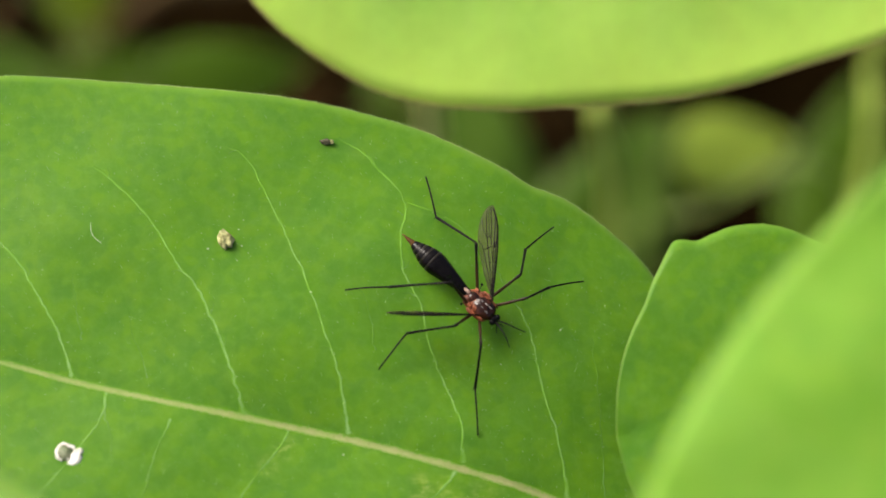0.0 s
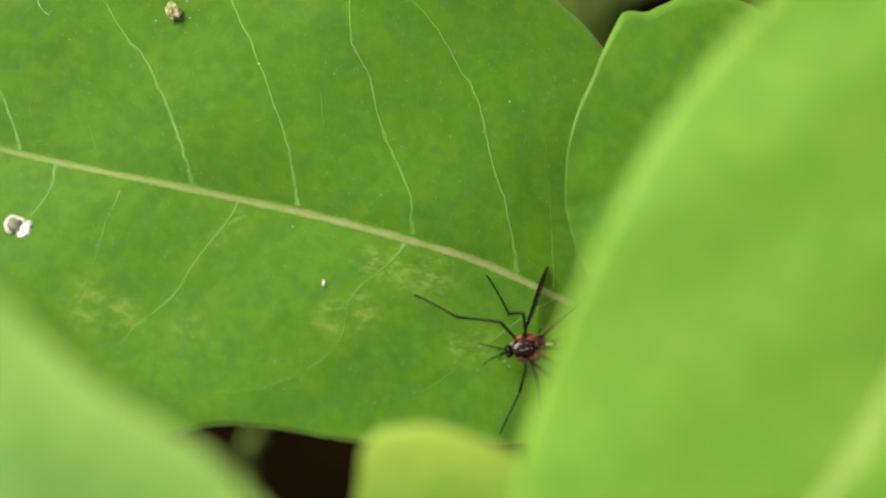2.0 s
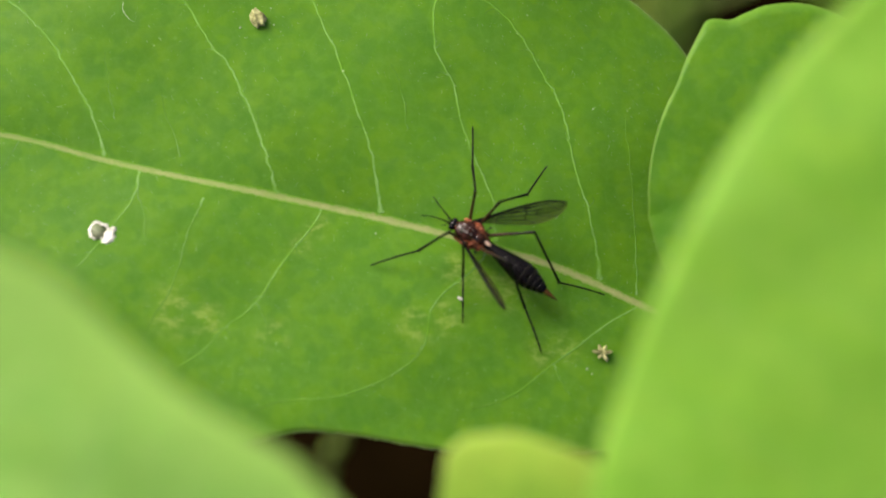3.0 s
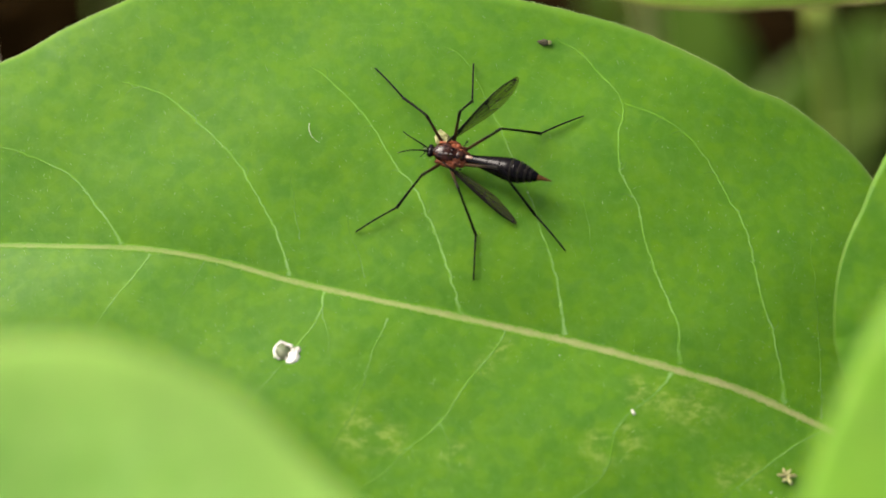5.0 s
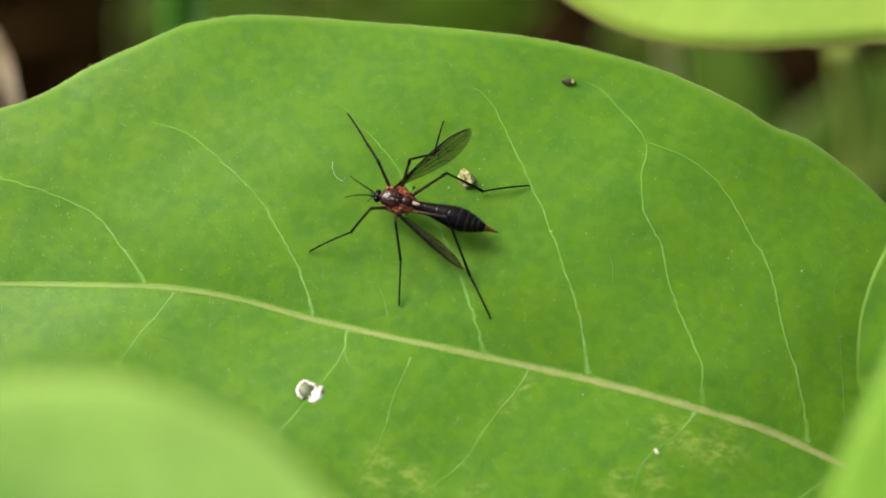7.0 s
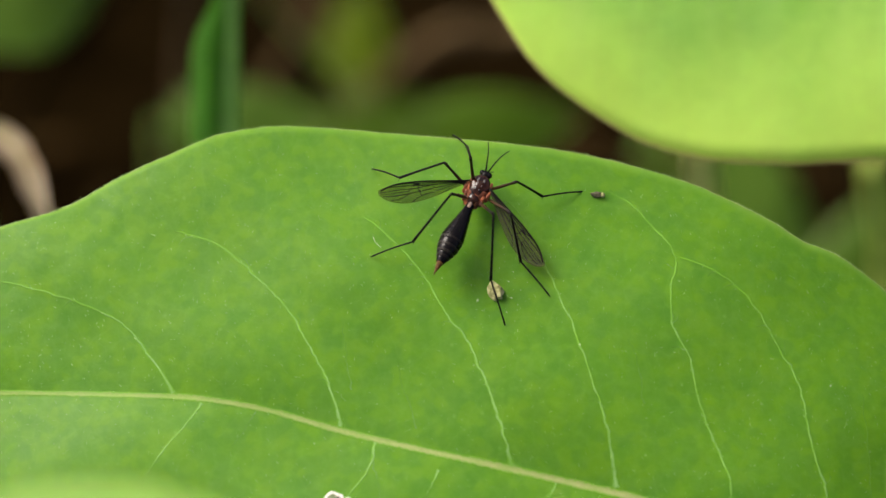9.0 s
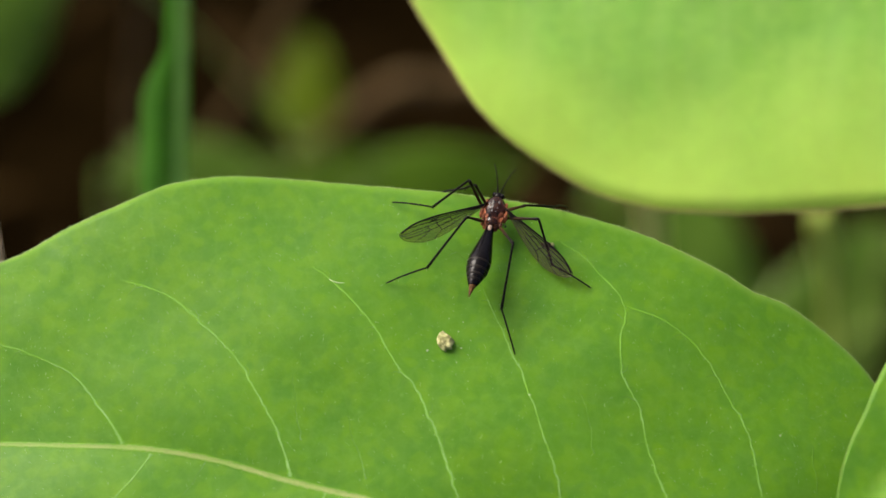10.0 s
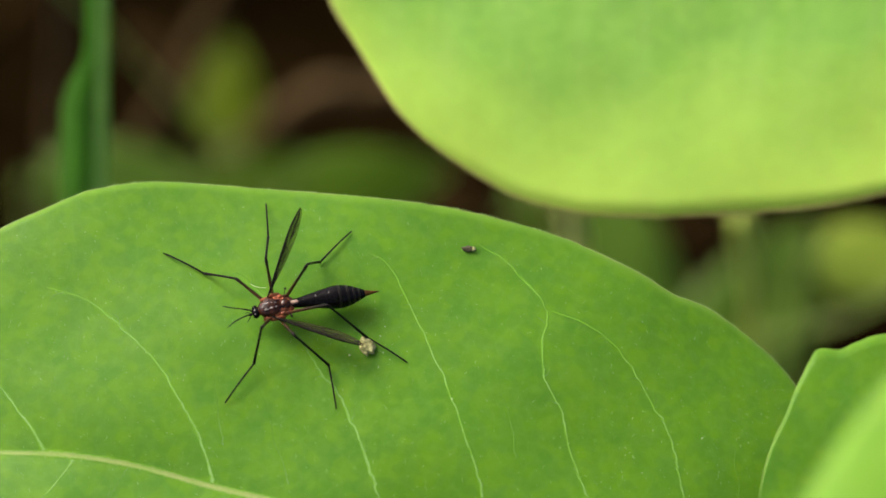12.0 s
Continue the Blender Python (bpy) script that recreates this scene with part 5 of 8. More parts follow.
    walk(left_wing, [(t, spread_wing(left_wing_joint, (a, b, c), (d, e, f))) for t, a, b, c, d, e, f in (
        (0, -6.18, 7.47, 3.61, -0.75, -0.47, -0.47), (0.2, -5.81, 7.93, 3.36, -0.75, -0.42, -0.5), (0.3, -5.68, 8.09, 3.11, -0.76, -0.4, -0.52),
        (0.4, -5.89, 8.05, 2.66, -0.71, -0.39, -0.6), (0.5, -6.2, 7.96, 1.86, -0.6, -0.38, -0.7), (0.6, -6.35, 7.75, -0.24, -0.42, -0.46, -0.77),
        (0.7, -6.51, 7.37, -2, -0.23, -0.54, -0.81), (0.8, -7.08, 6.45, -2.24, -0.11, -0.55, -0.82), (1, -8.27, 4.59, -2.44, 0.04, -0.57, -0.82),
        (1.2, -7.24, 6.03, -0.98, -0.2, -0.48, -0.78), (1.4, -5.54, 8.28, 1.44, -0.58, -0.33, -0.71), (1.5, -5.1, 8.73, 2.11, -0.66, -0.28, -0.7),
        (1.6, -4.93, 8.76, 2.37, -0.68, -0.25, -0.69), (1.8, -4.68, 8.8, 2.74, -0.7, -0.2, -0.69), (2, -4.59, 8.81, 2.99, -0.71, -0.18, -0.68),
        (2.2, -5.95, 7.13, 3.24, -0.62, -0.4, -0.59), (2.4, -8.05, 4.55, 3.41, -0.47, -0.72, -0.46), (2.5, -8.45, 4.05, 3.44, -0.45, -0.78, -0.43),
        (2.6, -8.33, 4.55, 3.17, -0.46, -0.67, -0.57), (2.7, -8.1, 5.24, 2.91, -0.49, -0.5, -0.72), (2.8, -7.73, 5.61, 3.22, -0.52, -0.39, -0.74),
        (3, -7.1, 6.03, 4.13, -0.59, -0.25, -0.77), (3.2, -7.85, 5.61, 3.02, -0.42, -0.22, -0.88), (3.3, -7.91, 5.55, 2.65, -0.4, -0.23, -0.88),
        (3.4, -7.97, 5.5, 2.27, -0.38, -0.24, -0.87), (3.5, -8.03, 5.45, 1.89, -0.35, -0.26, -0.86), (3.6, -8.08, 5.41, 1.51, -0.33, -0.29, -0.85),
        (3.7, -8.13, 5.36, 1.13, -0.31, -0.33, -0.84), (3.8, -8.17, 5.32, 0.77, -0.29, -0.37, -0.82), (3.9, -8.22, 5.28, 0.42, -0.28, -0.41, -0.8),
        (4, -8.25, 5.25, 0.09, -0.26, -0.46, -0.79), (4.1, -8.29, 5.22, -0.22, -0.25, -0.5, -0.77), (4.2, -8.32, 5.19, -0.5, -0.23, -0.54, -0.75),
        (4.3, -8.34, 5.16, -0.75, -0.22, -0.58, -0.74), (4.4, -8.37, 5.14, -0.96, -0.21, -0.62, -0.72), (4.5, -8.38, 5.13, -1.14, -0.2, -0.65, -0.71),
        (4.6, -8.39, 5.12, -1.27, -0.2, -0.67, -0.7), (4.7, -8.4, 5.11, -1.35, -0.2, -0.69, -0.7), (4.8, -8.4, 5.11, -1.38, -0.19, -0.69, -0.69),
        (5, -8.27, 5.39, -1.25, -0.23, -0.68, -0.7), (5.2, -8.25, 5.5, -1.09, -0.22, -0.64, -0.73), (5.4, -7.09, 7.15, -0.04, -0.34, -0.45, -0.82),
        (5.5, -6.7, 7.7, 0.28, -0.38, -0.39, -0.84), (5.6, -6.92, 7.4, -0.08, -0.35, -0.44, -0.83), (5.8, -7.7, 6.29, -1.31, -0.21, -0.57, -0.79),
        (6, -7.92, 5.83, -1.6, -0.13, -0.56, -0.82), (6.2, -8.09, 5.61, -1.4, -0.15, -0.58, -0.8), (6.4, -8.23, 5.44, -1.1, -0.19, -0.6, -0.77),
        (6.5, -8.28, 5.38, -1.04, -0.19, -0.61, -0.77), (6.6, -8.3, 5.34, -1.06, -0.19, -0.62, -0.77), (6.8, -8.32, 5.26, -1.19, -0.17, -0.62, -0.76),
        (7, -8.35, 5.18, -1.28, -0.16, -0.63, -0.76), (7.2, -8.45, 5.02, -1.14, -0.16, -0.62, -0.77), (7.3, -8.41, 5.06, -1, -0.17, -0.62, -0.76),
        (7.4, -8.3, 5.15, -0.79, -0.19, -0.61, -0.75), (7.5, -8.12, 5.29, -0.52, -0.22, -0.61, -0.74), (7.6, -7.9, 5.48, -0.22, -0.26, -0.59, -0.71),
        (7.7, -7.63, 5.7, 0.12, -0.31, -0.58, -0.69), (7.8, -7.33, 5.96, 0.48, -0.37, -0.57, -0.66), (7.9, -7.01, 6.24, 0.85, -0.43, -0.55, -0.63),
        (8, -6.69, 6.53, 1.23, -0.49, -0.53, -0.6), (8.1, -6.36, 6.83, 1.6, -0.55, -0.51, -0.57), (8.2, -6.04, 7.13, 1.95, -0.61, -0.49, -0.54),
        (8.3, -5.74, 7.43, 2.28, -0.67, -0.47, -0.51), (8.4, -5.47, 7.71, 2.57, -0.72, -0.45, -0.49), (8.5, -5.25, 7.97, 2.81, -0.76, -0.43, -0.47),
        (8.6, -5.07, 8.2, 3, -0.79, -0.41, -0.45), (8.7, -4.96, 8.4, 3.12, -0.81, -0.39, -0.44), (8.8, -4.92, 8.55, 3.16, -0.82, -0.37, -0.43),
        (9, -5.03, 8.73, 2.32, -0.72, -0.31, -0.62), (9.2, -5.7, 8.43, 0.16, -0.59, -0.46, -0.65), (9.3, -5.9, 8.32, -0.45, -0.54, -0.51, -0.67),
        (9.4, -5.78, 8.41, -0.48, -0.51, -0.48, -0.71), (9.5, -5.62, 8.53, -0.49, -0.5, -0.45, -0.74), (9.6, -5.52, 8.58, -0.25, -0.53, -0.45, -0.7),
        (9.8, -5.32, 8.67, 0.98, -0.69, -0.46, -0.52), (10, -5.23, 8.71, 1.78, -0.79, -0.46, -0.4), (10.2, -5.67, 8.34, 0.67, -0.52, -0.39, -0.6),
        (10.4, -6.33, 7.78, -1.04, -0.1, -0.3, -0.9), (10.5, -6.46, 7.67, -1.38, -0.02, -0.28, -0.96), (10.6, -6.45, 7.68, -1.39, -0.02, -0.28, -0.96),
        (10.8, -6.37, 7.75, -1.4, -0.02, -0.28, -0.96), (11, -6.31, 7.8, -1.42, -0.02, -0.28, -0.96), (11.2, -7.09, 6.65, -2.37, 0.06, -0.38, -0.92),
        (11.3, -7.39, 6.28, -2.22, -0.03, -0.48, -0.88), (11.4, -7.62, 6.19, -1.67, -0.14, -0.53, -0.83), (11.5, -7.82, 6.1, -1.13, -0.21, -0.56, -0.8),
        (11.6, -8.03, 5.88, -0.98, -0.22, -0.59, -0.77), (11.8, -8.31, 5.47, -0.74, -0.24, -0.63, -0.74), (12, -7.85, 6.28, 0.43, -0.38, -0.55, -0.74),
    )])
    walk(right_wing, [(t, spread_wing(right_wing_joint, (a, b, c), (d, e, f))) for t, a, b, c, d, e, f in (
        (0, -5.44, -8.35, 2.69, -0.53, 0.12, -0.84), (0.2, -4.85, -8.19, 4.1, -0.67, 0.07, -0.73), (0.3, -4.64, -8.06, 4.59, -0.71, 0.05, -0.7),
        (0.4, -5.44, -7.94, 3.03, -0.62, 0.19, -0.74), (0.5, -6.51, -7.77, 1.48, -0.52, 0.37, -0.77), (0.6, -7.06, -7.39, 1.51, -0.52, 0.45, -0.75),
        (0.7, -7.33, -6.88, 1.59, -0.51, 0.49, -0.7), (0.8, -6.64, -6.27, 3.16, -0.61, 0.45, -0.59), (1, -4.57, -5.33, 7.46, -0.88, 0.31, -0.36),
        (1.2, -4.35, -6.66, 4.38, -0.72, 0.34, -0.52), (1.4, -4.24, -8.71, -0.58, -0.45, 0.39, -0.78), (1.5, -4.22, -9.1, -1.75, -0.35, 0.41, -0.84),
        (1.6, -4.23, -9.08, -2.06, -0.29, 0.41, -0.86), (1.8, -4.27, -8.95, -2.51, -0.17, 0.42, -0.89), (2, -4.35, -8.72, -2.68, -0.12, 0.43, -0.9),
        (2.2, -4.86, -8.05, -0.02, -0.34, 0.36, -0.8), (2.4, -5.57, -7.22, 4.08, -0.68, 0.25, -0.65), (2.5, -5.7, -7.06, 4.87, -0.75, 0.23, -0.62),
        (2.6, -5.61, -7.75, 3.61, -0.72, 0.27, -0.64), (2.7, -5.51, -8.44, 2.25, -0.68, 0.33, -0.66), (2.8, -5.78, -8.25, 2.09, -0.66, 0.4, -0.64),
        (3, -6.55, -7.7, 1.87, -0.65, 0.49, -0.58), (3.2, -6.4, -7.9, 1.31, -0.64, 0.5, -0.59), (3.3, -6.29, -8, 1.28, -0.63, 0.5, -0.59),
        (3.4, -6.16, -8.11, 1.25, -0.62, 0.5, -0.6), (3.5, -6.01, -8.22, 1.22, -0.62, 0.49, -0.61), (3.6, -5.85, -8.34, 1.19, -0.61, 0.48, -0.62),
        (3.7, -5.68, -8.46, 1.17, -0.6, 0.46, -0.64), (3.8, -5.5, -8.58, 1.14, -0.59, 0.45, -0.65), (3.9, -5.32, -8.7, 1.12, -0.59, 0.43, -0.67),
        (4, -5.14, -8.82, 1.1, -0.58, 0.41, -0.69), (4.1, -4.97, -8.93, 1.08, -0.57, 0.39, -0.71), (4.2, -4.81, -9.03, 1.07, -0.56, 0.36, -0.73),
        (4.3, -4.66, -9.12, 1.06, -0.55, 0.34, -0.75), (4.4, -4.53, -9.2, 1.05, -0.54, 0.31, -0.77), (4.5, -4.42, -9.27, 1.04, -0.54, 0.28, -0.78),
        (4.6, -4.33, -9.31, 1.03, -0.53, 0.25, -0.8), (4.7, -4.28, -9.35, 1.03, -0.52, 0.23, -0.82), (4.8, -4.26, -9.36, 1.03, -0.51, 0.2, -0.84),
        (5, -4.83, -8.8, 2.57, -0.49, 0.06, -0.87), (5.2, -4.62, -8.84, 2.88, -0.51, 0.03, -0.86), (5.4, -5.13, -8.36, 3.38, -0.55, 0.05, -0.84),
        (5.5, -5.33, -8.19, 3.5, -0.57, 0.07, -0.82), (5.6, -5.35, -8.24, 3.37, -0.59, 0.1, -0.8), (5.8, -5.39, -8.4, 2.78, -0.62, 0.21, -0.75),
        (6, -5.69, -8.32, 2.24, -0.64, 0.32, -0.69), (6.2, -5.61, -8.35, 2.37, -0.66, 0.31, -0.69), (6.4, -5.47, -8.4, 2.56, -0.67, 0.28, -0.69),
        (6.5, -5.43, -8.42, 2.6, -0.67, 0.28, -0.69), (6.6, -5.42, -8.43, 2.59, -0.67, 0.28, -0.69), (6.8, -5.41, -8.45, 2.54, -0.67, 0.28, -0.69),
        (7, -5.38, -8.48, 2.5, -0.67, 0.28, -0.69), (7.2, -5.15, -8.62, 2.58, -0.68, 0.26, -0.69), (7.3, -5.05, -8.68, 2.54, -0.69, 0.26, -0.68),
        (7.4, -4.95, -8.74, 2.43, -0.7, 0.26, -0.67), (7.5, -4.85, -8.81, 2.25, -0.71, 0.27, -0.65), (7.6, -4.75, -8.88, 2.02, -0.72, 0.28, -0.63),
        (7.7, -4.64, -8.95, 1.75, -0.74, 0.29, -0.6), (7.8, -4.54, -9.02, 1.45, -0.75, 0.3, -0.56), (7.9, -4.44, -9.08, 1.13, -0.76, 0.31, -0.53),
        (8, -4.35, -9.15, 0.8, -0.78, 0.33, -0.49), (8.1, -4.26, -9.21, 0.47, -0.79, 0.34, -0.46), (8.2, -4.17, -9.26, 0.15, -0.8, 0.35, -0.42),
        (8.3, -4.1, -9.31, -0.15, -0.82, 0.37, -0.39), (8.4, -4.04, -9.35, -0.42, -0.83, 0.38, -0.36), (8.5, -3.99, -9.39, -0.65, -0.84, 0.4, -0.34),
        (8.6, -3.95, -9.41, -0.82, -0.84, 0.41, -0.32), (8.7, -3.92, -9.43, -0.94, -0.85, 0.42, -0.31), (8.8, -3.92, -9.43, -0.98, -0.85, 0.43, -0.31),
        (9, -4.14, -9.35, -0.8, -0.84, 0.45, -0.31), (9.2, -4.42, -9.16, -1.23, -0.81, 0.49, -0.33), (9.3, -4.59, -9.03, -1.44, -0.78, 0.52, -0.35),
        (9.4, -4.9, -8.83, -1.52, -0.72, 0.54, -0.42), (9.5, -5.11, -8.7, -1.55, -0.67, 0.56, -0.49), (9.6, -5.02, -8.76, -1.48, -0.67, 0.55, -0.5),
        (9.8, -4.57, -9.08, -1.11, -0.7, 0.48, -0.52), (10, -4.28, -9.28, -0.87, -0.72, 0.44, -0.54), (10.2, -4.76, -8.97, -1.08, -0.61, 0.46, -0.63),
        (10.4, -5.5, -8.48, -1.41, -0.44, 0.5, -0.74), (10.5, -5.64, -8.38, -1.47, -0.41, 0.5, -0.76), (10.6, -5.64, -8.39, -1.46, -0.41, 0.5, -0.76),
        (10.8, -5.62, -8.41, -1.44, -0.41, 0.5, -0.76), (11, -5.61, -8.43, -1.4, -0.42, 0.5, -0.76), (11.2, -5.83, -8.44, -0.39, -0.35, 0.36, -0.86),
        (11.3, -6.3, -8.11, 0.61, -0.42, 0.35, -0.84), (11.4, -6.13, -8.13, 1.69, -0.51, 0.29, -0.81), (11.5, -5.83, -8.19, 2.47, -0.57, 0.23, -0.79),
        (11.6, -5.52, -8.31, 2.74, -0.59, 0.19, -0.78), (11.8, -4.91, -8.6, 3.08, -0.62, 0.12, -0.78), (12, -4.57, -8.72, 3.34, -0.37, -0.13, -0.92),
    )])
    move_leg("left_front", (
        (0, 3.08, 3.64, 1.76, 3.5, 7.41, -1.33, 5.24, 11.5, -3.83), (0.2, 3.47, 2.79, 2.19, 3.6, 6.09, -1.43, 5.87, 10.03, -3.73),
        (0.3, 3.55, 2.19, 2.48, 3.59, 5.07, -1.49, 6.29, 8.83, -3.63), (0.4, 3.55, 2.03, 2.55, 2.74, 3.94, -1.89, 6.61, 6.99, -3.21),
        (0.5, 3.64, 2.16, 2.4, 2.42, 3.28, -2.21, 6.87, 5.72, -2.71), (0.6, 3.65, 1.63, 2.6, 3, 2.83, -2.11, 7.08, 5.86, -2.43),
        (0.7, 3.6, 1.13, 2.74, 3.46, 2.55, -1.95, 7.2, 6.01, -2.29), (0.8, 3.47, 1.14, 2.84, 3.34, 2.64, -1.82, 7.13, 6, -2.39),
        (1, 3.14, 1.18, 3.08, 3.02, 2.99, -1.46, 6.96, 5.99, -2.69), (1.2, 2.81, 1.56, 3.23, 3.21, 3.6, -1.21, 7.29, 6.5, -2.19),
        (1.4, 2.47, 2.23, 3.2, 3.72, 4.34, -1.05, 7.79, 7.38, -1.43), (1.5, 2.35, 2.44, 3.16, 3.89, 4.51, -1.01, 7.89, 7.66, -1.29),
        (1.6, 2.19, 2.5, 3.2, 3.68, 4.5, -1.02, 7.54, 7.82, -1.31), (1.8, 1.76, 2.49, 3.35, 2.37, 4.25, -1.18, 5.72, 8.09, -1.42),
        (2, 1.57, 2.54, 3.38, 1.53, 4.1, -1.27, 4.54, 8.21, -1.5), (2.2, 1.64, 2.43, 3.41, 1.7, 4.25, -1.14, 4.9, 8.22, -1.38),
        (2.4, 1.77, 2.28, 3.43, 2.05, 4.59, -0.88, 5.62, 8.22, -1.17), (2.5, 1.81, 2.28, 3.42, 2.19, 4.78, -0.77, 5.94, 8.23, -1.09),
        (2.6, 1.82, 2.49, 3.33, 2.3, 5.23, -0.71, 6.21, 8.49, -1.03), (2.7, 1.83, 2.69, 3.24, 2.47, 5.6, -0.65, 6.46, 8.75, -1),
        (2.8, 1.84, 2.55, 3.3, 2.86, 5.39, -0.55, 6.75, 8.65, -1.09), (3, 1.89, 2.04, 3.48, 3.79, 4.36, -0.4, 7.16, 8, -1.57),
        (3.2, 1.72, 1.68, 3.63, 2.73, 0.97, -1.11, 4.08, 5.71, -2.42), (3.3, 1.44, 1.75, 3.67, 3.09, 1.13, -0.9, 4.29, 6.06, -1.42),
        (3.4, 1.81, 1.97, 3.53, 2.82, 1.64, -1.26, 4.22, 6.37, -2.58), (3.5, 1.28, 1.99, 3.63, 1.67, 1.53, -1.23, 2.91, 6.29, -2.58),
        (3.6, 0.66, 2.05, 3.65, 0.37, 1.5, -1.21, 1.39, 6.3, -2.58), (3.7, 0.99, 2.02, 3.65, 1.79, 2.08, -1.18, 2.97, 7.04, -1.1),
        (3.8, 1.59, 2.45, 3.41, 2.97, 2.85, -1.27, 4.49, 7.67, -1.97), (3.9, 0.96, 2.48, 3.49, 1.34, 2.99, -1.37, 2.68, 7.87, -1.97),
        (4, 0.47, 2.59, 3.44, -0.33, 3.33, -1.33, 0.86, 8.25, -1.97), (4.1, 0.77, 2.13, 3.63, 1.3, 3.84, -0.93, 2.78, 8.69, -0.44),
        (4.2, 1.23, 2.67, 3.37, 3, 4.23, -0.93, 4.77, 8.98, -1.51), (4.3, 0.85, 2.65, 3.41, 1.49, 4.71, -0.99, 3.18, 9.49, -1.51),
        (4.4, 0.61, 2.84, 3.32, 0.13, 5.29, -0.89, 1.75, 10.09, -1.51), (4.5, 0.88, 2.7, 3.39, 2.1, 5.58, -0.39, 4.09, 10.27, -0.41),
        (4.6, 1.92, 3.52, 2.65, 4.23, 5.8, -1.03, 6.61, 10.24, -1.81), (4.7, 1.58, 3.58, 2.7, 3.39, 6.19, -1.03, 5.77, 10.63, -1.81),
        (4.8, 1.43, 3.8, 2.54, 2.76, 6.52, -1.32, 5.18, 10.94, -2.08), (5, 2.32, 3.71, 2.28, 4.31, 6.6, -1.14, 8.03, 9.82, -2.49),
        (5.2, 1.39, 2.59, 3.38, 3.64, 4.71, -0.42, 7.35, 7.3, -2.78), (5.4, 2.72, 2.92, 2.7, 4.61, 4.97, -1.33, 8.04, 8.37, -2.95),
        (5.5, 3.21, 3.25, 2.06, 5.07, 5.38, -1.95, 8.29, 9.19, -3.02), (5.6, 2.96, 3.84, 1.62, 4.71, 6.07, -2.37, 7.62, 10.2, -3.1),
        (5.8, 1.98, 4.66, 1.01, 3.51, 7.24, -2.86, 5.7, 11.83, -3.21), (6, 2.05, 3.42, 2.67, 4.69, 6.02, -0.54, 8.64, 8.01, -3.07),
        (6.2, 2.17, 2.98, 2.95, 4.56, 5.4, -0.58, 8.62, 7.2, -3.09), (6.4, 2.31, 2.7, 3.05, 4.42, 4.97, -0.74, 8.58, 6.73, -3.12),
        (6.5, 2.34, 2.65, 3.06, 4.39, 4.82, -0.82, 8.55, 6.67, -3.13), (6.6, 2.34, 2.63, 3.07, 4.36, 4.69, -0.89, 8.49, 6.68, -3.13),
        (6.8, 2.28, 2.6, 3.12, 4.23, 4.43, -0.98, 8.24, 6.73, -3.13), (7, 2.16, 2.56, 3.18, 4.02, 4.29, -1.01, 7.94, 6.77, -3.13),
        (7.2, 1.88, 2.54, 3.29, 3.63, 4.43, -0.88, 7.56, 6.77, -3.14), (7.3, 1.3, 1.79, 3.68, 3.57, 4.32, 0.15, 7.6, 6.68, -1.89),
        (7.4, 1.85, 2.47, 3.33, 3.66, 4.51, -0.74, 7.52, 6.93, -3.04), (7.5, 1.64, 2.94, 3.15, 3.02, 5.62, -0.71, 6.69, 8.3, -3.04),
        (7.6, 1.3, 3.48, 2.85, 2.08, 6.79, -0.68, 5.5, 9.76, -3.04), (7.7, 1.15, 1.82, 3.69, 2.72, 5.39, 0.72, 6.33, 8.26, -1.46),
        (7.8, 1.62, 1.97, 3.58, 3.85, 4.44, -0.02, 7.44, 7.24, -2.31), (7.9, 1.35, 2.47, 3.45, 2.49, 5.79, 0.03, 5.73, 8.96, -2.31),
        (8, 0.89, 3.05, 3.19, 0.86, 6.85, 0.09, 3.67, 10.36, -2.31), (8.1, 1.08, 1.48, 3.77, 2.21, 5.27, 0.89, 5.26, 8.66, -1.4),
        (8.2, 2.3, 2.37, 3.22, 4.31, 4.36, -0.78, 7.36, 7.56, -3.33), (8.3, 1.66, 2.67, 3.29, 2.74, 5.25, -0.74, 5.4, 8.74, -3.33),
        (8.4, 1.06, 2.9, 3.27, 1.15, 5.79, -0.69, 3.42, 9.52, -3.33), (8.5, 1.51, 1.66, 3.68, 3.42, 4.42, 0.1, 6.05, 8.01, -2.38),
        (8.6, 3.66, 2.27, 2.33, 6.37, 3.77, -1.47, 9.22, 7.04, -4.15), (8.7, 3.24, 2.5, 2.59, 5.45, 4.26, -1.41, 8.08, 7.66, -4.15),
        (8.8, 2.53, 2.25, 3.16, 4.73, 4.49, -0.59, 7.25, 8.03, -3.28), (9, 2.02, 1.73, 3.53, 4.48, 3.3, -0.41, 6.43, 5.94, -4.31),
        (9.2, 2.4, 2.81, 2.95, 3.33, 5.96, -0.68, 4.42, 9.61, -4.07), (9.3, 2.56, 3.36, 2.46, 2.99, 6.96, -0.83, 3.88, 10.9, -3.94),
        (9.4, 2.53, 3.31, 2.52, 2.97, 6.87, -0.82, 4.05, 10.8, -3.88), (9.5, 2.47, 3.22, 2.63, 2.95, 6.67, -0.81, 4.22, 10.57, -3.85),
        (9.6, 2.31, 3.02, 2.86, 2.91, 6.19, -0.82, 3.99, 10.12, -3.89), (9.8, 1.72, 2.55, 3.33, 2.84, 4.59, -0.98, 2.83, 8.62, -4.1),
        (10, 1.48, 2.45, 3.43, 2.69, 3.75, -1.14, 2.08, 7.75, -4.24), (10.2, 1.4, 2.48, 3.43, 2.06, 4.68, -0.89, 2.37, 8.56, -4.19),
        (10.4, 1.57, 3.2, 3, 1.21, 6.48, -0.63, 2.87, 9.82, -4.1), (10.5, 1.58, 3.43, 2.83, 1.07, 6.86, -0.64, 3.04, 10.06, -4.09),
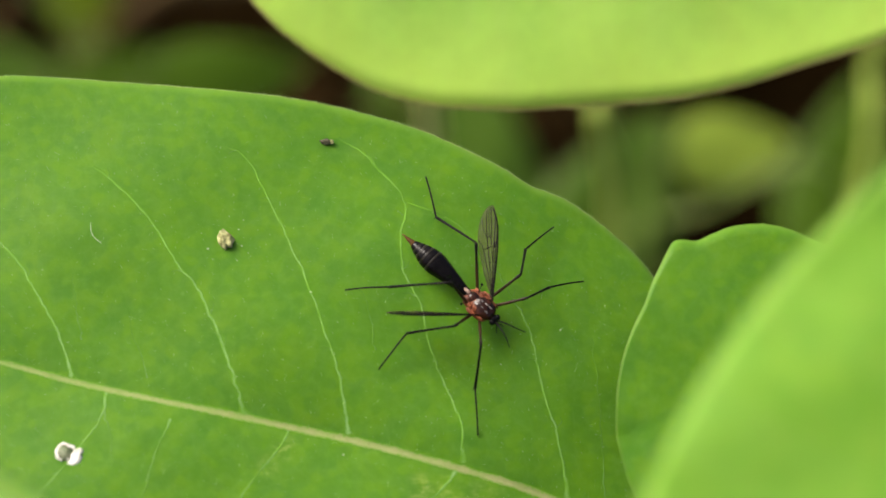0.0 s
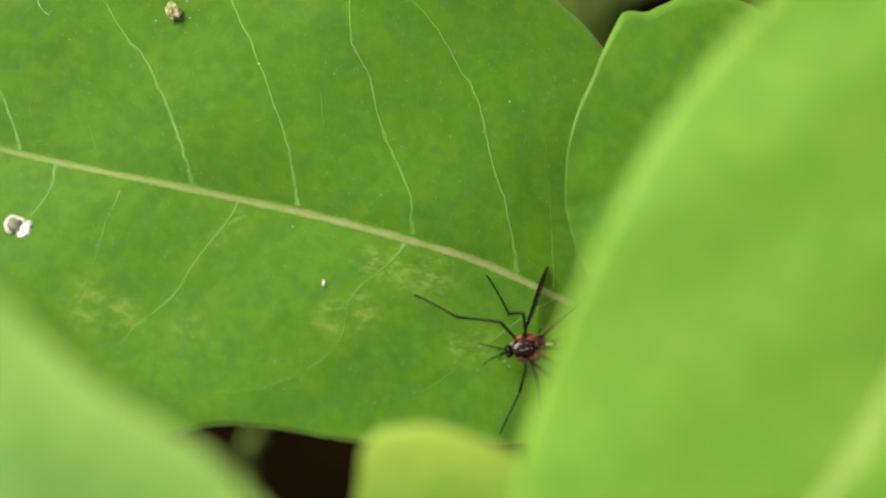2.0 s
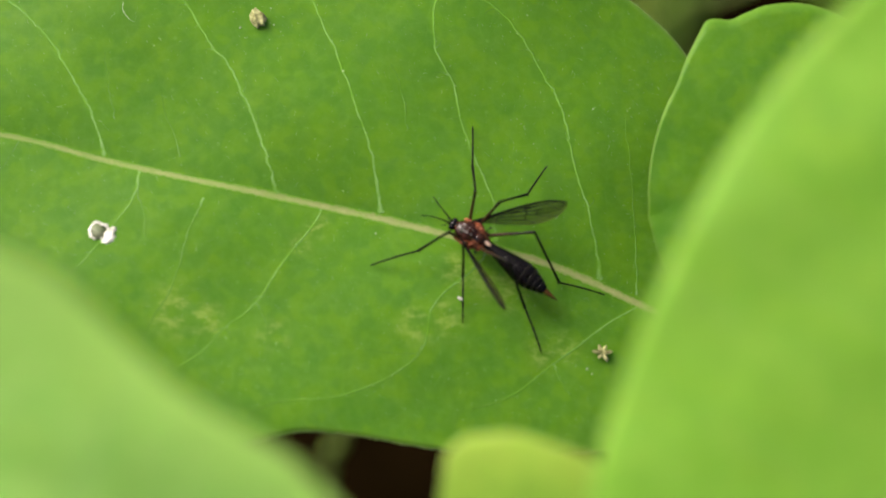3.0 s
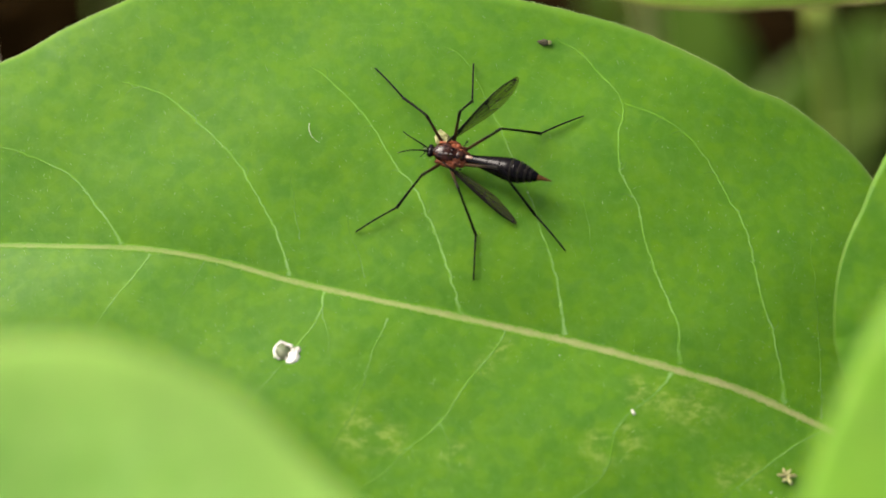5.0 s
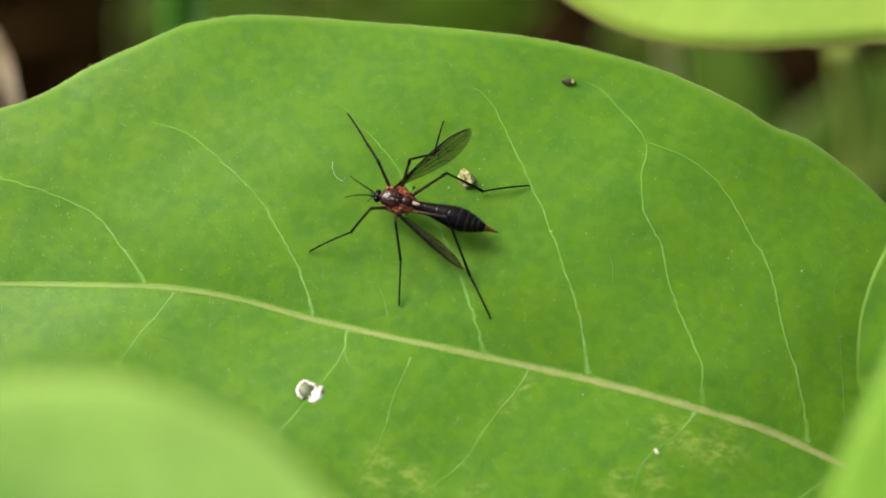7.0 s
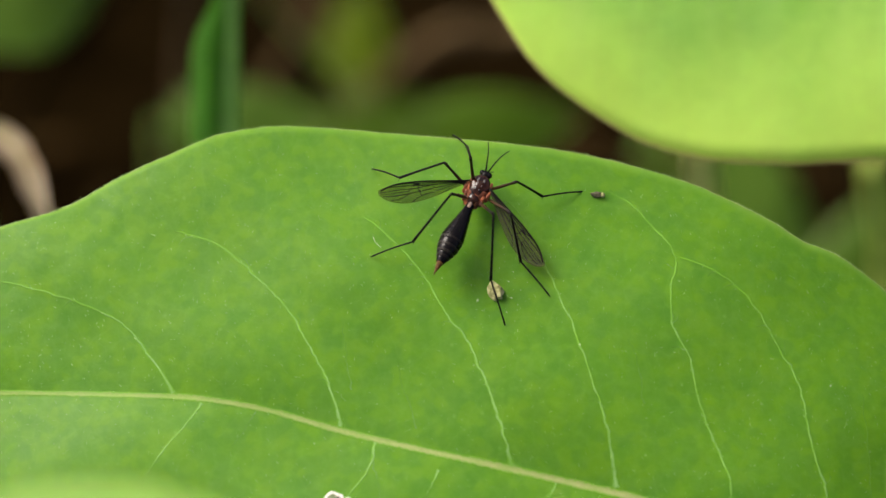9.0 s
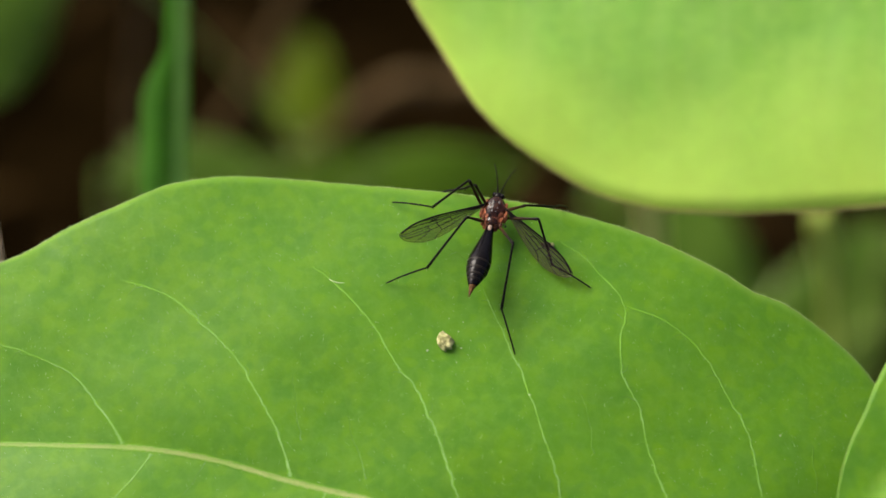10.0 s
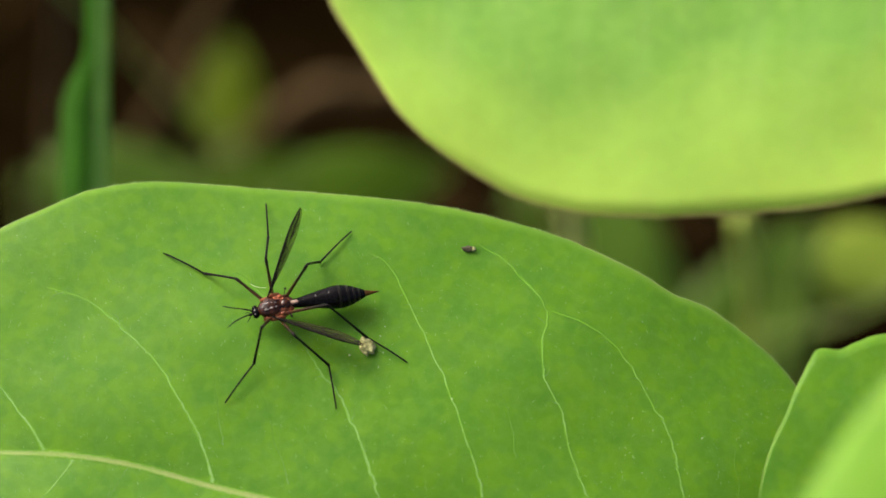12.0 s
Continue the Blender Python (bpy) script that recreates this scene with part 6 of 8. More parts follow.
        (10.6, 1.6, 3.42, 2.83, 1.07, 6.8, -0.68, 3.13, 9.93, -4.13), (10.8, 1.63, 3.26, 2.94, 1.04, 6.37, -0.8, 3.24, 9.25, -4.38),
        (11, 1.67, 3.23, 2.95, 1.01, 6.08, -0.98, 3.43, 8.81, -4.54), (11.2, 2.15, 4.42, 1.39, 3.45, 7.73, -1.99, 6.51, 11.78, -2.44),
        (11.3, 1.67, 2.37, 3.42, 4.97, 4.75, 0.69, 9.57, 6.16, -0.99), (11.4, 1.46, 2.46, 3.43, 4.19, 2.68, -0.63, 8.06, 5.89, -1.5),
        (11.5, 2.1, 3.03, 2.94, 3.42, 1.79, -1.61, 6.55, 5.8, -2.01), (11.6, 1.85, 3.21, 2.91, 3.65, 2.94, -1.64, 6.81, 6.93, -1.92),
        (11.8, 2.01, 3.72, 2.41, 4.17, 6.41, -1.07, 7.54, 10.19, -1.68), (12, 2.14, 2.95, 2.98, 3.61, 5.28, -1.07, 7.44, 8.27, -2.62),
    ))
    move_leg("left_middle", (
        (0, 0.74, 5.29, 1.29, -1.43, 8.98, -2.33, -1.33, 13.57, -3.73), (0.2, 1.38, 4.23, 2.61, -1.33, 7.39, -1.13, -1.98, 11.75, -3.05),
        (0.3, 1.65, 3.45, 3.16, -1.3, 6.35, -0.61, -2.62, 10.43, -2.77), (0.4, 1.33, 3.26, 3.4, -1.96, 5.67, -0.44, -4.65, 8.93, -2.7),
        (0.5, 0.64, 3.52, 3.41, -2.85, 5.51, -0.49, -6.33, 7.99, -2.68), (0.6, 0.63, 3.04, 3.69, -2.29, 5.33, -0.51, -5.17, 8.39, -2.84),
        (0.7, 0.49, 2.76, 3.84, -1.84, 5.3, -0.58, -4, 8.79, -3.08), (0.8, 0.29, 2.75, 3.86, -2.16, 5.17, -0.56, -4.31, 8.51, -3.26),
        (1, -0.03, 2.7, 3.89, -2.94, 4.84, -0.39, -5.19, 7.73, -3.49), (1.2, 0.43, 3, 3.73, -1.7, 5.41, -0.85, -3.56, 9.2, -3.12),
        (1.4, 0.76, 4.05, 2.98, -0.04, 6.83, -1.81, -0.99, 11.48, -2.49), (1.5, 0.83, 4.18, 2.84, 0.26, 7.19, -1.84, -0.43, 11.92, -2.32),
        (1.6, 0.83, 4.16, 2.87, 0.25, 7.16, -1.82, -0.33, 11.9, -2.25), (1.8, 0.76, 4.08, 2.96, 0.1, 7, -1.78, -0.2, 11.78, -2.16),
        (2, 0.64, 3.98, 3.06, -0.17, 6.76, -1.73, -0.15, 11.55, -2.09), (2.2, -0.31, 3.51, 3.46, -1.72, 5.35, -1.64, -2.86, 10, -2),
        (2.4, -1.79, 2.94, 3.41, -3.98, 4.16, -1.6, -7.05, 7.83, -1.94), (2.5, -2.09, 2.84, 3.31, -4.49, 4, -1.61, -7.85, 7.42, -1.93),
        (2.6, -2.03, 3.02, 3.24, -4.4, 4.22, -1.69, -7.49, 7.87, -2.01), (2.7, -1.86, 3.19, 3.24, -4.09, 4.38, -1.76, -6.81, 8.32, -2.1),
        (2.8, -1.33, 3.03, 3.53, -3.28, 4.29, -1.57, -5.98, 8.24, -1.98), (3, -0.1, 2.37, 4.01, -1.54, 3.95, -1.17, -4.06, 8.01, -1.63),
        (3.2, -0.34, 2.27, 4.03, -1.8, 3.93, -1.12, -2.62, 8.59, -1.93), (3.3, -0.75, 2.26, 3.98, -2.54, 3.96, -1.05, -3.34, 8.62, -1.87),
        (3.4, -1.33, 2.33, 3.83, -3.47, 4.05, -1.05, -4.35, 8.7, -1.87), (3.5, -0.69, 1.93, 4.08, -3.08, 4.42, -0.33, -3.72, 9.16, -0.73),
        (3.6, -1.12, 2.72, 3.74, -2.6, 4.95, -1.18, -3.27, 9.62, -2.02), (3.7, -1.88, 2.93, 3.37, -3.94, 5.28, -1.28, -4.83, 9.94, -2.02),
        (3.8, -2.63, 3.18, 2.76, -5.37, 5.79, -1.38, -6.48, 10.41, -2.02), (3.9, -1.78, 2.82, 3.47, -4.17, 5.91, -0.55, -5.18, 10.57, -1.05),
        (4, -1.72, 3.43, 3.14, -3, 6.02, -1.66, -3.93, 10.66, -2.45), (4.1, -2.38, 3.75, 2.5, -4.42, 6.81, -1.74, -5.6, 11.4, -2.45),
        (4.2, -2.92, 4.11, 1.56, -5.69, 7.8, -1.6, -7.18, 12.29, -2.45), (4.3, -2.28, 3.74, 2.59, -4.55, 7.48, -0.91, -5.92, 12.06, -1.33),
        (4.4, -1.8, 3.54, 3.03, -3.33, 7.18, -0.94, -4.58, 11.69, -2.02), (4.5, -2.23, 4.05, 2.31, -4.36, 8.08, -0.95, -5.77, 12.54, -2.02),
        (4.6, -2.56, 4.52, 1.34, -5.16, 8.97, -0.86, -6.75, 13.35, -2.02), (4.7, -2.2, 4.2, 2.17, -4.63, 8.58, -0.34, -6.09, 13.15, -0.55),
        (4.8, -1.95, 4.19, 2.36, -3.97, 8.15, -1.05, -5.23, 12.72, -1.77), (5, -1.82, 4.27, 2.35, -4.49, 7.67, -1.21, -5.35, 12.33, -1.95),
        (5.2, -1.01, 3.97, 2.99, -2.2, 6.78, -1.71, -2.9, 11.47, -2.45), (5.4, 0.26, 4.27, 2.85, -1.06, 6.48, -2.12, -0.39, 11.13, -3.1),
        (5.5, 0.57, 4.29, 2.8, -0.78, 6.29, -2.26, 0.15, 10.89, -3.25), (5.6, 0.34, 3.93, 3.14, -0.69, 5.19, -2.21, -0.24, 9.89, -3.04),
        (5.8, -0.96, 3.37, 3.44, -0.52, 3.18, -2.14, -2.34, 7.61, -2.44), (6, -2.3, 4.67, 1.38, -4.88, 7.94, -2.36, -5.86, 12.61, -2.92),
        (6.2, -1.64, 4.55, 2.12, -3.58, 7.2, -2.41, -4.48, 11.89, -2.94), (6.4, -0.5, 4.05, 3.03, -1.59, 6.08, -2.08, -2.35, 10.74, -2.96),
        (6.5, -0.29, 3.89, 3.18, -1.21, 5.83, -1.99, -1.94, 10.48, -2.96), (6.6, -0.33, 3.81, 3.24, -1.25, 5.81, -1.91, -2, 10.43, -2.96),
        (6.8, -0.53, 3.68, 3.32, -1.52, 5.81, -1.76, -2.36, 10.38, -2.97), (7, -0.78, 3.59, 3.33, -1.82, 5.79, -1.71, -2.8, 10.32, -2.97),
        (7.2, -1.1, 3.77, 3.13, -2.01, 5.5, -2.12, -3.2, 10.07, -2.96), (7.3, -1.28, 3.89, 2.98, -2.5, 5.76, -2.15, -3.76, 10.33, -2.96),
        (7.4, -1.54, 4.02, 2.75, -3.23, 6.09, -2.18, -4.58, 10.63, -2.96), (7.5, -0.77, 3.39, 3.47, -2.36, 5.82, -1.32, -3.57, 10.44, -1.84),
        (7.6, -0.72, 4.09, 2.95, -1.65, 6, -2.23, -2.77, 10.58, -3.11), (7.7, -1.27, 4.33, 2.56, -3.08, 6.52, -2.27, -4.4, 11.06, -3.11),
        (7.8, -2.02, 4.44, 2, -4.74, 6.84, -2.26, -6.3, 11.3, -3.11), (7.9, -0.55, 3.75, 3.26, -2.95, 6.28, -1.11, -4.27, 10.84, -1.8),
        (8, 0.06, 4.07, 3.04, -1.28, 6.5, -1.82, -2.34, 11.1, -2.69), (8.1, -0.85, 4.42, 2.6, -3.34, 6.79, -1.82, -4.7, 11.31, -2.69),
        (8.2, -1.99, 4.44, 2.02, -5.42, 6.67, -1.81, -7.09, 11.09, -2.69), (8.3, 0.12, 3.68, 3.35, -3.14, 6.42, -0.29, -4.51, 10.95, -1.03),
        (8.4, 0.77, 4.1, 2.93, -0.91, 7.02, -1.54, -1.9, 11.61, -2.52), (8.5, -0.02, 4.39, 2.74, -2.67, 6.95, -1.48, -3.95, 11.45, -2.52),
        (8.6, -0.9, 4.47, 2.53, -4.19, 6.65, -1.44, -5.7, 11.08, -2.52), (8.7, 0.41, 4.04, 3.04, -2.48, 6.91, -0.8, -3.75, 11.41, -1.9),
        (8.8, 1.05, 4.29, 2.68, -0.58, 7.58, -1.54, -1.47, 12.12, -2.83), (9, 0.54, 4.13, 2.95, -2.13, 8.25, 0.25, -1.4, 11.92, -2.75),
        (9.2, 0.12, 4.65, 2.44, -1.69, 8.77, -0.89, -0.97, 13.21, -2.57), (9.3, -0.05, 4.9, 2.11, -1.43, 9.06, -1.36, -0.7, 13.66, -2.52),
        (9.4, -0.1, 4.86, 2.16, -1.36, 9.04, -1.35, -0.43, 13.6, -2.52), (9.5, -0.11, 4.78, 2.28, -1.3, 8.92, -1.3, -0.27, 13.44, -2.52),
        (9.6, 0.12, 4.58, 2.53, -1.18, 8.57, -1.18, -0.28, 13.1, -2.49), (9.8, 1.31, 3.81, 3.03, -0.79, 7.38, -0.74, -0.35, 11.9, -2.3),
        (10, 1.98, 3.26, 3.13, -0.56, 6.68, -0.5, -0.39, 11.19, -2.16), (10.2, 1.33, 3.52, 3.23, -0.5, 6.81, -0.91, -0.33, 11.45, -2.13),
        (10.4, 0.02, 4.05, 3.06, -0.48, 7.12, -1.6, -0.23, 11.89, -2.11), (10.5, -0.37, 4.16, 2.94, -0.48, 7.23, -1.74, -0.21, 12.01, -2.09),
        (10.6, -0.59, 4.15, 2.93, -0.68, 7.27, -1.72, -0.5, 12.06, -2.04), (10.8, -0.95, 4.09, 2.91, -1.76, 7.35, -1.57, -2.02, 12.14, -1.83),
        (11, -1.1, 4.04, 2.9, -2.45, 7.42, -1.35, -3, 12.17, -1.7), (11.2, -0.88, 2.77, 3.77, -0.12, 5.61, -1, 1.2, 10.17, -1.73),
        (11.3, -1.05, 3.65, 3.23, -2.74, 6.79, -1.09, -3.17, 11.56, -1.43), (11.4, -1.1, 4, 2.94, -3.12, 7.18, -1.19, -3.95, 11.9, -1.51),
        (11.5, -1.15, 4.16, 2.77, -3.35, 7.34, -1.28, -4.28, 12.03, -1.62), (11.6, -1.19, 4, 2.91, -3.55, 6.77, -1.34, -4.32, 11.5, -1.67),
        (11.8, -1.27, 3.54, 3.24, -3.88, 5.21, -1.42, -4.36, 9.98, -1.73), (12, -1.11, 4.47, 2.46, -4.13, 7.18, -1.4, -3.81, 11.96, -1.71),
    ))
    move_leg("left_hind", (
        (0, -4.82, 3.82, 2.75, -10.51, 4.25, -1.64, -14.65, 6.98, -2.29), (0.2, -5.06, 4.44, 1.58, -11.03, 4.59, -2.44, -15.32, 7.14, -2.85),
        (0.3, -5, 4.67, 1.24, -11.31, 4.76, -2.22, -15.55, 7.28, -3.04), (0.4, -4.59, 4.17, 2.67, -10.29, 4.68, -1.7, -14.33, 7.53, -2.44),
        (0.5, -3.7, 3.37, 4.06, -8.81, 4.63, -0.86, -12.5, 7.86, -1.83), (0.6, -2.96, 3.19, 4.53, -7.81, 4.89, -0.51, -11.17, 8.27, -2.02),
        (0.7, -2.62, 3.08, 4.71, -7.29, 5.17, -0.36, -10.45, 8.53, -2.3), (0.8, -3.3, 2.84, 4.54, -8.17, 4.54, -0.49, -11.66, 7.55, -2.44),
        (1, -5.19, 2.34, 3.34, -10.74, 2.77, -1.23, -15.1, 4.74, -2.68), (1.2, -4.73, 3.12, 3.4, -9.12, 4.24, -2.19, -13.27, 6.85, -3.14),
        (1.4, -4.12, 4.26, 3.05, -6.76, 6.72, -3.18, -10.32, 10.2, -3.6), (1.5, -3.88, 4.43, 3.08, -6.22, 7.32, -3.08, -9.61, 10.95, -3.68),
        (1.6, -3.77, 4.46, 3.15, -6.06, 7.44, -2.99, -9.4, 11.1, -3.66), (1.8, -3.56, 4.48, 3.28, -5.81, 7.61, -2.8, -9.11, 11.31, -3.48),
        (2, -3.44, 4.43, 3.4, -5.72, 7.66, -2.61, -9, 11.39, -3.22), (2.2, -3.27, 3.81, 4.02, -6.11, 5.55, -2.36, -9.28, 9.4, -2.77),
        (2.4, -3.65, 3.01, 4.28, -6.95, 2.32, -2.08, -9.94, 6.33, -2.29), (2.5, -3.91, 2.52, 4.34, -7.35, 1.74, -1.94, -10.34, 5.74, -2.2),
        (2.6, -4.37, 1.71, 4.28, -7.77, 2.33, -2.04, -11.13, 6.01, -2.33), (2.7, -4.89, 1.17, 3.95, -8.18, 2.98, -2.19, -11.92, 6.28, -2.49),
        (2.8, -4.97, 1.25, 3.87, -8.39, 3.01, -2.22, -12.19, 6.25, -2.52), (3, -5.06, 1.45, 3.74, -8.72, 3, -2.26, -12.67, 6.06, -2.57),
        (3.2, -6, 1.21, 2.61, -10.97, 2.02, -2.54, -15.48, 4.16, -2.83), (3.3, -5.51, 1.16, 3.3, -10.76, 2.19, -1.52, -15.25, 4.38, -1.6),
        (3.4, -5.94, 1.3, 2.69, -10.85, 2.47, -2.45, -15.32, 4.7, -2.73), (3.5, -6.4, 1.47, 1.75, -12.18, 3.03, -2.25, -16.67, 5.18, -2.73),
        (3.6, -6.71, 2.12, -0.7, -13.52, 4.18, -1.8, -18.16, 5.83, -2.72), (3.7, -6.14, 1.38, 2.34, -12.1, 3.53, -1.09, -16.52, 5.84, -1.3),
        (3.8, -5.85, 1.17, 2.85, -10.63, 3.33, -2.08, -14.99, 5.78, -2.36), (3.9, -6.52, 1.78, 1.27, -12.51, 4.4, -1.74, -16.86, 6.79, -2.36),
        (4, -6.42, 2.93, -1.07, -13.05, 5.66, -1.77, -17.65, 7.56, -2.25), (4.1, -6.42, 1.76, 1.58, -12.4, 4.95, -0.85, -16.66, 7.52, -1.29),
        (4.2, -5.88, 0.92, 2.84, -10.46, 4.18, -1.66, -14.65, 6.85, -2.18), (4.3, -6.48, 1.94, 1.28, -12.18, 5.44, -1.4, -16.31, 8.14, -2.18),
        (4.4, -6.2, 3.41, -1.02, -12.56, 6.73, -1.66, -16.97, 9.04, -2.1), (4.5, -6.09, 1.25, 2.44, -11.16, 5.51, -0.38, -15.25, 8.39, -0.57),
        (4.6, -5.1, -0.09, 3.72, -8.59, 4.06, -1.01, -12.62, 7, -1.38), (4.7, -5.64, 0.53, 3.17, -9.51, 4.87, -1.08, -13.52, 7.84, -1.38),
        (4.8, -6, 1.12, 2.63, -10.17, 5.48, -1.31, -14.16, 8.47, -1.65), (5, -5.45, 1.36, 3.34, -10.1, 3.96, -1.5, -14.05, 7, -1.83),
        (5.2, -5.55, 1.44, 3.21, -9.68, 4.82, -1.63, -13.26, 8.29, -1.96), (5.4, -4.67, 2.58, 3.75, -8.04, 4.15, -2.41, -11.43, 7.8, -2.86),
        (5.5, -4.39, 2.97, 3.79, -7.6, 3.95, -2.58, -10.94, 7.63, -3.14), (5.6, -4.46, 2.74, 3.85, -7.76, 4.26, -2.37, -11.17, 7.85, -3.01),
        (5.8, -5.17, 2.06, 3.47, -8.86, 5.21, -1.85, -12.57, 8.48, -2.54), (6, -6.54, 1.97, 1.07, -12.51, 4.87, -1.72, -16.79, 7.37, -2.38),
        (6.2, -6.18, 1.68, 2.15, -11.18, 5.08, -1.75, -14.98, 8.27, -2.4), (6.4, -5.68, 1.64, 2.99, -9.34, 5.6, -1.78, -12.18, 9.66, -2.44),
        (6.5, -5.63, 1.66, 3.06, -9, 5.73, -1.83, -11.65, 9.93, -2.45), (6.6, -5.66, 1.63, 3.02, -9.02, 5.72, -1.85, -11.71, 9.89, -2.46),
        (6.8, -5.74, 1.54, 2.93, -9.15, 5.67, -1.88, -12.1, 9.67, -2.47), (7, -5.84, 1.42, 2.82, -9.33, 5.59, -1.9, -12.52, 9.4, -2.48),
        (7.2, -5.96, 1.16, 2.69, -9.72, 5.25, -1.88, -12.81, 9.13, -2.47), (7.3, -5.67, 0.83, 3.14, -9.47, 5.21, -1.12, -12.55, 9.14, -1.31),
        (7.4, -5.87, 1.22, 2.82, -9.48, 5.21, -1.97, -12.54, 9.12, -2.56), (7.5, -6.01, 1.25, 2.58, -10.32, 4.88, -1.91, -13.48, 8.7, -2.56),
        (7.6, -6.21, 1.25, 2.23, -11.29, 4.42, -1.77, -14.61, 8.08, -2.56), (7.7, -5.39, 0.94, 3.47, -9.98, 4.54, -0.75, -13.09, 8.39, -1.46),
        (7.8, -5.38, 1.66, 3.36, -9.09, 5.16, -1.73, -11.98, 9.09, -2.82), (7.9, -5.79, 1.62, 2.84, -10.69, 4.57, -1.53, -13.77, 8.29, -2.82),
        (8, -6.26, 1.46, 2.07, -12.2, 3.79, -1.27, -15.57, 7.14, -2.82), (8.1, -4.99, 1.39, 3.83, -10.31, 4.03, -0.25, -13.28, 7.75, -1.75),
        (8.2, -4.62, 2.24, 3.93, -8.81, 5.22, -1.12, -11.42, 9.06, -2.96), (8.3, -5.32, 1.98, 3.33, -10.59, 4.32, -0.98, -13.43, 7.93, -2.96),
        (8.4, -5.95, 1.58, 2.6, -12.04, 3.31, -0.83, -15.19, 6.56, -2.96), (8.5, -3.54, 1.75, 4.77, -9.04, 4.21, 0.83, -11.66, 7.95, -1.2),
        (8.6, -2.45, 2.71, 4.92, -6.3, 6.26, -0.02, -8.36, 10.23, -2.26), (8.7, -3.01, 2.63, 4.75, -7.45, 5.71, -0.01, -9.68, 9.58, -2.26),
        (8.8, -3.13, 2.33, 4.81, -8.21, 5.18, 0.58, -10.59, 9.02, -1.56), (9, -3.1, 1.58, 5.01, -8.27, 3.78, 0.5, -11.03, 7.45, -1.46),
        (9.2, -3.48, 1.42, 4.86, -8.72, 4.04, 0.68, -11.5, 7.7, -1.29), (9.3, -3.62, 1.39, 4.8, -8.86, 4.22, 0.75, -11.6, 7.9, -1.25),
        (9.4, -3.69, 1.42, 4.76, -8.86, 4.36, 0.7, -11.56, 8.09, -1.25), (9.5, -3.72, 1.51, 4.73, -8.84, 4.51, 0.65, -11.48, 8.31, -1.25),
        (9.6, -3.62, 1.65, 4.75, -8.74, 4.67, 0.68, -11.26, 8.52, -1.26), (9.8, -3.11, 2.07, 4.89, -8.27, 4.99, 0.8, -10.46, 8.96, -1.32),
        (10, -2.9, 2.37, 4.89, -8, 5.46, 0.86, -9.95, 9.49, -1.35), (10.2, -3.7, 2.2, 4.57, -8.11, 6.25, 0.58, -9.93, 10.5, -1.34),
        (10.4, -4.89, 1.85, 3.81, -8.28, 7.04, 0.15, -9.91, 11.53, -1.31), (10.5, -5.12, 1.79, 3.61, -8.31, 7.18, 0.07, -9.9, 11.72, -1.31),
        (10.6, -5.13, 1.76, 3.61, -8.3, 7.17, 0.08, -9.89, 11.71, -1.31), (10.8, -5.12, 1.69, 3.64, -8.26, 7.11, 0.09, -9.85, 11.63, -1.32),
        (11, -5.07, 1.6, 3.71, -8.23, 6.97, 0.1, -9.83, 11.49, -1.32), (11.2, -6.29, 1.7, 1.91, -12.74, 4.31, 0.04, -17.07, 6.54, -1.11),
        (11.3, -5.82, 1.66, 2.79, -10.09, 6.1, -0.93, -13.8, 9.44, -1.28), (11.4, -5.85, 1.95, 2.63, -10.22, 6.12, -1.3, -13.61, 9.78, -1.59),
        (11.5, -5.85, 2.18, 2.53, -10.35, 6.07, -1.52, -13.55, 9.9, -1.86), (11.6, -5.88, 2.13, 2.5, -10.45, 5.85, -1.63, -13.65, 9.68, -1.98),
        (11.8, -5.9, 1.89, 2.58, -10.59, 5.12, -1.83, -13.95, 8.8, -2.16), (12, -5.13, 2.21, 3.46, -8.85, 4.8, -2.13, -12.35, 8.36, -2.45),
    ))
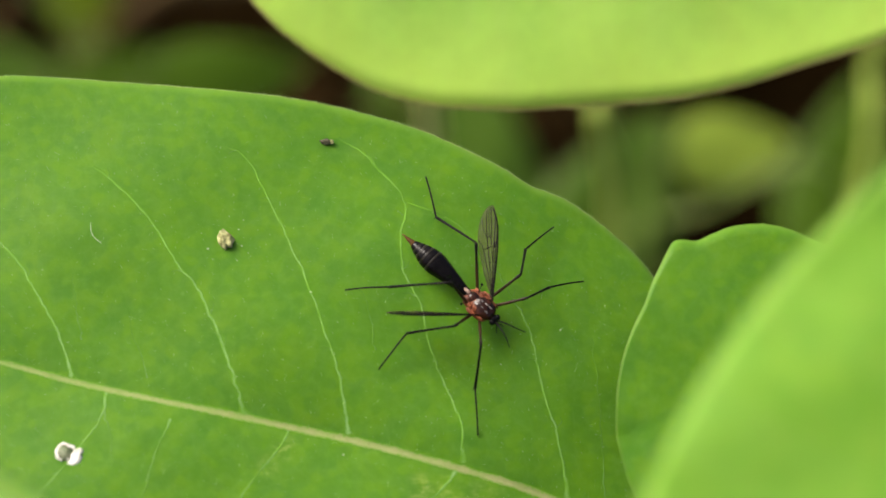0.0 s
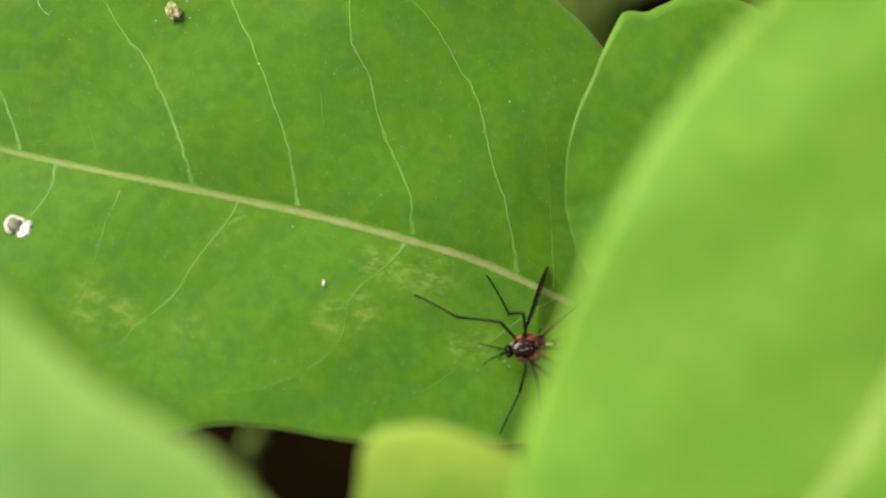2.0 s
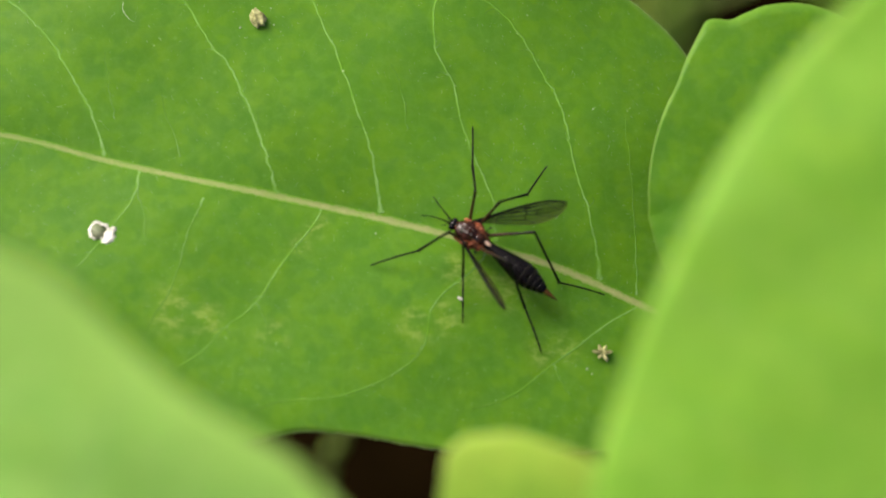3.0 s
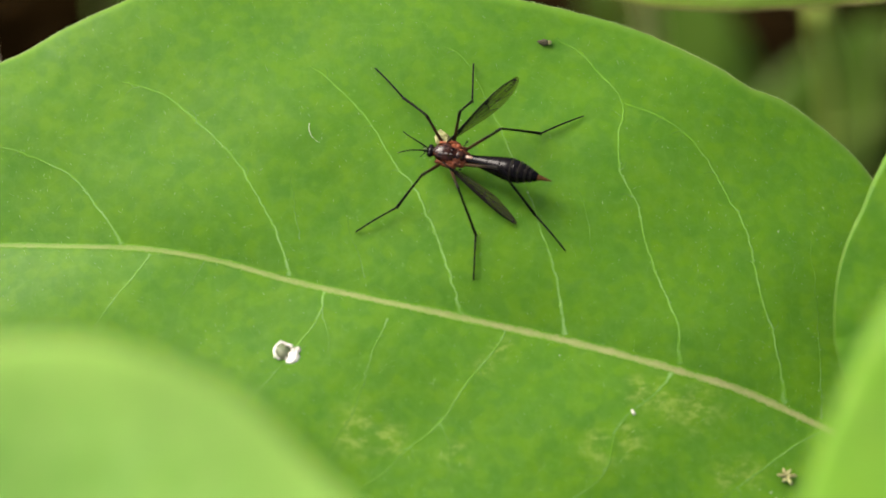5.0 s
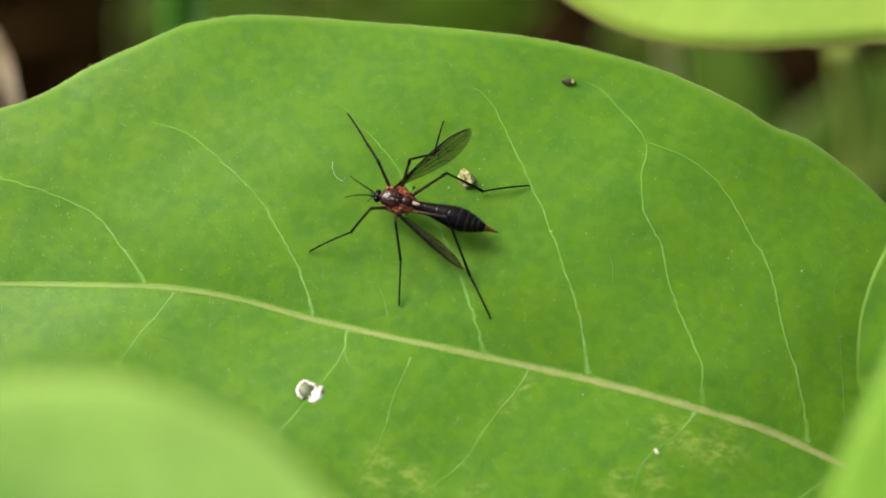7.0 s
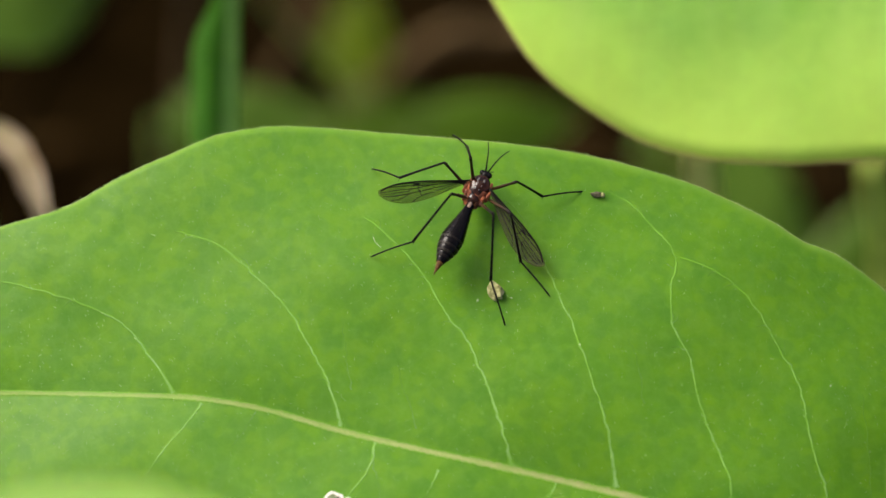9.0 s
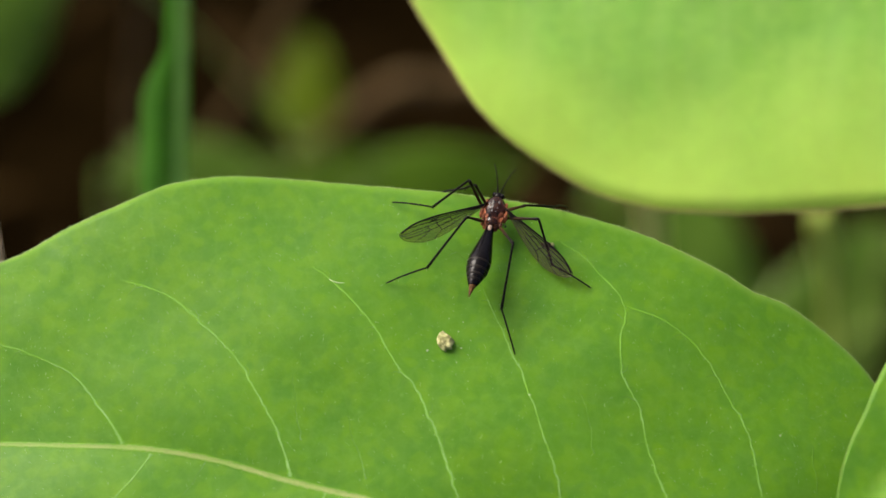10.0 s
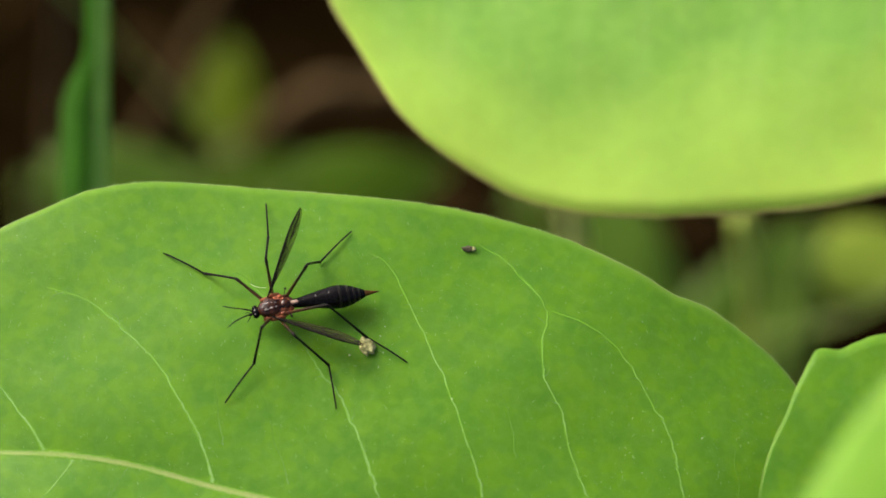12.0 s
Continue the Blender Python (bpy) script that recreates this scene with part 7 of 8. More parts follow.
    move_leg("right_front", (
        (0, 3.37, -3.56, 1.54, 5.89, -6.52, -1.45, 9.7, -9.9, -1.79), (0.2, 3.46, -2.46, 2.41, 5.56, -4.76, -1.37, 9.52, -7.96, -1.71),
        (0.3, 3.39, -1.82, 2.76, 5.19, -3.84, -1.32, 9.32, -6.82, -1.64), (0.4, 3.1, -1.38, 3.08, 3.5, -3.4, -1.36, 7.88, -6.02, -1.52),
        (0.5, 2.9, -1.33, 3.22, 1.69, -3.14, -1.17, 6.15, -5.6, -1.38), (0.6, 2.51, -1.52, 3.38, 1.1, -3.19, -1, 5.41, -5.9, -1.25),
        (0.7, 2.25, -1.66, 3.47, 0.85, -3.36, -0.91, 5.07, -6.2, -1.14), (0.8, 2.58, -1.36, 3.38, 1.52, -3.59, -0.85, 6.05, -5.93, -1.05),
        (1, 3.52, -0.73, 2.82, 4.4, -4.06, -0.66, 9.37, -5.15, -0.95), (1.2, 3.42, -1.27, 2.87, 5.69, -3.91, -0.58, 10.54, -5.42, -0.99),
        (1.4, 3.27, -2.37, 2.63, 6.73, -3.75, -0.55, 11.29, -5.99, -1.07), (1.5, 3.3, -2.59, 2.48, 6.99, -3.76, -0.52, 11.4, -6.26, -1.08),
        (1.6, 3.31, -2.61, 2.46, 7.09, -3.86, -0.4, 11.36, -6.58, -1.07), (1.8, 3.24, -2.62, 2.52, 7.18, -4.23, 0.09, 11.08, -7.32, -1.01),
        (2, 3.09, -2.6, 2.65, 7.09, -4.37, 0.44, 10.67, -7.71, -0.98), (2.2, 2.35, -2.4, 3.18, 5.87, -3.43, -0.08, 10.1, -6.07, -1.14),
        (2.4, 2.06, -2.26, 3.35, 4.37, -2.15, -0.96, 9.26, -3.52, -1.42), (2.5, 1.92, -2.11, 3.45, 3.82, -1.84, -1.06, 8.75, -3.04, -1.51),
        (2.6, 1.24, -0.68, 3.82, 3.5, -1.81, -0.38, 7.81, -4.29, -1.53), (2.7, 1.63, 0.25, 3.63, 4.14, -2.68, 0.61, 6.95, -6.34, -1.56),
        (2.8, 2.2, -1.22, 3.56, 4.19, -4.24, 0.26, 6.61, -8.25, -1.76), (3, 1.97, -3.64, 2.51, 3.9, -6.75, -0.75, 6.27, -10.98, -2.34),
        (3.2, 2.17, -2.68, 3.12, 4.79, -5.13, -0.21, 7.84, -8.48, -2.54), (3.3, 1.68, -2.63, 3.3, 3.81, -5.27, -0.23, 6.83, -8.63, -2.59),
        (3.4, 1.11, -2.47, 3.48, 2.46, -5.38, -0.23, 5.43, -8.78, -2.59), (3.5, 1.25, -1.94, 3.65, 3.94, -5.09, 1.02, 7.26, -8.36, -1.04),
        (3.6, 2.34, -2.55, 3.12, 5.32, -5.01, 0.11, 8.85, -8.08, -1.92), (3.7, 1.36, -2.11, 3.58, 3.2, -5.01, 0.09, 6.63, -8.2, -1.92),
        (3.8, 1.01, -1.7, 3.74, 0.87, -4.87, 0, 4.25, -8.17, -1.92), (3.9, 1.12, -1.32, 3.79, 3.35, -4.68, 1.01, 7.06, -7.8, -0.58),
        (4, 2.92, -2.6, 2.76, 5.9, -4.84, -0.42, 9.85, -7.67, -1.95), (4.1, 1.86, -2.05, 3.49, 3.54, -4.53, -0.39, 7.39, -7.5, -1.95),
        (4.2, 1.62, -1.61, 3.67, 1.18, -4.07, -0.55, 5.01, -7.14, -1.95), (4.3, 1.67, -1.36, 3.7, 3.8, -4.19, 0.31, 7.85, -7.07, -0.84),
        (4.4, 3.53, -2.58, 2.28, 6.6, -4.63, -0.93, 10.86, -7.27, -1.91), (4.5, 2.71, -2.19, 3.09, 4.84, -4.21, -0.83, 9.03, -6.92, -1.91),
        (4.6, 2.18, -1.72, 3.48, 3.35, -3.75, -0.83, 7.49, -6.53, -1.91), (4.7, 2.38, -1.69, 3.41, 5.2, -3.97, 0.11, 9.51, -6.6, -0.64),
        (4.8, 4.08, -2.54, 1.63, 7.48, -4.38, -1.38, 11.87, -6.86, -2.17), (5, 3.41, -3.13, 1.97, 6.49, -5.51, -1, 10.34, -8.59, -2.33),
        (5.2, 3.64, -3.83, 0.56, 6.4, -6.73, -2.26, 10.24, -10.07, -2.61), (5.4, 3.07, -2.53, 2.7, 4.22, -5.78, -0.77, 6.43, -10.04, -2.52),
        (5.5, 2.84, -2.16, 3.02, 3.7, -5.54, -0.42, 5.12, -10, -2.45), (5.6, 2.63, -1.72, 3.29, 4.3, -4.51, -0.38, 6.48, -8.69, -2.33),
        (5.8, 2.89, -1.91, 3.08, 6.26, -2.82, -0.36, 10.56, -4.94, -2.1), (6, 2.87, -2.45, 2.88, 6.38, -3.1, -0.48, 10.81, -4.82, -2.34),
        (6.2, 2.78, -3, 2.61, 5.81, -4.44, -0.96, 10, -6.8, -2.66), (6.4, 3.14, -3.58, 1.77, 5.26, -6.3, -1.71, 8.69, -9.88, -2.94),
        (6.5, 3.2, -3.71, 1.53, 5.13, -6.69, -1.85, 8.37, -10.46, -2.99), (6.6, 3.17, -3.64, 1.66, 5.03, -6.59, -1.77, 8.28, -10.34, -2.97),
        (6.8, 3.02, -3.29, 2.2, 4.88, -6.12, -1.34, 8.17, -9.7, -2.91), (7, 2.9, -2.99, 2.53, 4.89, -5.76, -0.99, 8.07, -9.28, -2.86),
        (7.2, 2.99, -2.94, 2.5, 5.37, -5.59, -0.86, 7.95, -9.5, -2.87), (7.3, 3.08, -2.56, 2.67, 5.75, -4.81, -0.77, 8.39, -8.64, -2.85),
        (7.4, 3.15, -2.09, 2.85, 6.11, -3.74, -0.68, 8.89, -7.42, -2.85), (7.5, 2.61, -2.04, 3.2, 5.71, -4.43, 0.25, 8.47, -8.19, -1.81),
        (7.6, 3.07, -2.71, 2.59, 5.62, -5.16, -0.8, 8.35, -8.84, -3.05), (7.7, 3.04, -1.96, 2.97, 5.89, -3.58, -0.66, 8.87, -6.96, -3.05),
        (7.8, 2.82, -1.28, 3.27, 5.86, -1.93, -0.52, 9.08, -4.96, -3.05), (7.9, 2.11, -1.4, 3.57, 5.38, -3.39, 0.5, 8.63, -6.51, -1.88),
        (8, 3.08, -2.65, 2.63, 5.54, -5.12, -0.82, 8.75, -8.18, -3.34), (8.1, 2.86, -1.87, 3.11, 5.4, -3.65, -0.68, 8.82, -6.34, -3.34),
        (8.2, 2.44, -1.23, 3.46, 5, -2.35, -0.57, 8.59, -4.68, -3.34), (8.3, 2.09, -1.36, 3.58, 4.95, -3.66, 0.33, 8.63, -6.04, -2.28),
        (8.4, 3.09, -2.67, 2.61, 5.49, -5.19, -0.85, 9.15, -7.52, -3.53), (8.5, 2.93, -2.2, 2.96, 5.26, -4.35, -0.78, 9.01, -6.43, -3.53),
        (8.6, 2.73, -1.82, 3.21, 4.99, -3.71, -0.71, 8.8, -5.59, -3.53), (8.7, 2.37, -1.67, 3.41, 5.16, -4.23, 0.31, 9.09, -6.15, -2.32),
        (8.8, 2.9, -2.28, 2.94, 5.64, -4.91, -0.15, 9.55, -6.86, -2.78), (9, 2, -3.77, 2.37, 3.03, -6.35, -1.67, 6.11, -10.09, -3.27),
        (9.2, 1.84, -3.19, 2.93, 2.64, -5.87, -1.09, 6.02, -7.89, -4.34), (9.3, 1.81, -3.15, 2.97, 2.66, -5.81, -1.06, 5.96, -7.12, -4.71),
        (9.4, 1.69, -3.27, 2.92, 2.4, -5.97, -1.11, 5.66, -7.21, -4.83), (9.5, 1.51, -3.34, 2.92, 2.14, -6.1, -1.08, 5.3, -7.31, -4.9),
        (9.6, 1.33, -3.32, 2.97, 2.16, -6.08, -0.99, 5.14, -7.3, -4.94), (9.8, 0.94, -3.29, 3.03, 2.4, -6.05, -0.74, 4.93, -7.28, -5),
        (10, 0.62, -3.31, 3.03, 2.56, -6, -0.59, 4.63, -7.24, -5.08), (10.2, 0.25, -2.91, 3.26, 1.86, -5.53, -0.56, 3.49, -6.06, -5.36),
        (10.4, 0.05, -2.59, 3.39, 0.86, -4.91, -0.84, 2.11, -4.29, -5.75), (10.5, 0.02, -2.62, 3.37, 0.68, -4.75, -0.99, 1.85, -3.95, -5.89),
        (10.6, 0.08, -2.73, 3.33, 0.71, -4.75, -1.09, 1.88, -3.99, -5.99), (10.8, 0.35, -2.98, 3.23, 0.83, -4.87, -1.27, 2.06, -4.24, -6.18),
        (11, 0.52, -3.09, 3.17, 1.05, -4.96, -1.32, 2.28, -4.6, -6.26), (11.2, -0.21, -1.99, 3.57, 2.67, -3.9, 0.1, 2.54, -5.16, -4.84),
        (11.3, 1.37, -1.83, 3.66, 2.52, -2.81, -1, 5.12, -2.54, -5.37), (11.4, 1.52, -1.71, 3.67, 3.48, -3.43, -0.48, 6.75, -4.22, -4.32),
        (11.5, 1.95, -1.98, 3.49, 4.73, -4.24, 0.14, 7.89, -6.42, -3.22), (11.6, 2.53, -2.39, 3.1, 5.3, -4.74, -0.2, 8.61, -7.26, -3.15),
        (11.8, 3.21, -3.26, 2.05, 5.89, -5.45, -1.41, 9.61, -8.52, -3.09), (12, 3.41, -4.12, 0.24, 6.46, -6.6, -2.7, 10.16, -10.07, -3.17),
    ))
    move_leg("right_middle", (
        (0, 0.12, -4.48, 2.64, -3.25, -7.82, -0.35, -2.61, -12.5, -1.2), (0.2, -0.24, -4.73, 2.33, -3.51, -8.33, -0.46, -4.35, -13.02, -0.98),
        (0.3, -0.42, -4.85, 2.15, -3.61, -8.61, -0.5, -4.96, -13.21, -0.85), (0.4, -0.27, -4.64, 2.44, -3.33, -8.34, -0.45, -4.54, -12.97, -0.77),
        (0.5, -0.1, -4.32, 2.81, -3.01, -7.93, -0.34, -4.11, -12.59, -0.68), (0.6, -0.15, -4.16, 2.96, -3.03, -7.82, -0.16, -4.77, -12.28, -0.5),
        (0.7, -0.25, -4.11, 3, -3.1, -7.85, -0.04, -5.44, -12.03, -0.38), (0.8, 0.14, -4.01, 3.09, -2.51, -7.71, -0.17, -4.85, -11.89, -0.5),
        (1, 1.43, -3.51, 3.21, -0.11, -7.22, -0.69, -2.01, -11.62, -1.01), (1.2, 1.32, -2.99, 3.55, 1.77, -6.13, -1.06, 1.86, -10.92, -1.33),
        (1.4, 1.36, -3.33, 3.35, 3.19, -5.9, -1.28, 5.57, -10.05, -1.61), (1.5, 1.44, -3.42, 3.26, 3.53, -5.77, -1.37, 6.21, -9.74, -1.71),
        (1.6, 1.39, -3.35, 3.33, 3.36, -5.48, -1.45, 5.95, -9.51, -1.78), (1.8, 1.05, -3.08, 3.59, 2.21, -4.81, -1.61, 4.35, -9.1, -1.88),
        (2, 0.75, -2.91, 3.73, 0.92, -4.36, -1.68, 2.36, -8.93, -2.01), (2.2, 0.65, -2.83, 3.79, 0.13, -4.2, -1.62, -0.07, -8.93, -2.37),
        (2.4, 0.57, -2.88, 3.77, -0.63, -4.69, -1.39, -2.34, -8.95, -2.79), (2.5, 0.49, -2.87, 3.79, -1.02, -4.78, -1.25, -2.73, -8.97, -2.86),
        (2.6, -0.04, -2.64, 3.91, -1.52, -4.98, -0.95, -2.66, -9.24, -2.85), (2.7, -0.67, -2.59, 3.88, -1.98, -5.49, -0.73, -2.58, -9.76, -2.83),
        (2.8, -0.83, -3.01, 3.67, -2.26, -6.16, -0.73, -2.59, -10.48, -2.79), (3, -0.88, -3.77, 3.19, -2.6, -7.31, -0.79, -2.59, -11.7, -2.73),
        (3.2, -0.31, -3.28, 3.59, -1.98, -6.76, -0.46, -0.92, -10.67, -3.04), (3.3, 0.07, -2.55, 3.94, -1.72, -6.67, 0.6, -0.53, -10.66, -1.79),
        (3.4, -0.22, -3.2, 3.64, -1.68, -6.72, -0.46, -0.54, -10.67, -2.94), (3.5, -0.96, -3.32, 3.47, -3.21, -6.57, -0.49, -2.34, -10.6, -2.94),
        (3.6, -1.89, -3.36, 3.11, -4.97, -6.3, -0.52, -4.42, -10.41, -2.94), (3.7, -0.43, -2.49, 3.95, -2.95, -6.25, 0.66, -2.01, -10.46, -1.46),
        (3.8, -0, -2.72, 3.88, -1, -6.51, -0.12, 0.21, -10.68, -2.18), (3.9, -0.82, -2.78, 3.78, -3.17, -6.01, -0.14, -2.37, -10.28, -2.18),
        (4, -1.87, -2.81, 3.43, -5.33, -5.33, -0.18, -4.96, -9.68, -2.18), (4.1, -0.18, -1.84, 4.15, -2.9, -5.6, 1.01, -2.01, -10.04, -0.58),
        (4.2, 0.07, -2.61, 3.92, -0.21, -6.31, -0.27, 0.95, -10.68, -1.87), (4.3, -0.51, -2.42, 3.96, -2.26, -5.53, -0.35, -1.41, -10, -1.87),
        (4.4, -1.18, -2.39, 3.85, -4.05, -4.68, -0.37, -3.56, -9.22, -1.87), (4.5, -0.05, -1.82, 4.15, -0.78, -5.62, 0.11, 0.3, -10.18, -0.91),
        (4.6, 1.21, -3.62, 3.21, 2.92, -7.09, -0.83, 4.37, -11.5, -2.07), (4.7, 0.67, -3.31, 3.53, 1.76, -6.58, -0.88, 3.03, -11.05, -2.07),
        (4.8, 0.36, -3.27, 3.6, 0.93, -6.19, -1.15, 2.08, -10.69, -2.35), (5, -0.06, -3.85, 3.22, -0.73, -6.98, -1.37, 0.19, -11.55, -2.51),
        (5.2, 0.2, -4.05, 3.06, -0.09, -8.18, -0.71, 0.33, -12.54, -2.67), (5.4, -0.26, -4.92, 2.07, -1.47, -8.67, -1.9, -2.27, -13.28, -3.01),
        (5.5, -0.45, -5.17, 1.62, -1.97, -8.84, -2.33, -3.17, -13.42, -3.1), (5.6, -0.17, -4.48, 2.64, -1.25, -7.76, -1.77, -1.72, -12.36, -3.06),
        (5.8, 0.46, -2.23, 4.03, 0.71, -5.58, -0.45, 2.45, -9.33, -2.88), (6, -0.07, -3.2, 3.65, -0.51, -5.97, -1.2, 0.88, -10.3, -2.76),
        (6.2, -0.26, -3.24, 3.62, -1.95, -6.13, -0.87, -1.18, -10.47, -2.78), (6.4, -0.44, -3.43, 3.49, -3.11, -6.42, -0.43, -3, -10.58, -2.81),
        (6.5, -0.49, -3.51, 3.43, -3.31, -6.51, -0.37, -3.31, -10.64, -2.82), (6.6, -0.49, -3.55, 3.41, -3.26, -6.53, -0.44, -3.25, -10.7, -2.82),
        (6.8, -0.46, -3.6, 3.38, -2.9, -6.49, -0.75, -2.85, -10.83, -2.81), (7, -0.43, -3.67, 3.33, -2.31, -6.45, -1.15, -2.18, -10.96, -2.8),
        (7.2, 0.45, -3.79, 3.25, -0.13, -6.45, -1.65, 0.16, -11.11, -2.75), (7.3, 0.45, -3.12, 3.67, -0.5, -6.48, -0.72, -0.22, -11.2, -1.55),
        (7.4, 0.26, -3.82, 3.23, -0.65, -6.55, -1.57, -0.37, -11.19, -2.75), (7.5, 0.57, -3.36, 3.52, -0.06, -5.87, -1.45, 0.44, -10.46, -2.75),
        (7.6, 0.79, -2.8, 3.78, 0.45, -5.01, -1.35, 1.21, -9.54, -2.75), (7.7, 0.67, -2.35, 3.96, -0.99, -5.72, -0.19, -0.25, -10.25, -1.59),
        (7.8, -0.12, -3.82, 3.25, -1.97, -6.99, -0.98, -1.43, -11.36, -2.9), (7.9, 0.27, -3.29, 3.59, -1.47, -6.44, -0.7, -0.68, -10.63, -2.9),
        (8, 0.57, -2.74, 3.84, -1.15, -5.91, -0.44, -0.11, -9.9, -2.9), (8.1, 0.47, -2.72, 3.85, -2.31, -6.51, 0.81, -1.39, -10.46, -1.76),
        (8.2, -0.63, -4.02, 3.04, -3.32, -7.76, -0.15, -2.49, -11.52, -3), (8.3, -0.42, -3.93, 3.14, -3, -7.82, 0.04, -2.04, -11.4, -3),
        (8.4, -0.26, -3.88, 3.19, -2.71, -7.93, 0.2, -1.66, -11.35, -3), (8.5, -0.53, -3.69, 3.31, -3.97, -7.74, 1.54, -3.02, -11.11, -1.75),
        (8.6, -1.52, -4.15, 2.64, -5.05, -7.96, 0.53, -4.46, -11.21, -2.95), (8.7, -1.41, -4.28, 2.56, -4.76, -8.3, 0.56, -4.24, -11.53, -2.95),
        (8.8, -1.16, -4.25, 2.69, -4.52, -8.48, 1.22, -4.08, -11.77, -2.24), (9, -1.47, -4.62, 2.11, -4.85, -7.35, -1.42, -6.85, -11.65, -2.09),
        (9.2, -1.94, -3.9, 2.66, -5.37, -6.63, -0.82, -7.22, -10.93, -1.87), (9.3, -2.11, -3.59, 2.82, -5.58, -6.37, -0.58, -7.39, -10.64, -1.82),
        (9.4, -2.29, -3.75, 2.57, -5.8, -6.27, -1, -7.85, -10.53, -1.82), (9.5, -2.39, -4.02, 2.23, -5.93, -6.26, -1.48, -8.18, -10.49, -1.83),
        (9.6, -2.13, -4.24, 2.18, -5.69, -6.38, -1.58, -7.89, -10.64, -1.86), (9.8, -0.96, -4.79, 2.1, -4.41, -7, -1.72, -6.31, -11.4, -2),
        (10, -0.19, -4.97, 1.99, -3.55, -7.33, -1.81, -4.99, -11.9, -2.15), (10.2, -0.51, -4.92, 2.04, -3.92, -6.9, -1.93, -4.5, -11.65, -2.28),
        (10.4, -1.11, -4.8, 2.03, -4.55, -6.49, -2.05, -4.18, -11.27, -2.4), (10.5, -1.29, -4.74, 2.04, -4.69, -6.44, -2.07, -4.14, -11.19, -2.42),
        (10.6, -1.38, -4.7, 2.05, -4.72, -6.48, -2.08, -4.19, -11.23, -2.42), (10.8, -1.53, -4.66, 2.03, -4.76, -6.67, -2.08, -4.54, -11.45, -2.42),
        (11, -1.7, -4.59, 2.03, -4.78, -6.82, -2.09, -5.1, -11.6, -2.42), (11.2, -2.06, -3.55, 2.89, -1.94, -6.18, -2.05, -6.68, -6.89, -2.32),
        (11.3, -2.79, -2.24, 3.13, -6.19, -5.72, 0.36, -6.9, -9.47, -2.55), (11.4, -1.62, -2.63, 3.62, -4.41, -5.87, -0, -5.35, -9.76, -2.65),
        (11.5, -0.2, -2.87, 3.81, -2.26, -5.89, -0.44, -3.44, -9.94, -2.74), (11.6, -0.13, -2.97, 3.76, -1.59, -5.92, -0.77, -2.83, -10.08, -2.82),
        (11.8, -0.11, -3.4, 3.53, -0.94, -6.08, -1.31, -2.12, -10.41, -3.02), (12, -0.07, -4.86, 2.17, -1.13, -8.75, -1.71, -1.86, -13.2, -3.36),
    ))
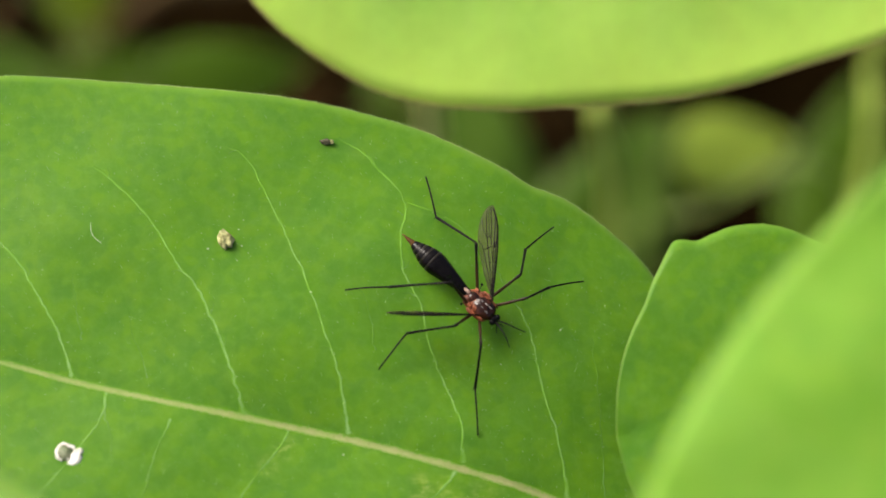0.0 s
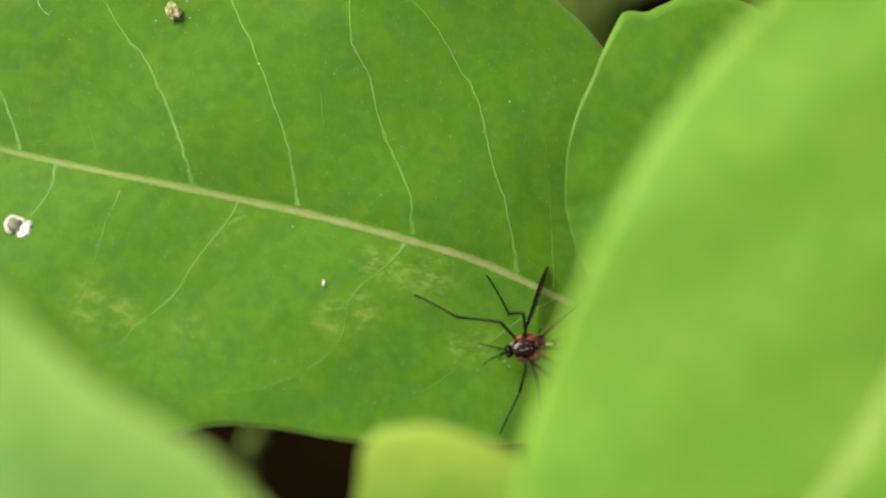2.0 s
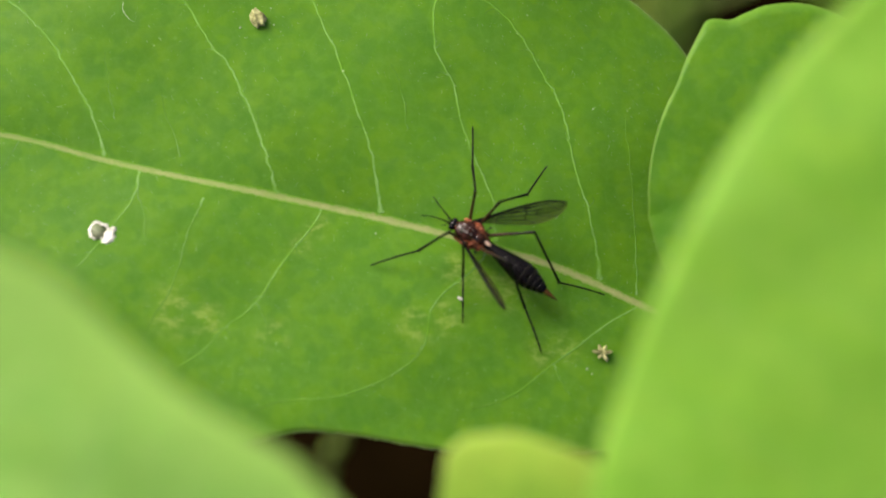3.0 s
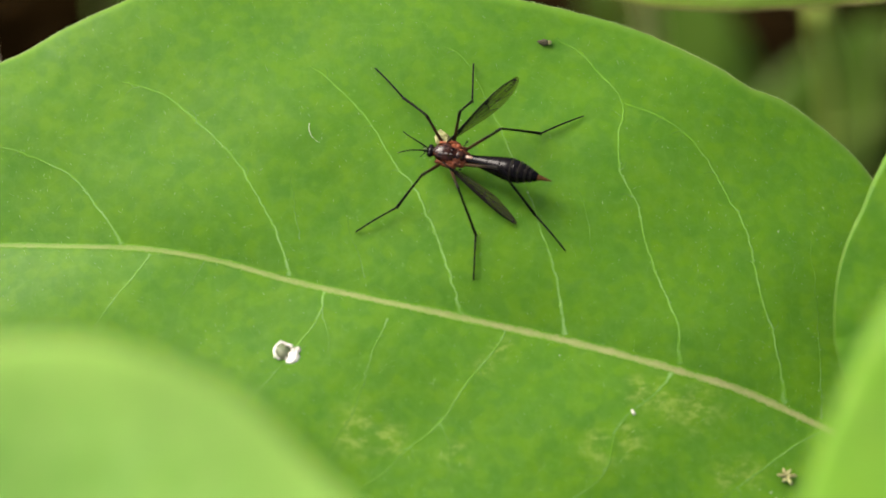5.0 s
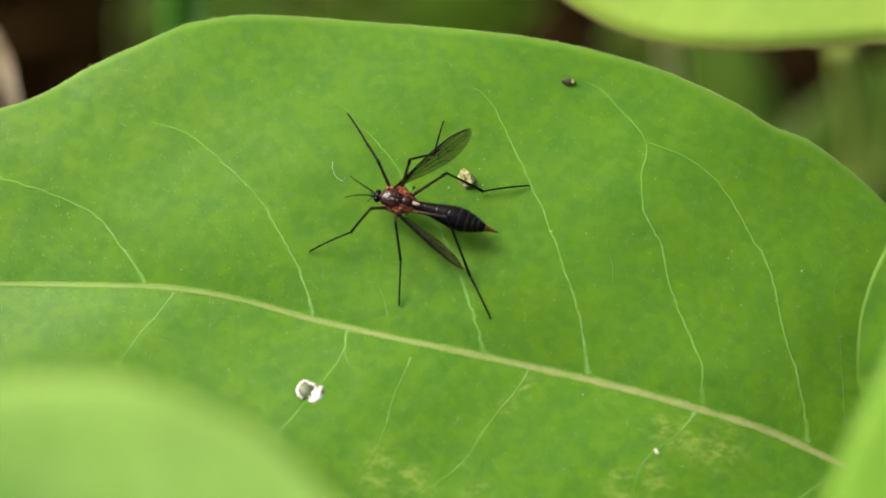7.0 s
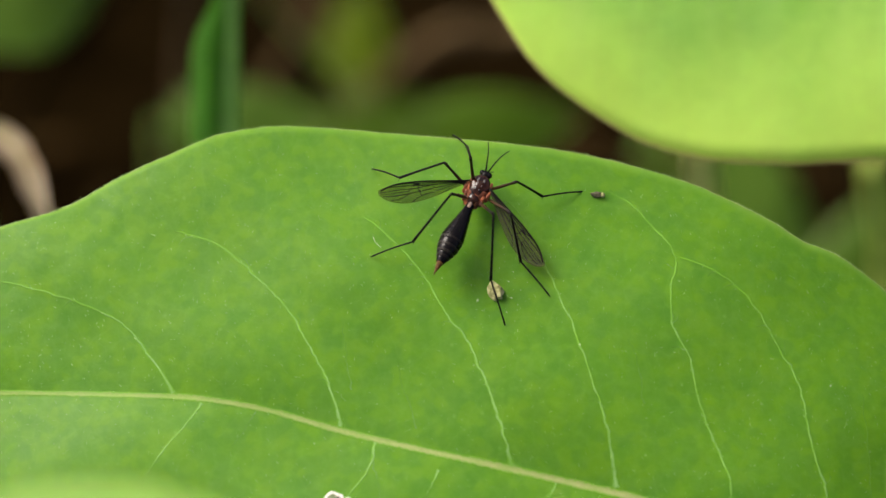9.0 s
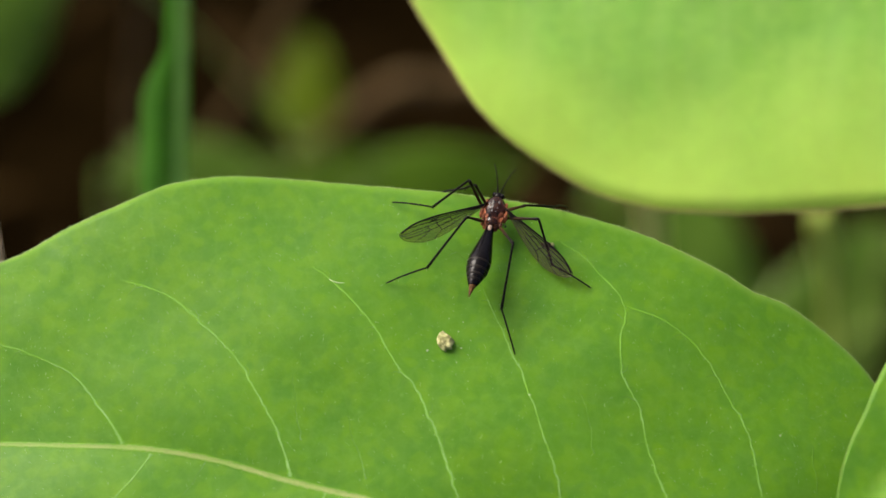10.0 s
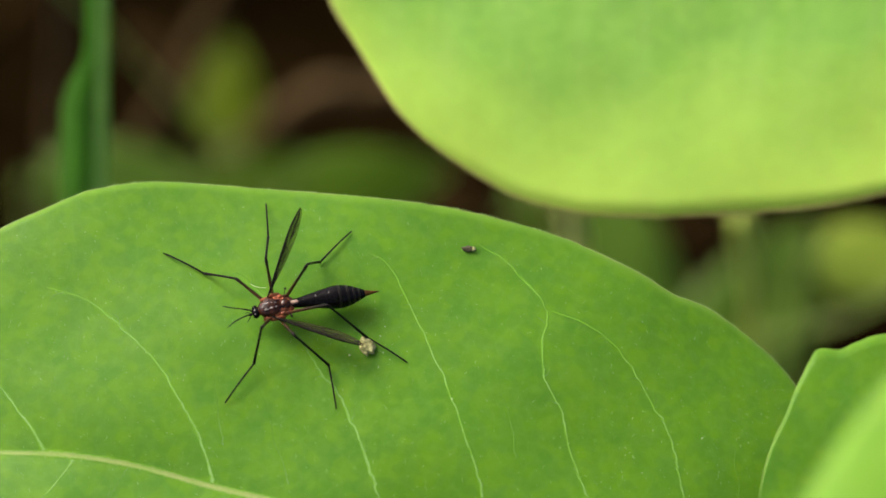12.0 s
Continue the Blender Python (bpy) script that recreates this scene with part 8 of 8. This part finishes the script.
    move_leg("right_hind", (
        (0, -3.2, -2.05, 4.86, -7.91, -5.84, 0.95, -11.28, -8.9, -1.12), (0.2, -3.29, -2.14, 4.8, -7.76, -6.1, 0.77, -11.03, -9.24, -1.34),
        (0.3, -3.35, -2.16, 4.76, -7.69, -6.18, 0.66, -10.94, -9.36, -1.42), (0.4, -3.71, -1.86, 4.66, -8.11, -5.86, 0.59, -11.46, -9.14, -1.14),
        (0.5, -4.18, -1.49, 4.45, -8.76, -5.38, 0.48, -12.27, -8.71, -0.77), (0.6, -4.45, -1.27, 4.3, -9.17, -4.83, 0.19, -12.92, -8.04, -0.61),
        (0.7, -4.64, -1.22, 4.15, -9.37, -4.47, -0.2, -13.29, -7.56, -0.53), (0.8, -3.96, -1.63, 4.57, -8.26, -4.43, -0.48, -12.05, -7.68, -0.7),
        (1, -1.79, -2.98, 4.96, -5.25, -4.46, -1.18, -8.53, -8.22, -1.52), (1.2, -3.48, -3.73, 3.95, -6.9, -5.37, -2.17, -10.46, -8.84, -2.69),
        (1.4, -5.42, -3.78, 1.91, -9.34, -6.6, -3.42, -13.46, -9.41, -3.82), (1.5, -5.69, -3.72, 1.41, -9.83, -6.86, -3.57, -14.05, -9.51, -4.02),
        (1.6, -5.7, -3.71, 1.39, -9.85, -6.86, -3.58, -14.08, -9.49, -4.02), (1.8, -5.72, -3.66, 1.42, -9.86, -6.75, -3.6, -14.12, -9.34, -4.03),
        (2, -5.74, -3.57, 1.52, -9.82, -6.55, -3.61, -14.13, -9.06, -4.03), (2.2, -5.23, -3.02, 2.91, -7.77, -6.04, -3.11, -12.74, -5.77, -3.6),
        (2.4, -4.72, -2.72, 3.63, -7.54, -4.93, -2.61, -10.6, -0.99, -2.94), (2.5, -4.51, -2.57, 3.89, -7.35, -4.19, -2.52, -10.19, -0.08, -2.82),
        (2.6, -4.25, -2.86, 3.96, -6.43, -2.86, -2.91, -11.21, -1.4, -3.09), (2.7, -4.84, -3.41, 3.09, -8.02, -1.17, -2.97, -12.71, -2.84, -3.43),
        (2.8, -5.09, -3.38, 2.81, -8.88, -1.32, -2.96, -13.56, -2.99, -3.52), (3, -5.59, -3.25, 2.2, -10.32, -1.52, -2.94, -14.97, -3.21, -3.66),
        (3.2, -6.23, -3.36, 0.03, -13.2, -2.3, -1.45, -16.29, -5.3, -3.98), (3.3, -6.56, -2.62, -0.25, -13.58, -2.58, -1.83, -17.24, -5.04, -4.18),
        (3.4, -6.67, -1.9, -1.55, -13.55, -3.45, -3, -18.29, -4.58, -4.12), (3.5, -6.31, -3.08, 0.45, -13.42, -2.19, -0.23, -16.62, -5.36, -2.42),
        (3.6, -5.68, -3.78, 1.34, -12.31, -2.45, -1.13, -15, -6.11, -3.24), (3.7, -6.5, -2.46, 0.65, -13.44, -2.6, -1.28, -17.13, -5.35, -3.24),
        (3.8, -6.72, -1.82, -1.36, -13.71, -3.23, -2.39, -18.56, -4.21, -3.11), (3.9, -6.04, -2.53, 1.97, -12.85, -2.38, -0.34, -16.44, -5.54, -1.81),
        (4, -4.95, -2.92, 3.3, -10.26, -3.58, -1.51, -13.7, -6.92, -2.94), (4.1, -6.11, -2.14, 2.08, -12.25, -2.87, -1.61, -16.12, -5.74, -2.94),
        (4.2, -6.83, -1.54, -0.38, -13.77, -2.93, -1.7, -18.39, -4.4, -2.94), (4.3, -5.41, -1.9, 3.26, -11.4, -3, -0.58, -15.41, -5.9, -1.33),
        (4.4, -4.39, -2.29, 4.1, -8.65, -4.51, -1.27, -12.41, -7.73, -1.97), (4.5, -5.21, -1.97, 3.46, -10.23, -3.67, -1.42, -14.24, -6.61, -1.97),
        (4.6, -5.84, -1.6, 2.77, -11.54, -2.92, -1.43, -15.77, -5.55, -1.97), (4.7, -4.53, -1.76, 4.15, -9.54, -3.94, -0.54, -13.58, -6.88, -0.67),
        (4.8, -4.37, -2.6, 3.99, -7.32, -5.3, -2, -11.11, -8.54, -2.33), (5, -4.79, -2.93, 3.46, -8.64, -5.33, -2.13, -12.57, -8.39, -2.48),
        (5.2, -4.41, -2.82, 3.85, -7.73, -4.59, -2.29, -11.92, -7.3, -2.62), (5.4, -5.02, -2.87, 3.25, -8.44, -4.75, -2.8, -12.76, -7.24, -3.14),
        (5.5, -5.2, -2.87, 3.05, -8.69, -4.83, -2.94, -13.06, -7.23, -3.29), (5.6, -5.03, -2.78, 3.29, -8.17, -4.81, -2.86, -12.24, -7.7, -3.21),
        (5.8, -4.62, -2.61, 3.78, -7.07, -4.93, -2.58, -9.9, -9.04, -2.92), (6, -4.46, -2.51, 3.95, -7.14, -4.5, -2.43, -10.87, -7.81, -2.77),
        (6.2, -4.34, -2.69, 3.97, -7.28, -4.01, -2.47, -11.54, -6.59, -2.8), (6.4, -4.27, -3, 3.87, -7.51, -3.62, -2.53, -12.09, -5.59, -2.85),
        (6.5, -4.29, -3.08, 3.82, -7.66, -3.57, -2.53, -12.29, -5.43, -2.86), (6.6, -4.34, -3.09, 3.77, -7.8, -3.63, -2.52, -12.43, -5.49, -2.86),
        (6.8, -4.46, -3.08, 3.67, -8.04, -3.9, -2.53, -12.64, -5.83, -2.86), (7, -4.59, -3.08, 3.56, -8.29, -4.15, -2.52, -12.87, -6.11, -2.86),
        (7.2, -4.68, -3.21, 3.39, -8.65, -4.28, -2.52, -13.27, -6.17, -2.86), (7.3, -4.54, -3.3, 3.47, -8.4, -4.42, -2.51, -12.97, -6.42, -2.86),
        (7.4, -4.34, -3.41, 3.57, -8.07, -4.61, -2.47, -12.58, -6.73, -2.86), (7.5, -3.86, -3.19, 4.06, -8.4, -4.41, -1.4, -12.9, -6.58, -1.62),
        (7.6, -4.55, -3.38, 3.4, -8.84, -4.4, -2.29, -13.29, -6.62, -2.76), (7.7, -4.31, -3.57, 3.48, -8.54, -4.82, -2.21, -12.88, -7.24, -2.76),
        (7.8, -4.07, -3.77, 3.53, -8.27, -5.28, -2.13, -12.48, -7.9, -2.76), (7.9, -3.53, -3.45, 4.11, -8.53, -4.71, -0.91, -12.74, -7.36, -1.43),
        (8, -4.27, -3.5, 3.57, -9.16, -4.41, -1.63, -13.32, -7.07, -2.42), (8.1, -4.18, -3.8, 3.41, -9.22, -5.26, -1.53, -13.2, -8.15, -2.42),
        (8.2, -4.1, -4.12, 3.2, -9.22, -6.2, -1.41, -13.02, -9.29, -2.42), (8.3, -3.44, -3.75, 3.97, -9.19, -5.24, -0.11, -12.98, -8.37, -1.02),
        (8.4, -4.04, -3.6, 3.67, -9.59, -4.44, -0.84, -13.34, -7.52, -2.04), (8.5, -4.1, -3.92, 3.38, -9.79, -5.5, -0.75, -13.36, -8.75, -2.04),
        (8.6, -4.14, -4.22, 3.07, -9.86, -6.51, -0.65, -13.28, -9.88, -2.04), (8.7, -3.64, -3.9, 3.73, -9.83, -5.62, 0.48, -13.23, -9.04, -0.83),
        (8.8, -3.85, -3.61, 3.81, -9.98, -4.6, 0.17, -13.37, -7.97, -1.32), (9, -3.14, -3.35, 4.36, -8.68, -5.6, 0.35, -12.05, -8.8, -1.51),
        (9.2, -4.07, -3.15, 3.94, -9.82, -5.13, 0.07, -13.35, -8.25, -1.58), (9.3, -4.52, -3.06, 3.64, -10.39, -4.82, -0.14, -14.07, -7.87, -1.6),
        (9.4, -4.77, -3, 3.43, -10.65, -4.6, -0.41, -14.5, -7.55, -1.6), (9.5, -4.87, -2.97, 3.35, -10.75, -4.36, -0.57, -14.72, -7.23, -1.6),
        (9.6, -4.77, -2.98, 3.45, -10.69, -4.09, -0.49, -14.7, -6.88, -1.59), (9.8, -4.46, -3.02, 3.71, -10.53, -3.55, -0.13, -14.59, -6.11, -1.51),
        (10, -4.29, -3.05, 3.84, -10.44, -3.3, 0.1, -14.53, -5.74, -1.43), (10.2, -4.6, -3, 3.59, -10.68, -3.32, -0.25, -14.78, -5.95, -1.37),
        (10.4, -5.17, -2.91, 3.06, -11.21, -3.42, -0.82, -15.27, -6.29, -1.32), (10.5, -5.32, -2.89, 2.88, -11.41, -3.47, -0.92, -15.47, -6.36, -1.32),
        (10.6, -5.38, -2.89, 2.8, -11.52, -3.51, -0.92, -15.6, -6.37, -1.32), (10.8, -5.44, -2.91, 2.7, -11.68, -3.61, -0.84, -15.8, -6.39, -1.32),
        (11, -5.56, -2.95, 2.5, -11.96, -3.69, -0.71, -16.12, -6.4, -1.33), (11.2, -6.18, -3.08, 0.97, -13.11, -1.14, 0.56, -17.52, -2.51, -1.36),
        (11.3, -5.42, -3.19, 2.53, -11.24, -2.84, -1.69, -15.43, -5.55, -2.03), (11.4, -5.21, -3.14, 2.85, -10.23, -2.71, -2.3, -14.73, -4.86, -2.59),
        (11.5, -5.04, -3.08, 3.1, -9.47, -2.55, -2.55, -14.19, -4.17, -2.89), (11.6, -4.84, -3.01, 3.37, -8.97, -2.85, -2.53, -13.59, -4.73, -2.86),
        (11.8, -4.51, -2.81, 3.78, -8.09, -4.1, -2.34, -12.26, -6.82, -2.77), (12, -4.13, -2.47, 4.22, -5.97, -4.85, -2.32, -10.06, -7.68, -2.76),
    ))
    walk(hair, [(t, on_leaf(u, v, 0.06, turn)) for t, u, v, turn in (
        (0, -12.36, 12.75, -36.5), (7.2, -12.36, 12.75, -36.5), (8.0, -11.8, 15.4, -20), (8.8, -11.25, 18.1, -8), (9.0, -11.25, 18.1, -8),
        (9.5, -9.4, 17.8, -46), (10.0, -11.15, 20.1, 28.5), (12.0, -11.15, 20.1, 28.5))])
    walk(crumb, [(t, MAIN_PLACE @ Matrix.Translation(MAIN.at(x, y, lift)) @ pose(0, 0, 0, 0, 0, turn)) for t, x, y, lift, turn in (
        (0.0, 15.5, -18.7, 0.15, 0), (2.75, 15.5, -18.7, 0.15, 0), (2.8, 15.2, -19.1, 0.3, 10), (2.9, 21.2, -19.8, 0.5, 70),
        (3.0, 21.1, -19.7, 0.3, 60), (3.1, 20.0, -18.7, 0.15, 30), (12.0, 20.0, -18.7, 0.15, 30))])


motions()
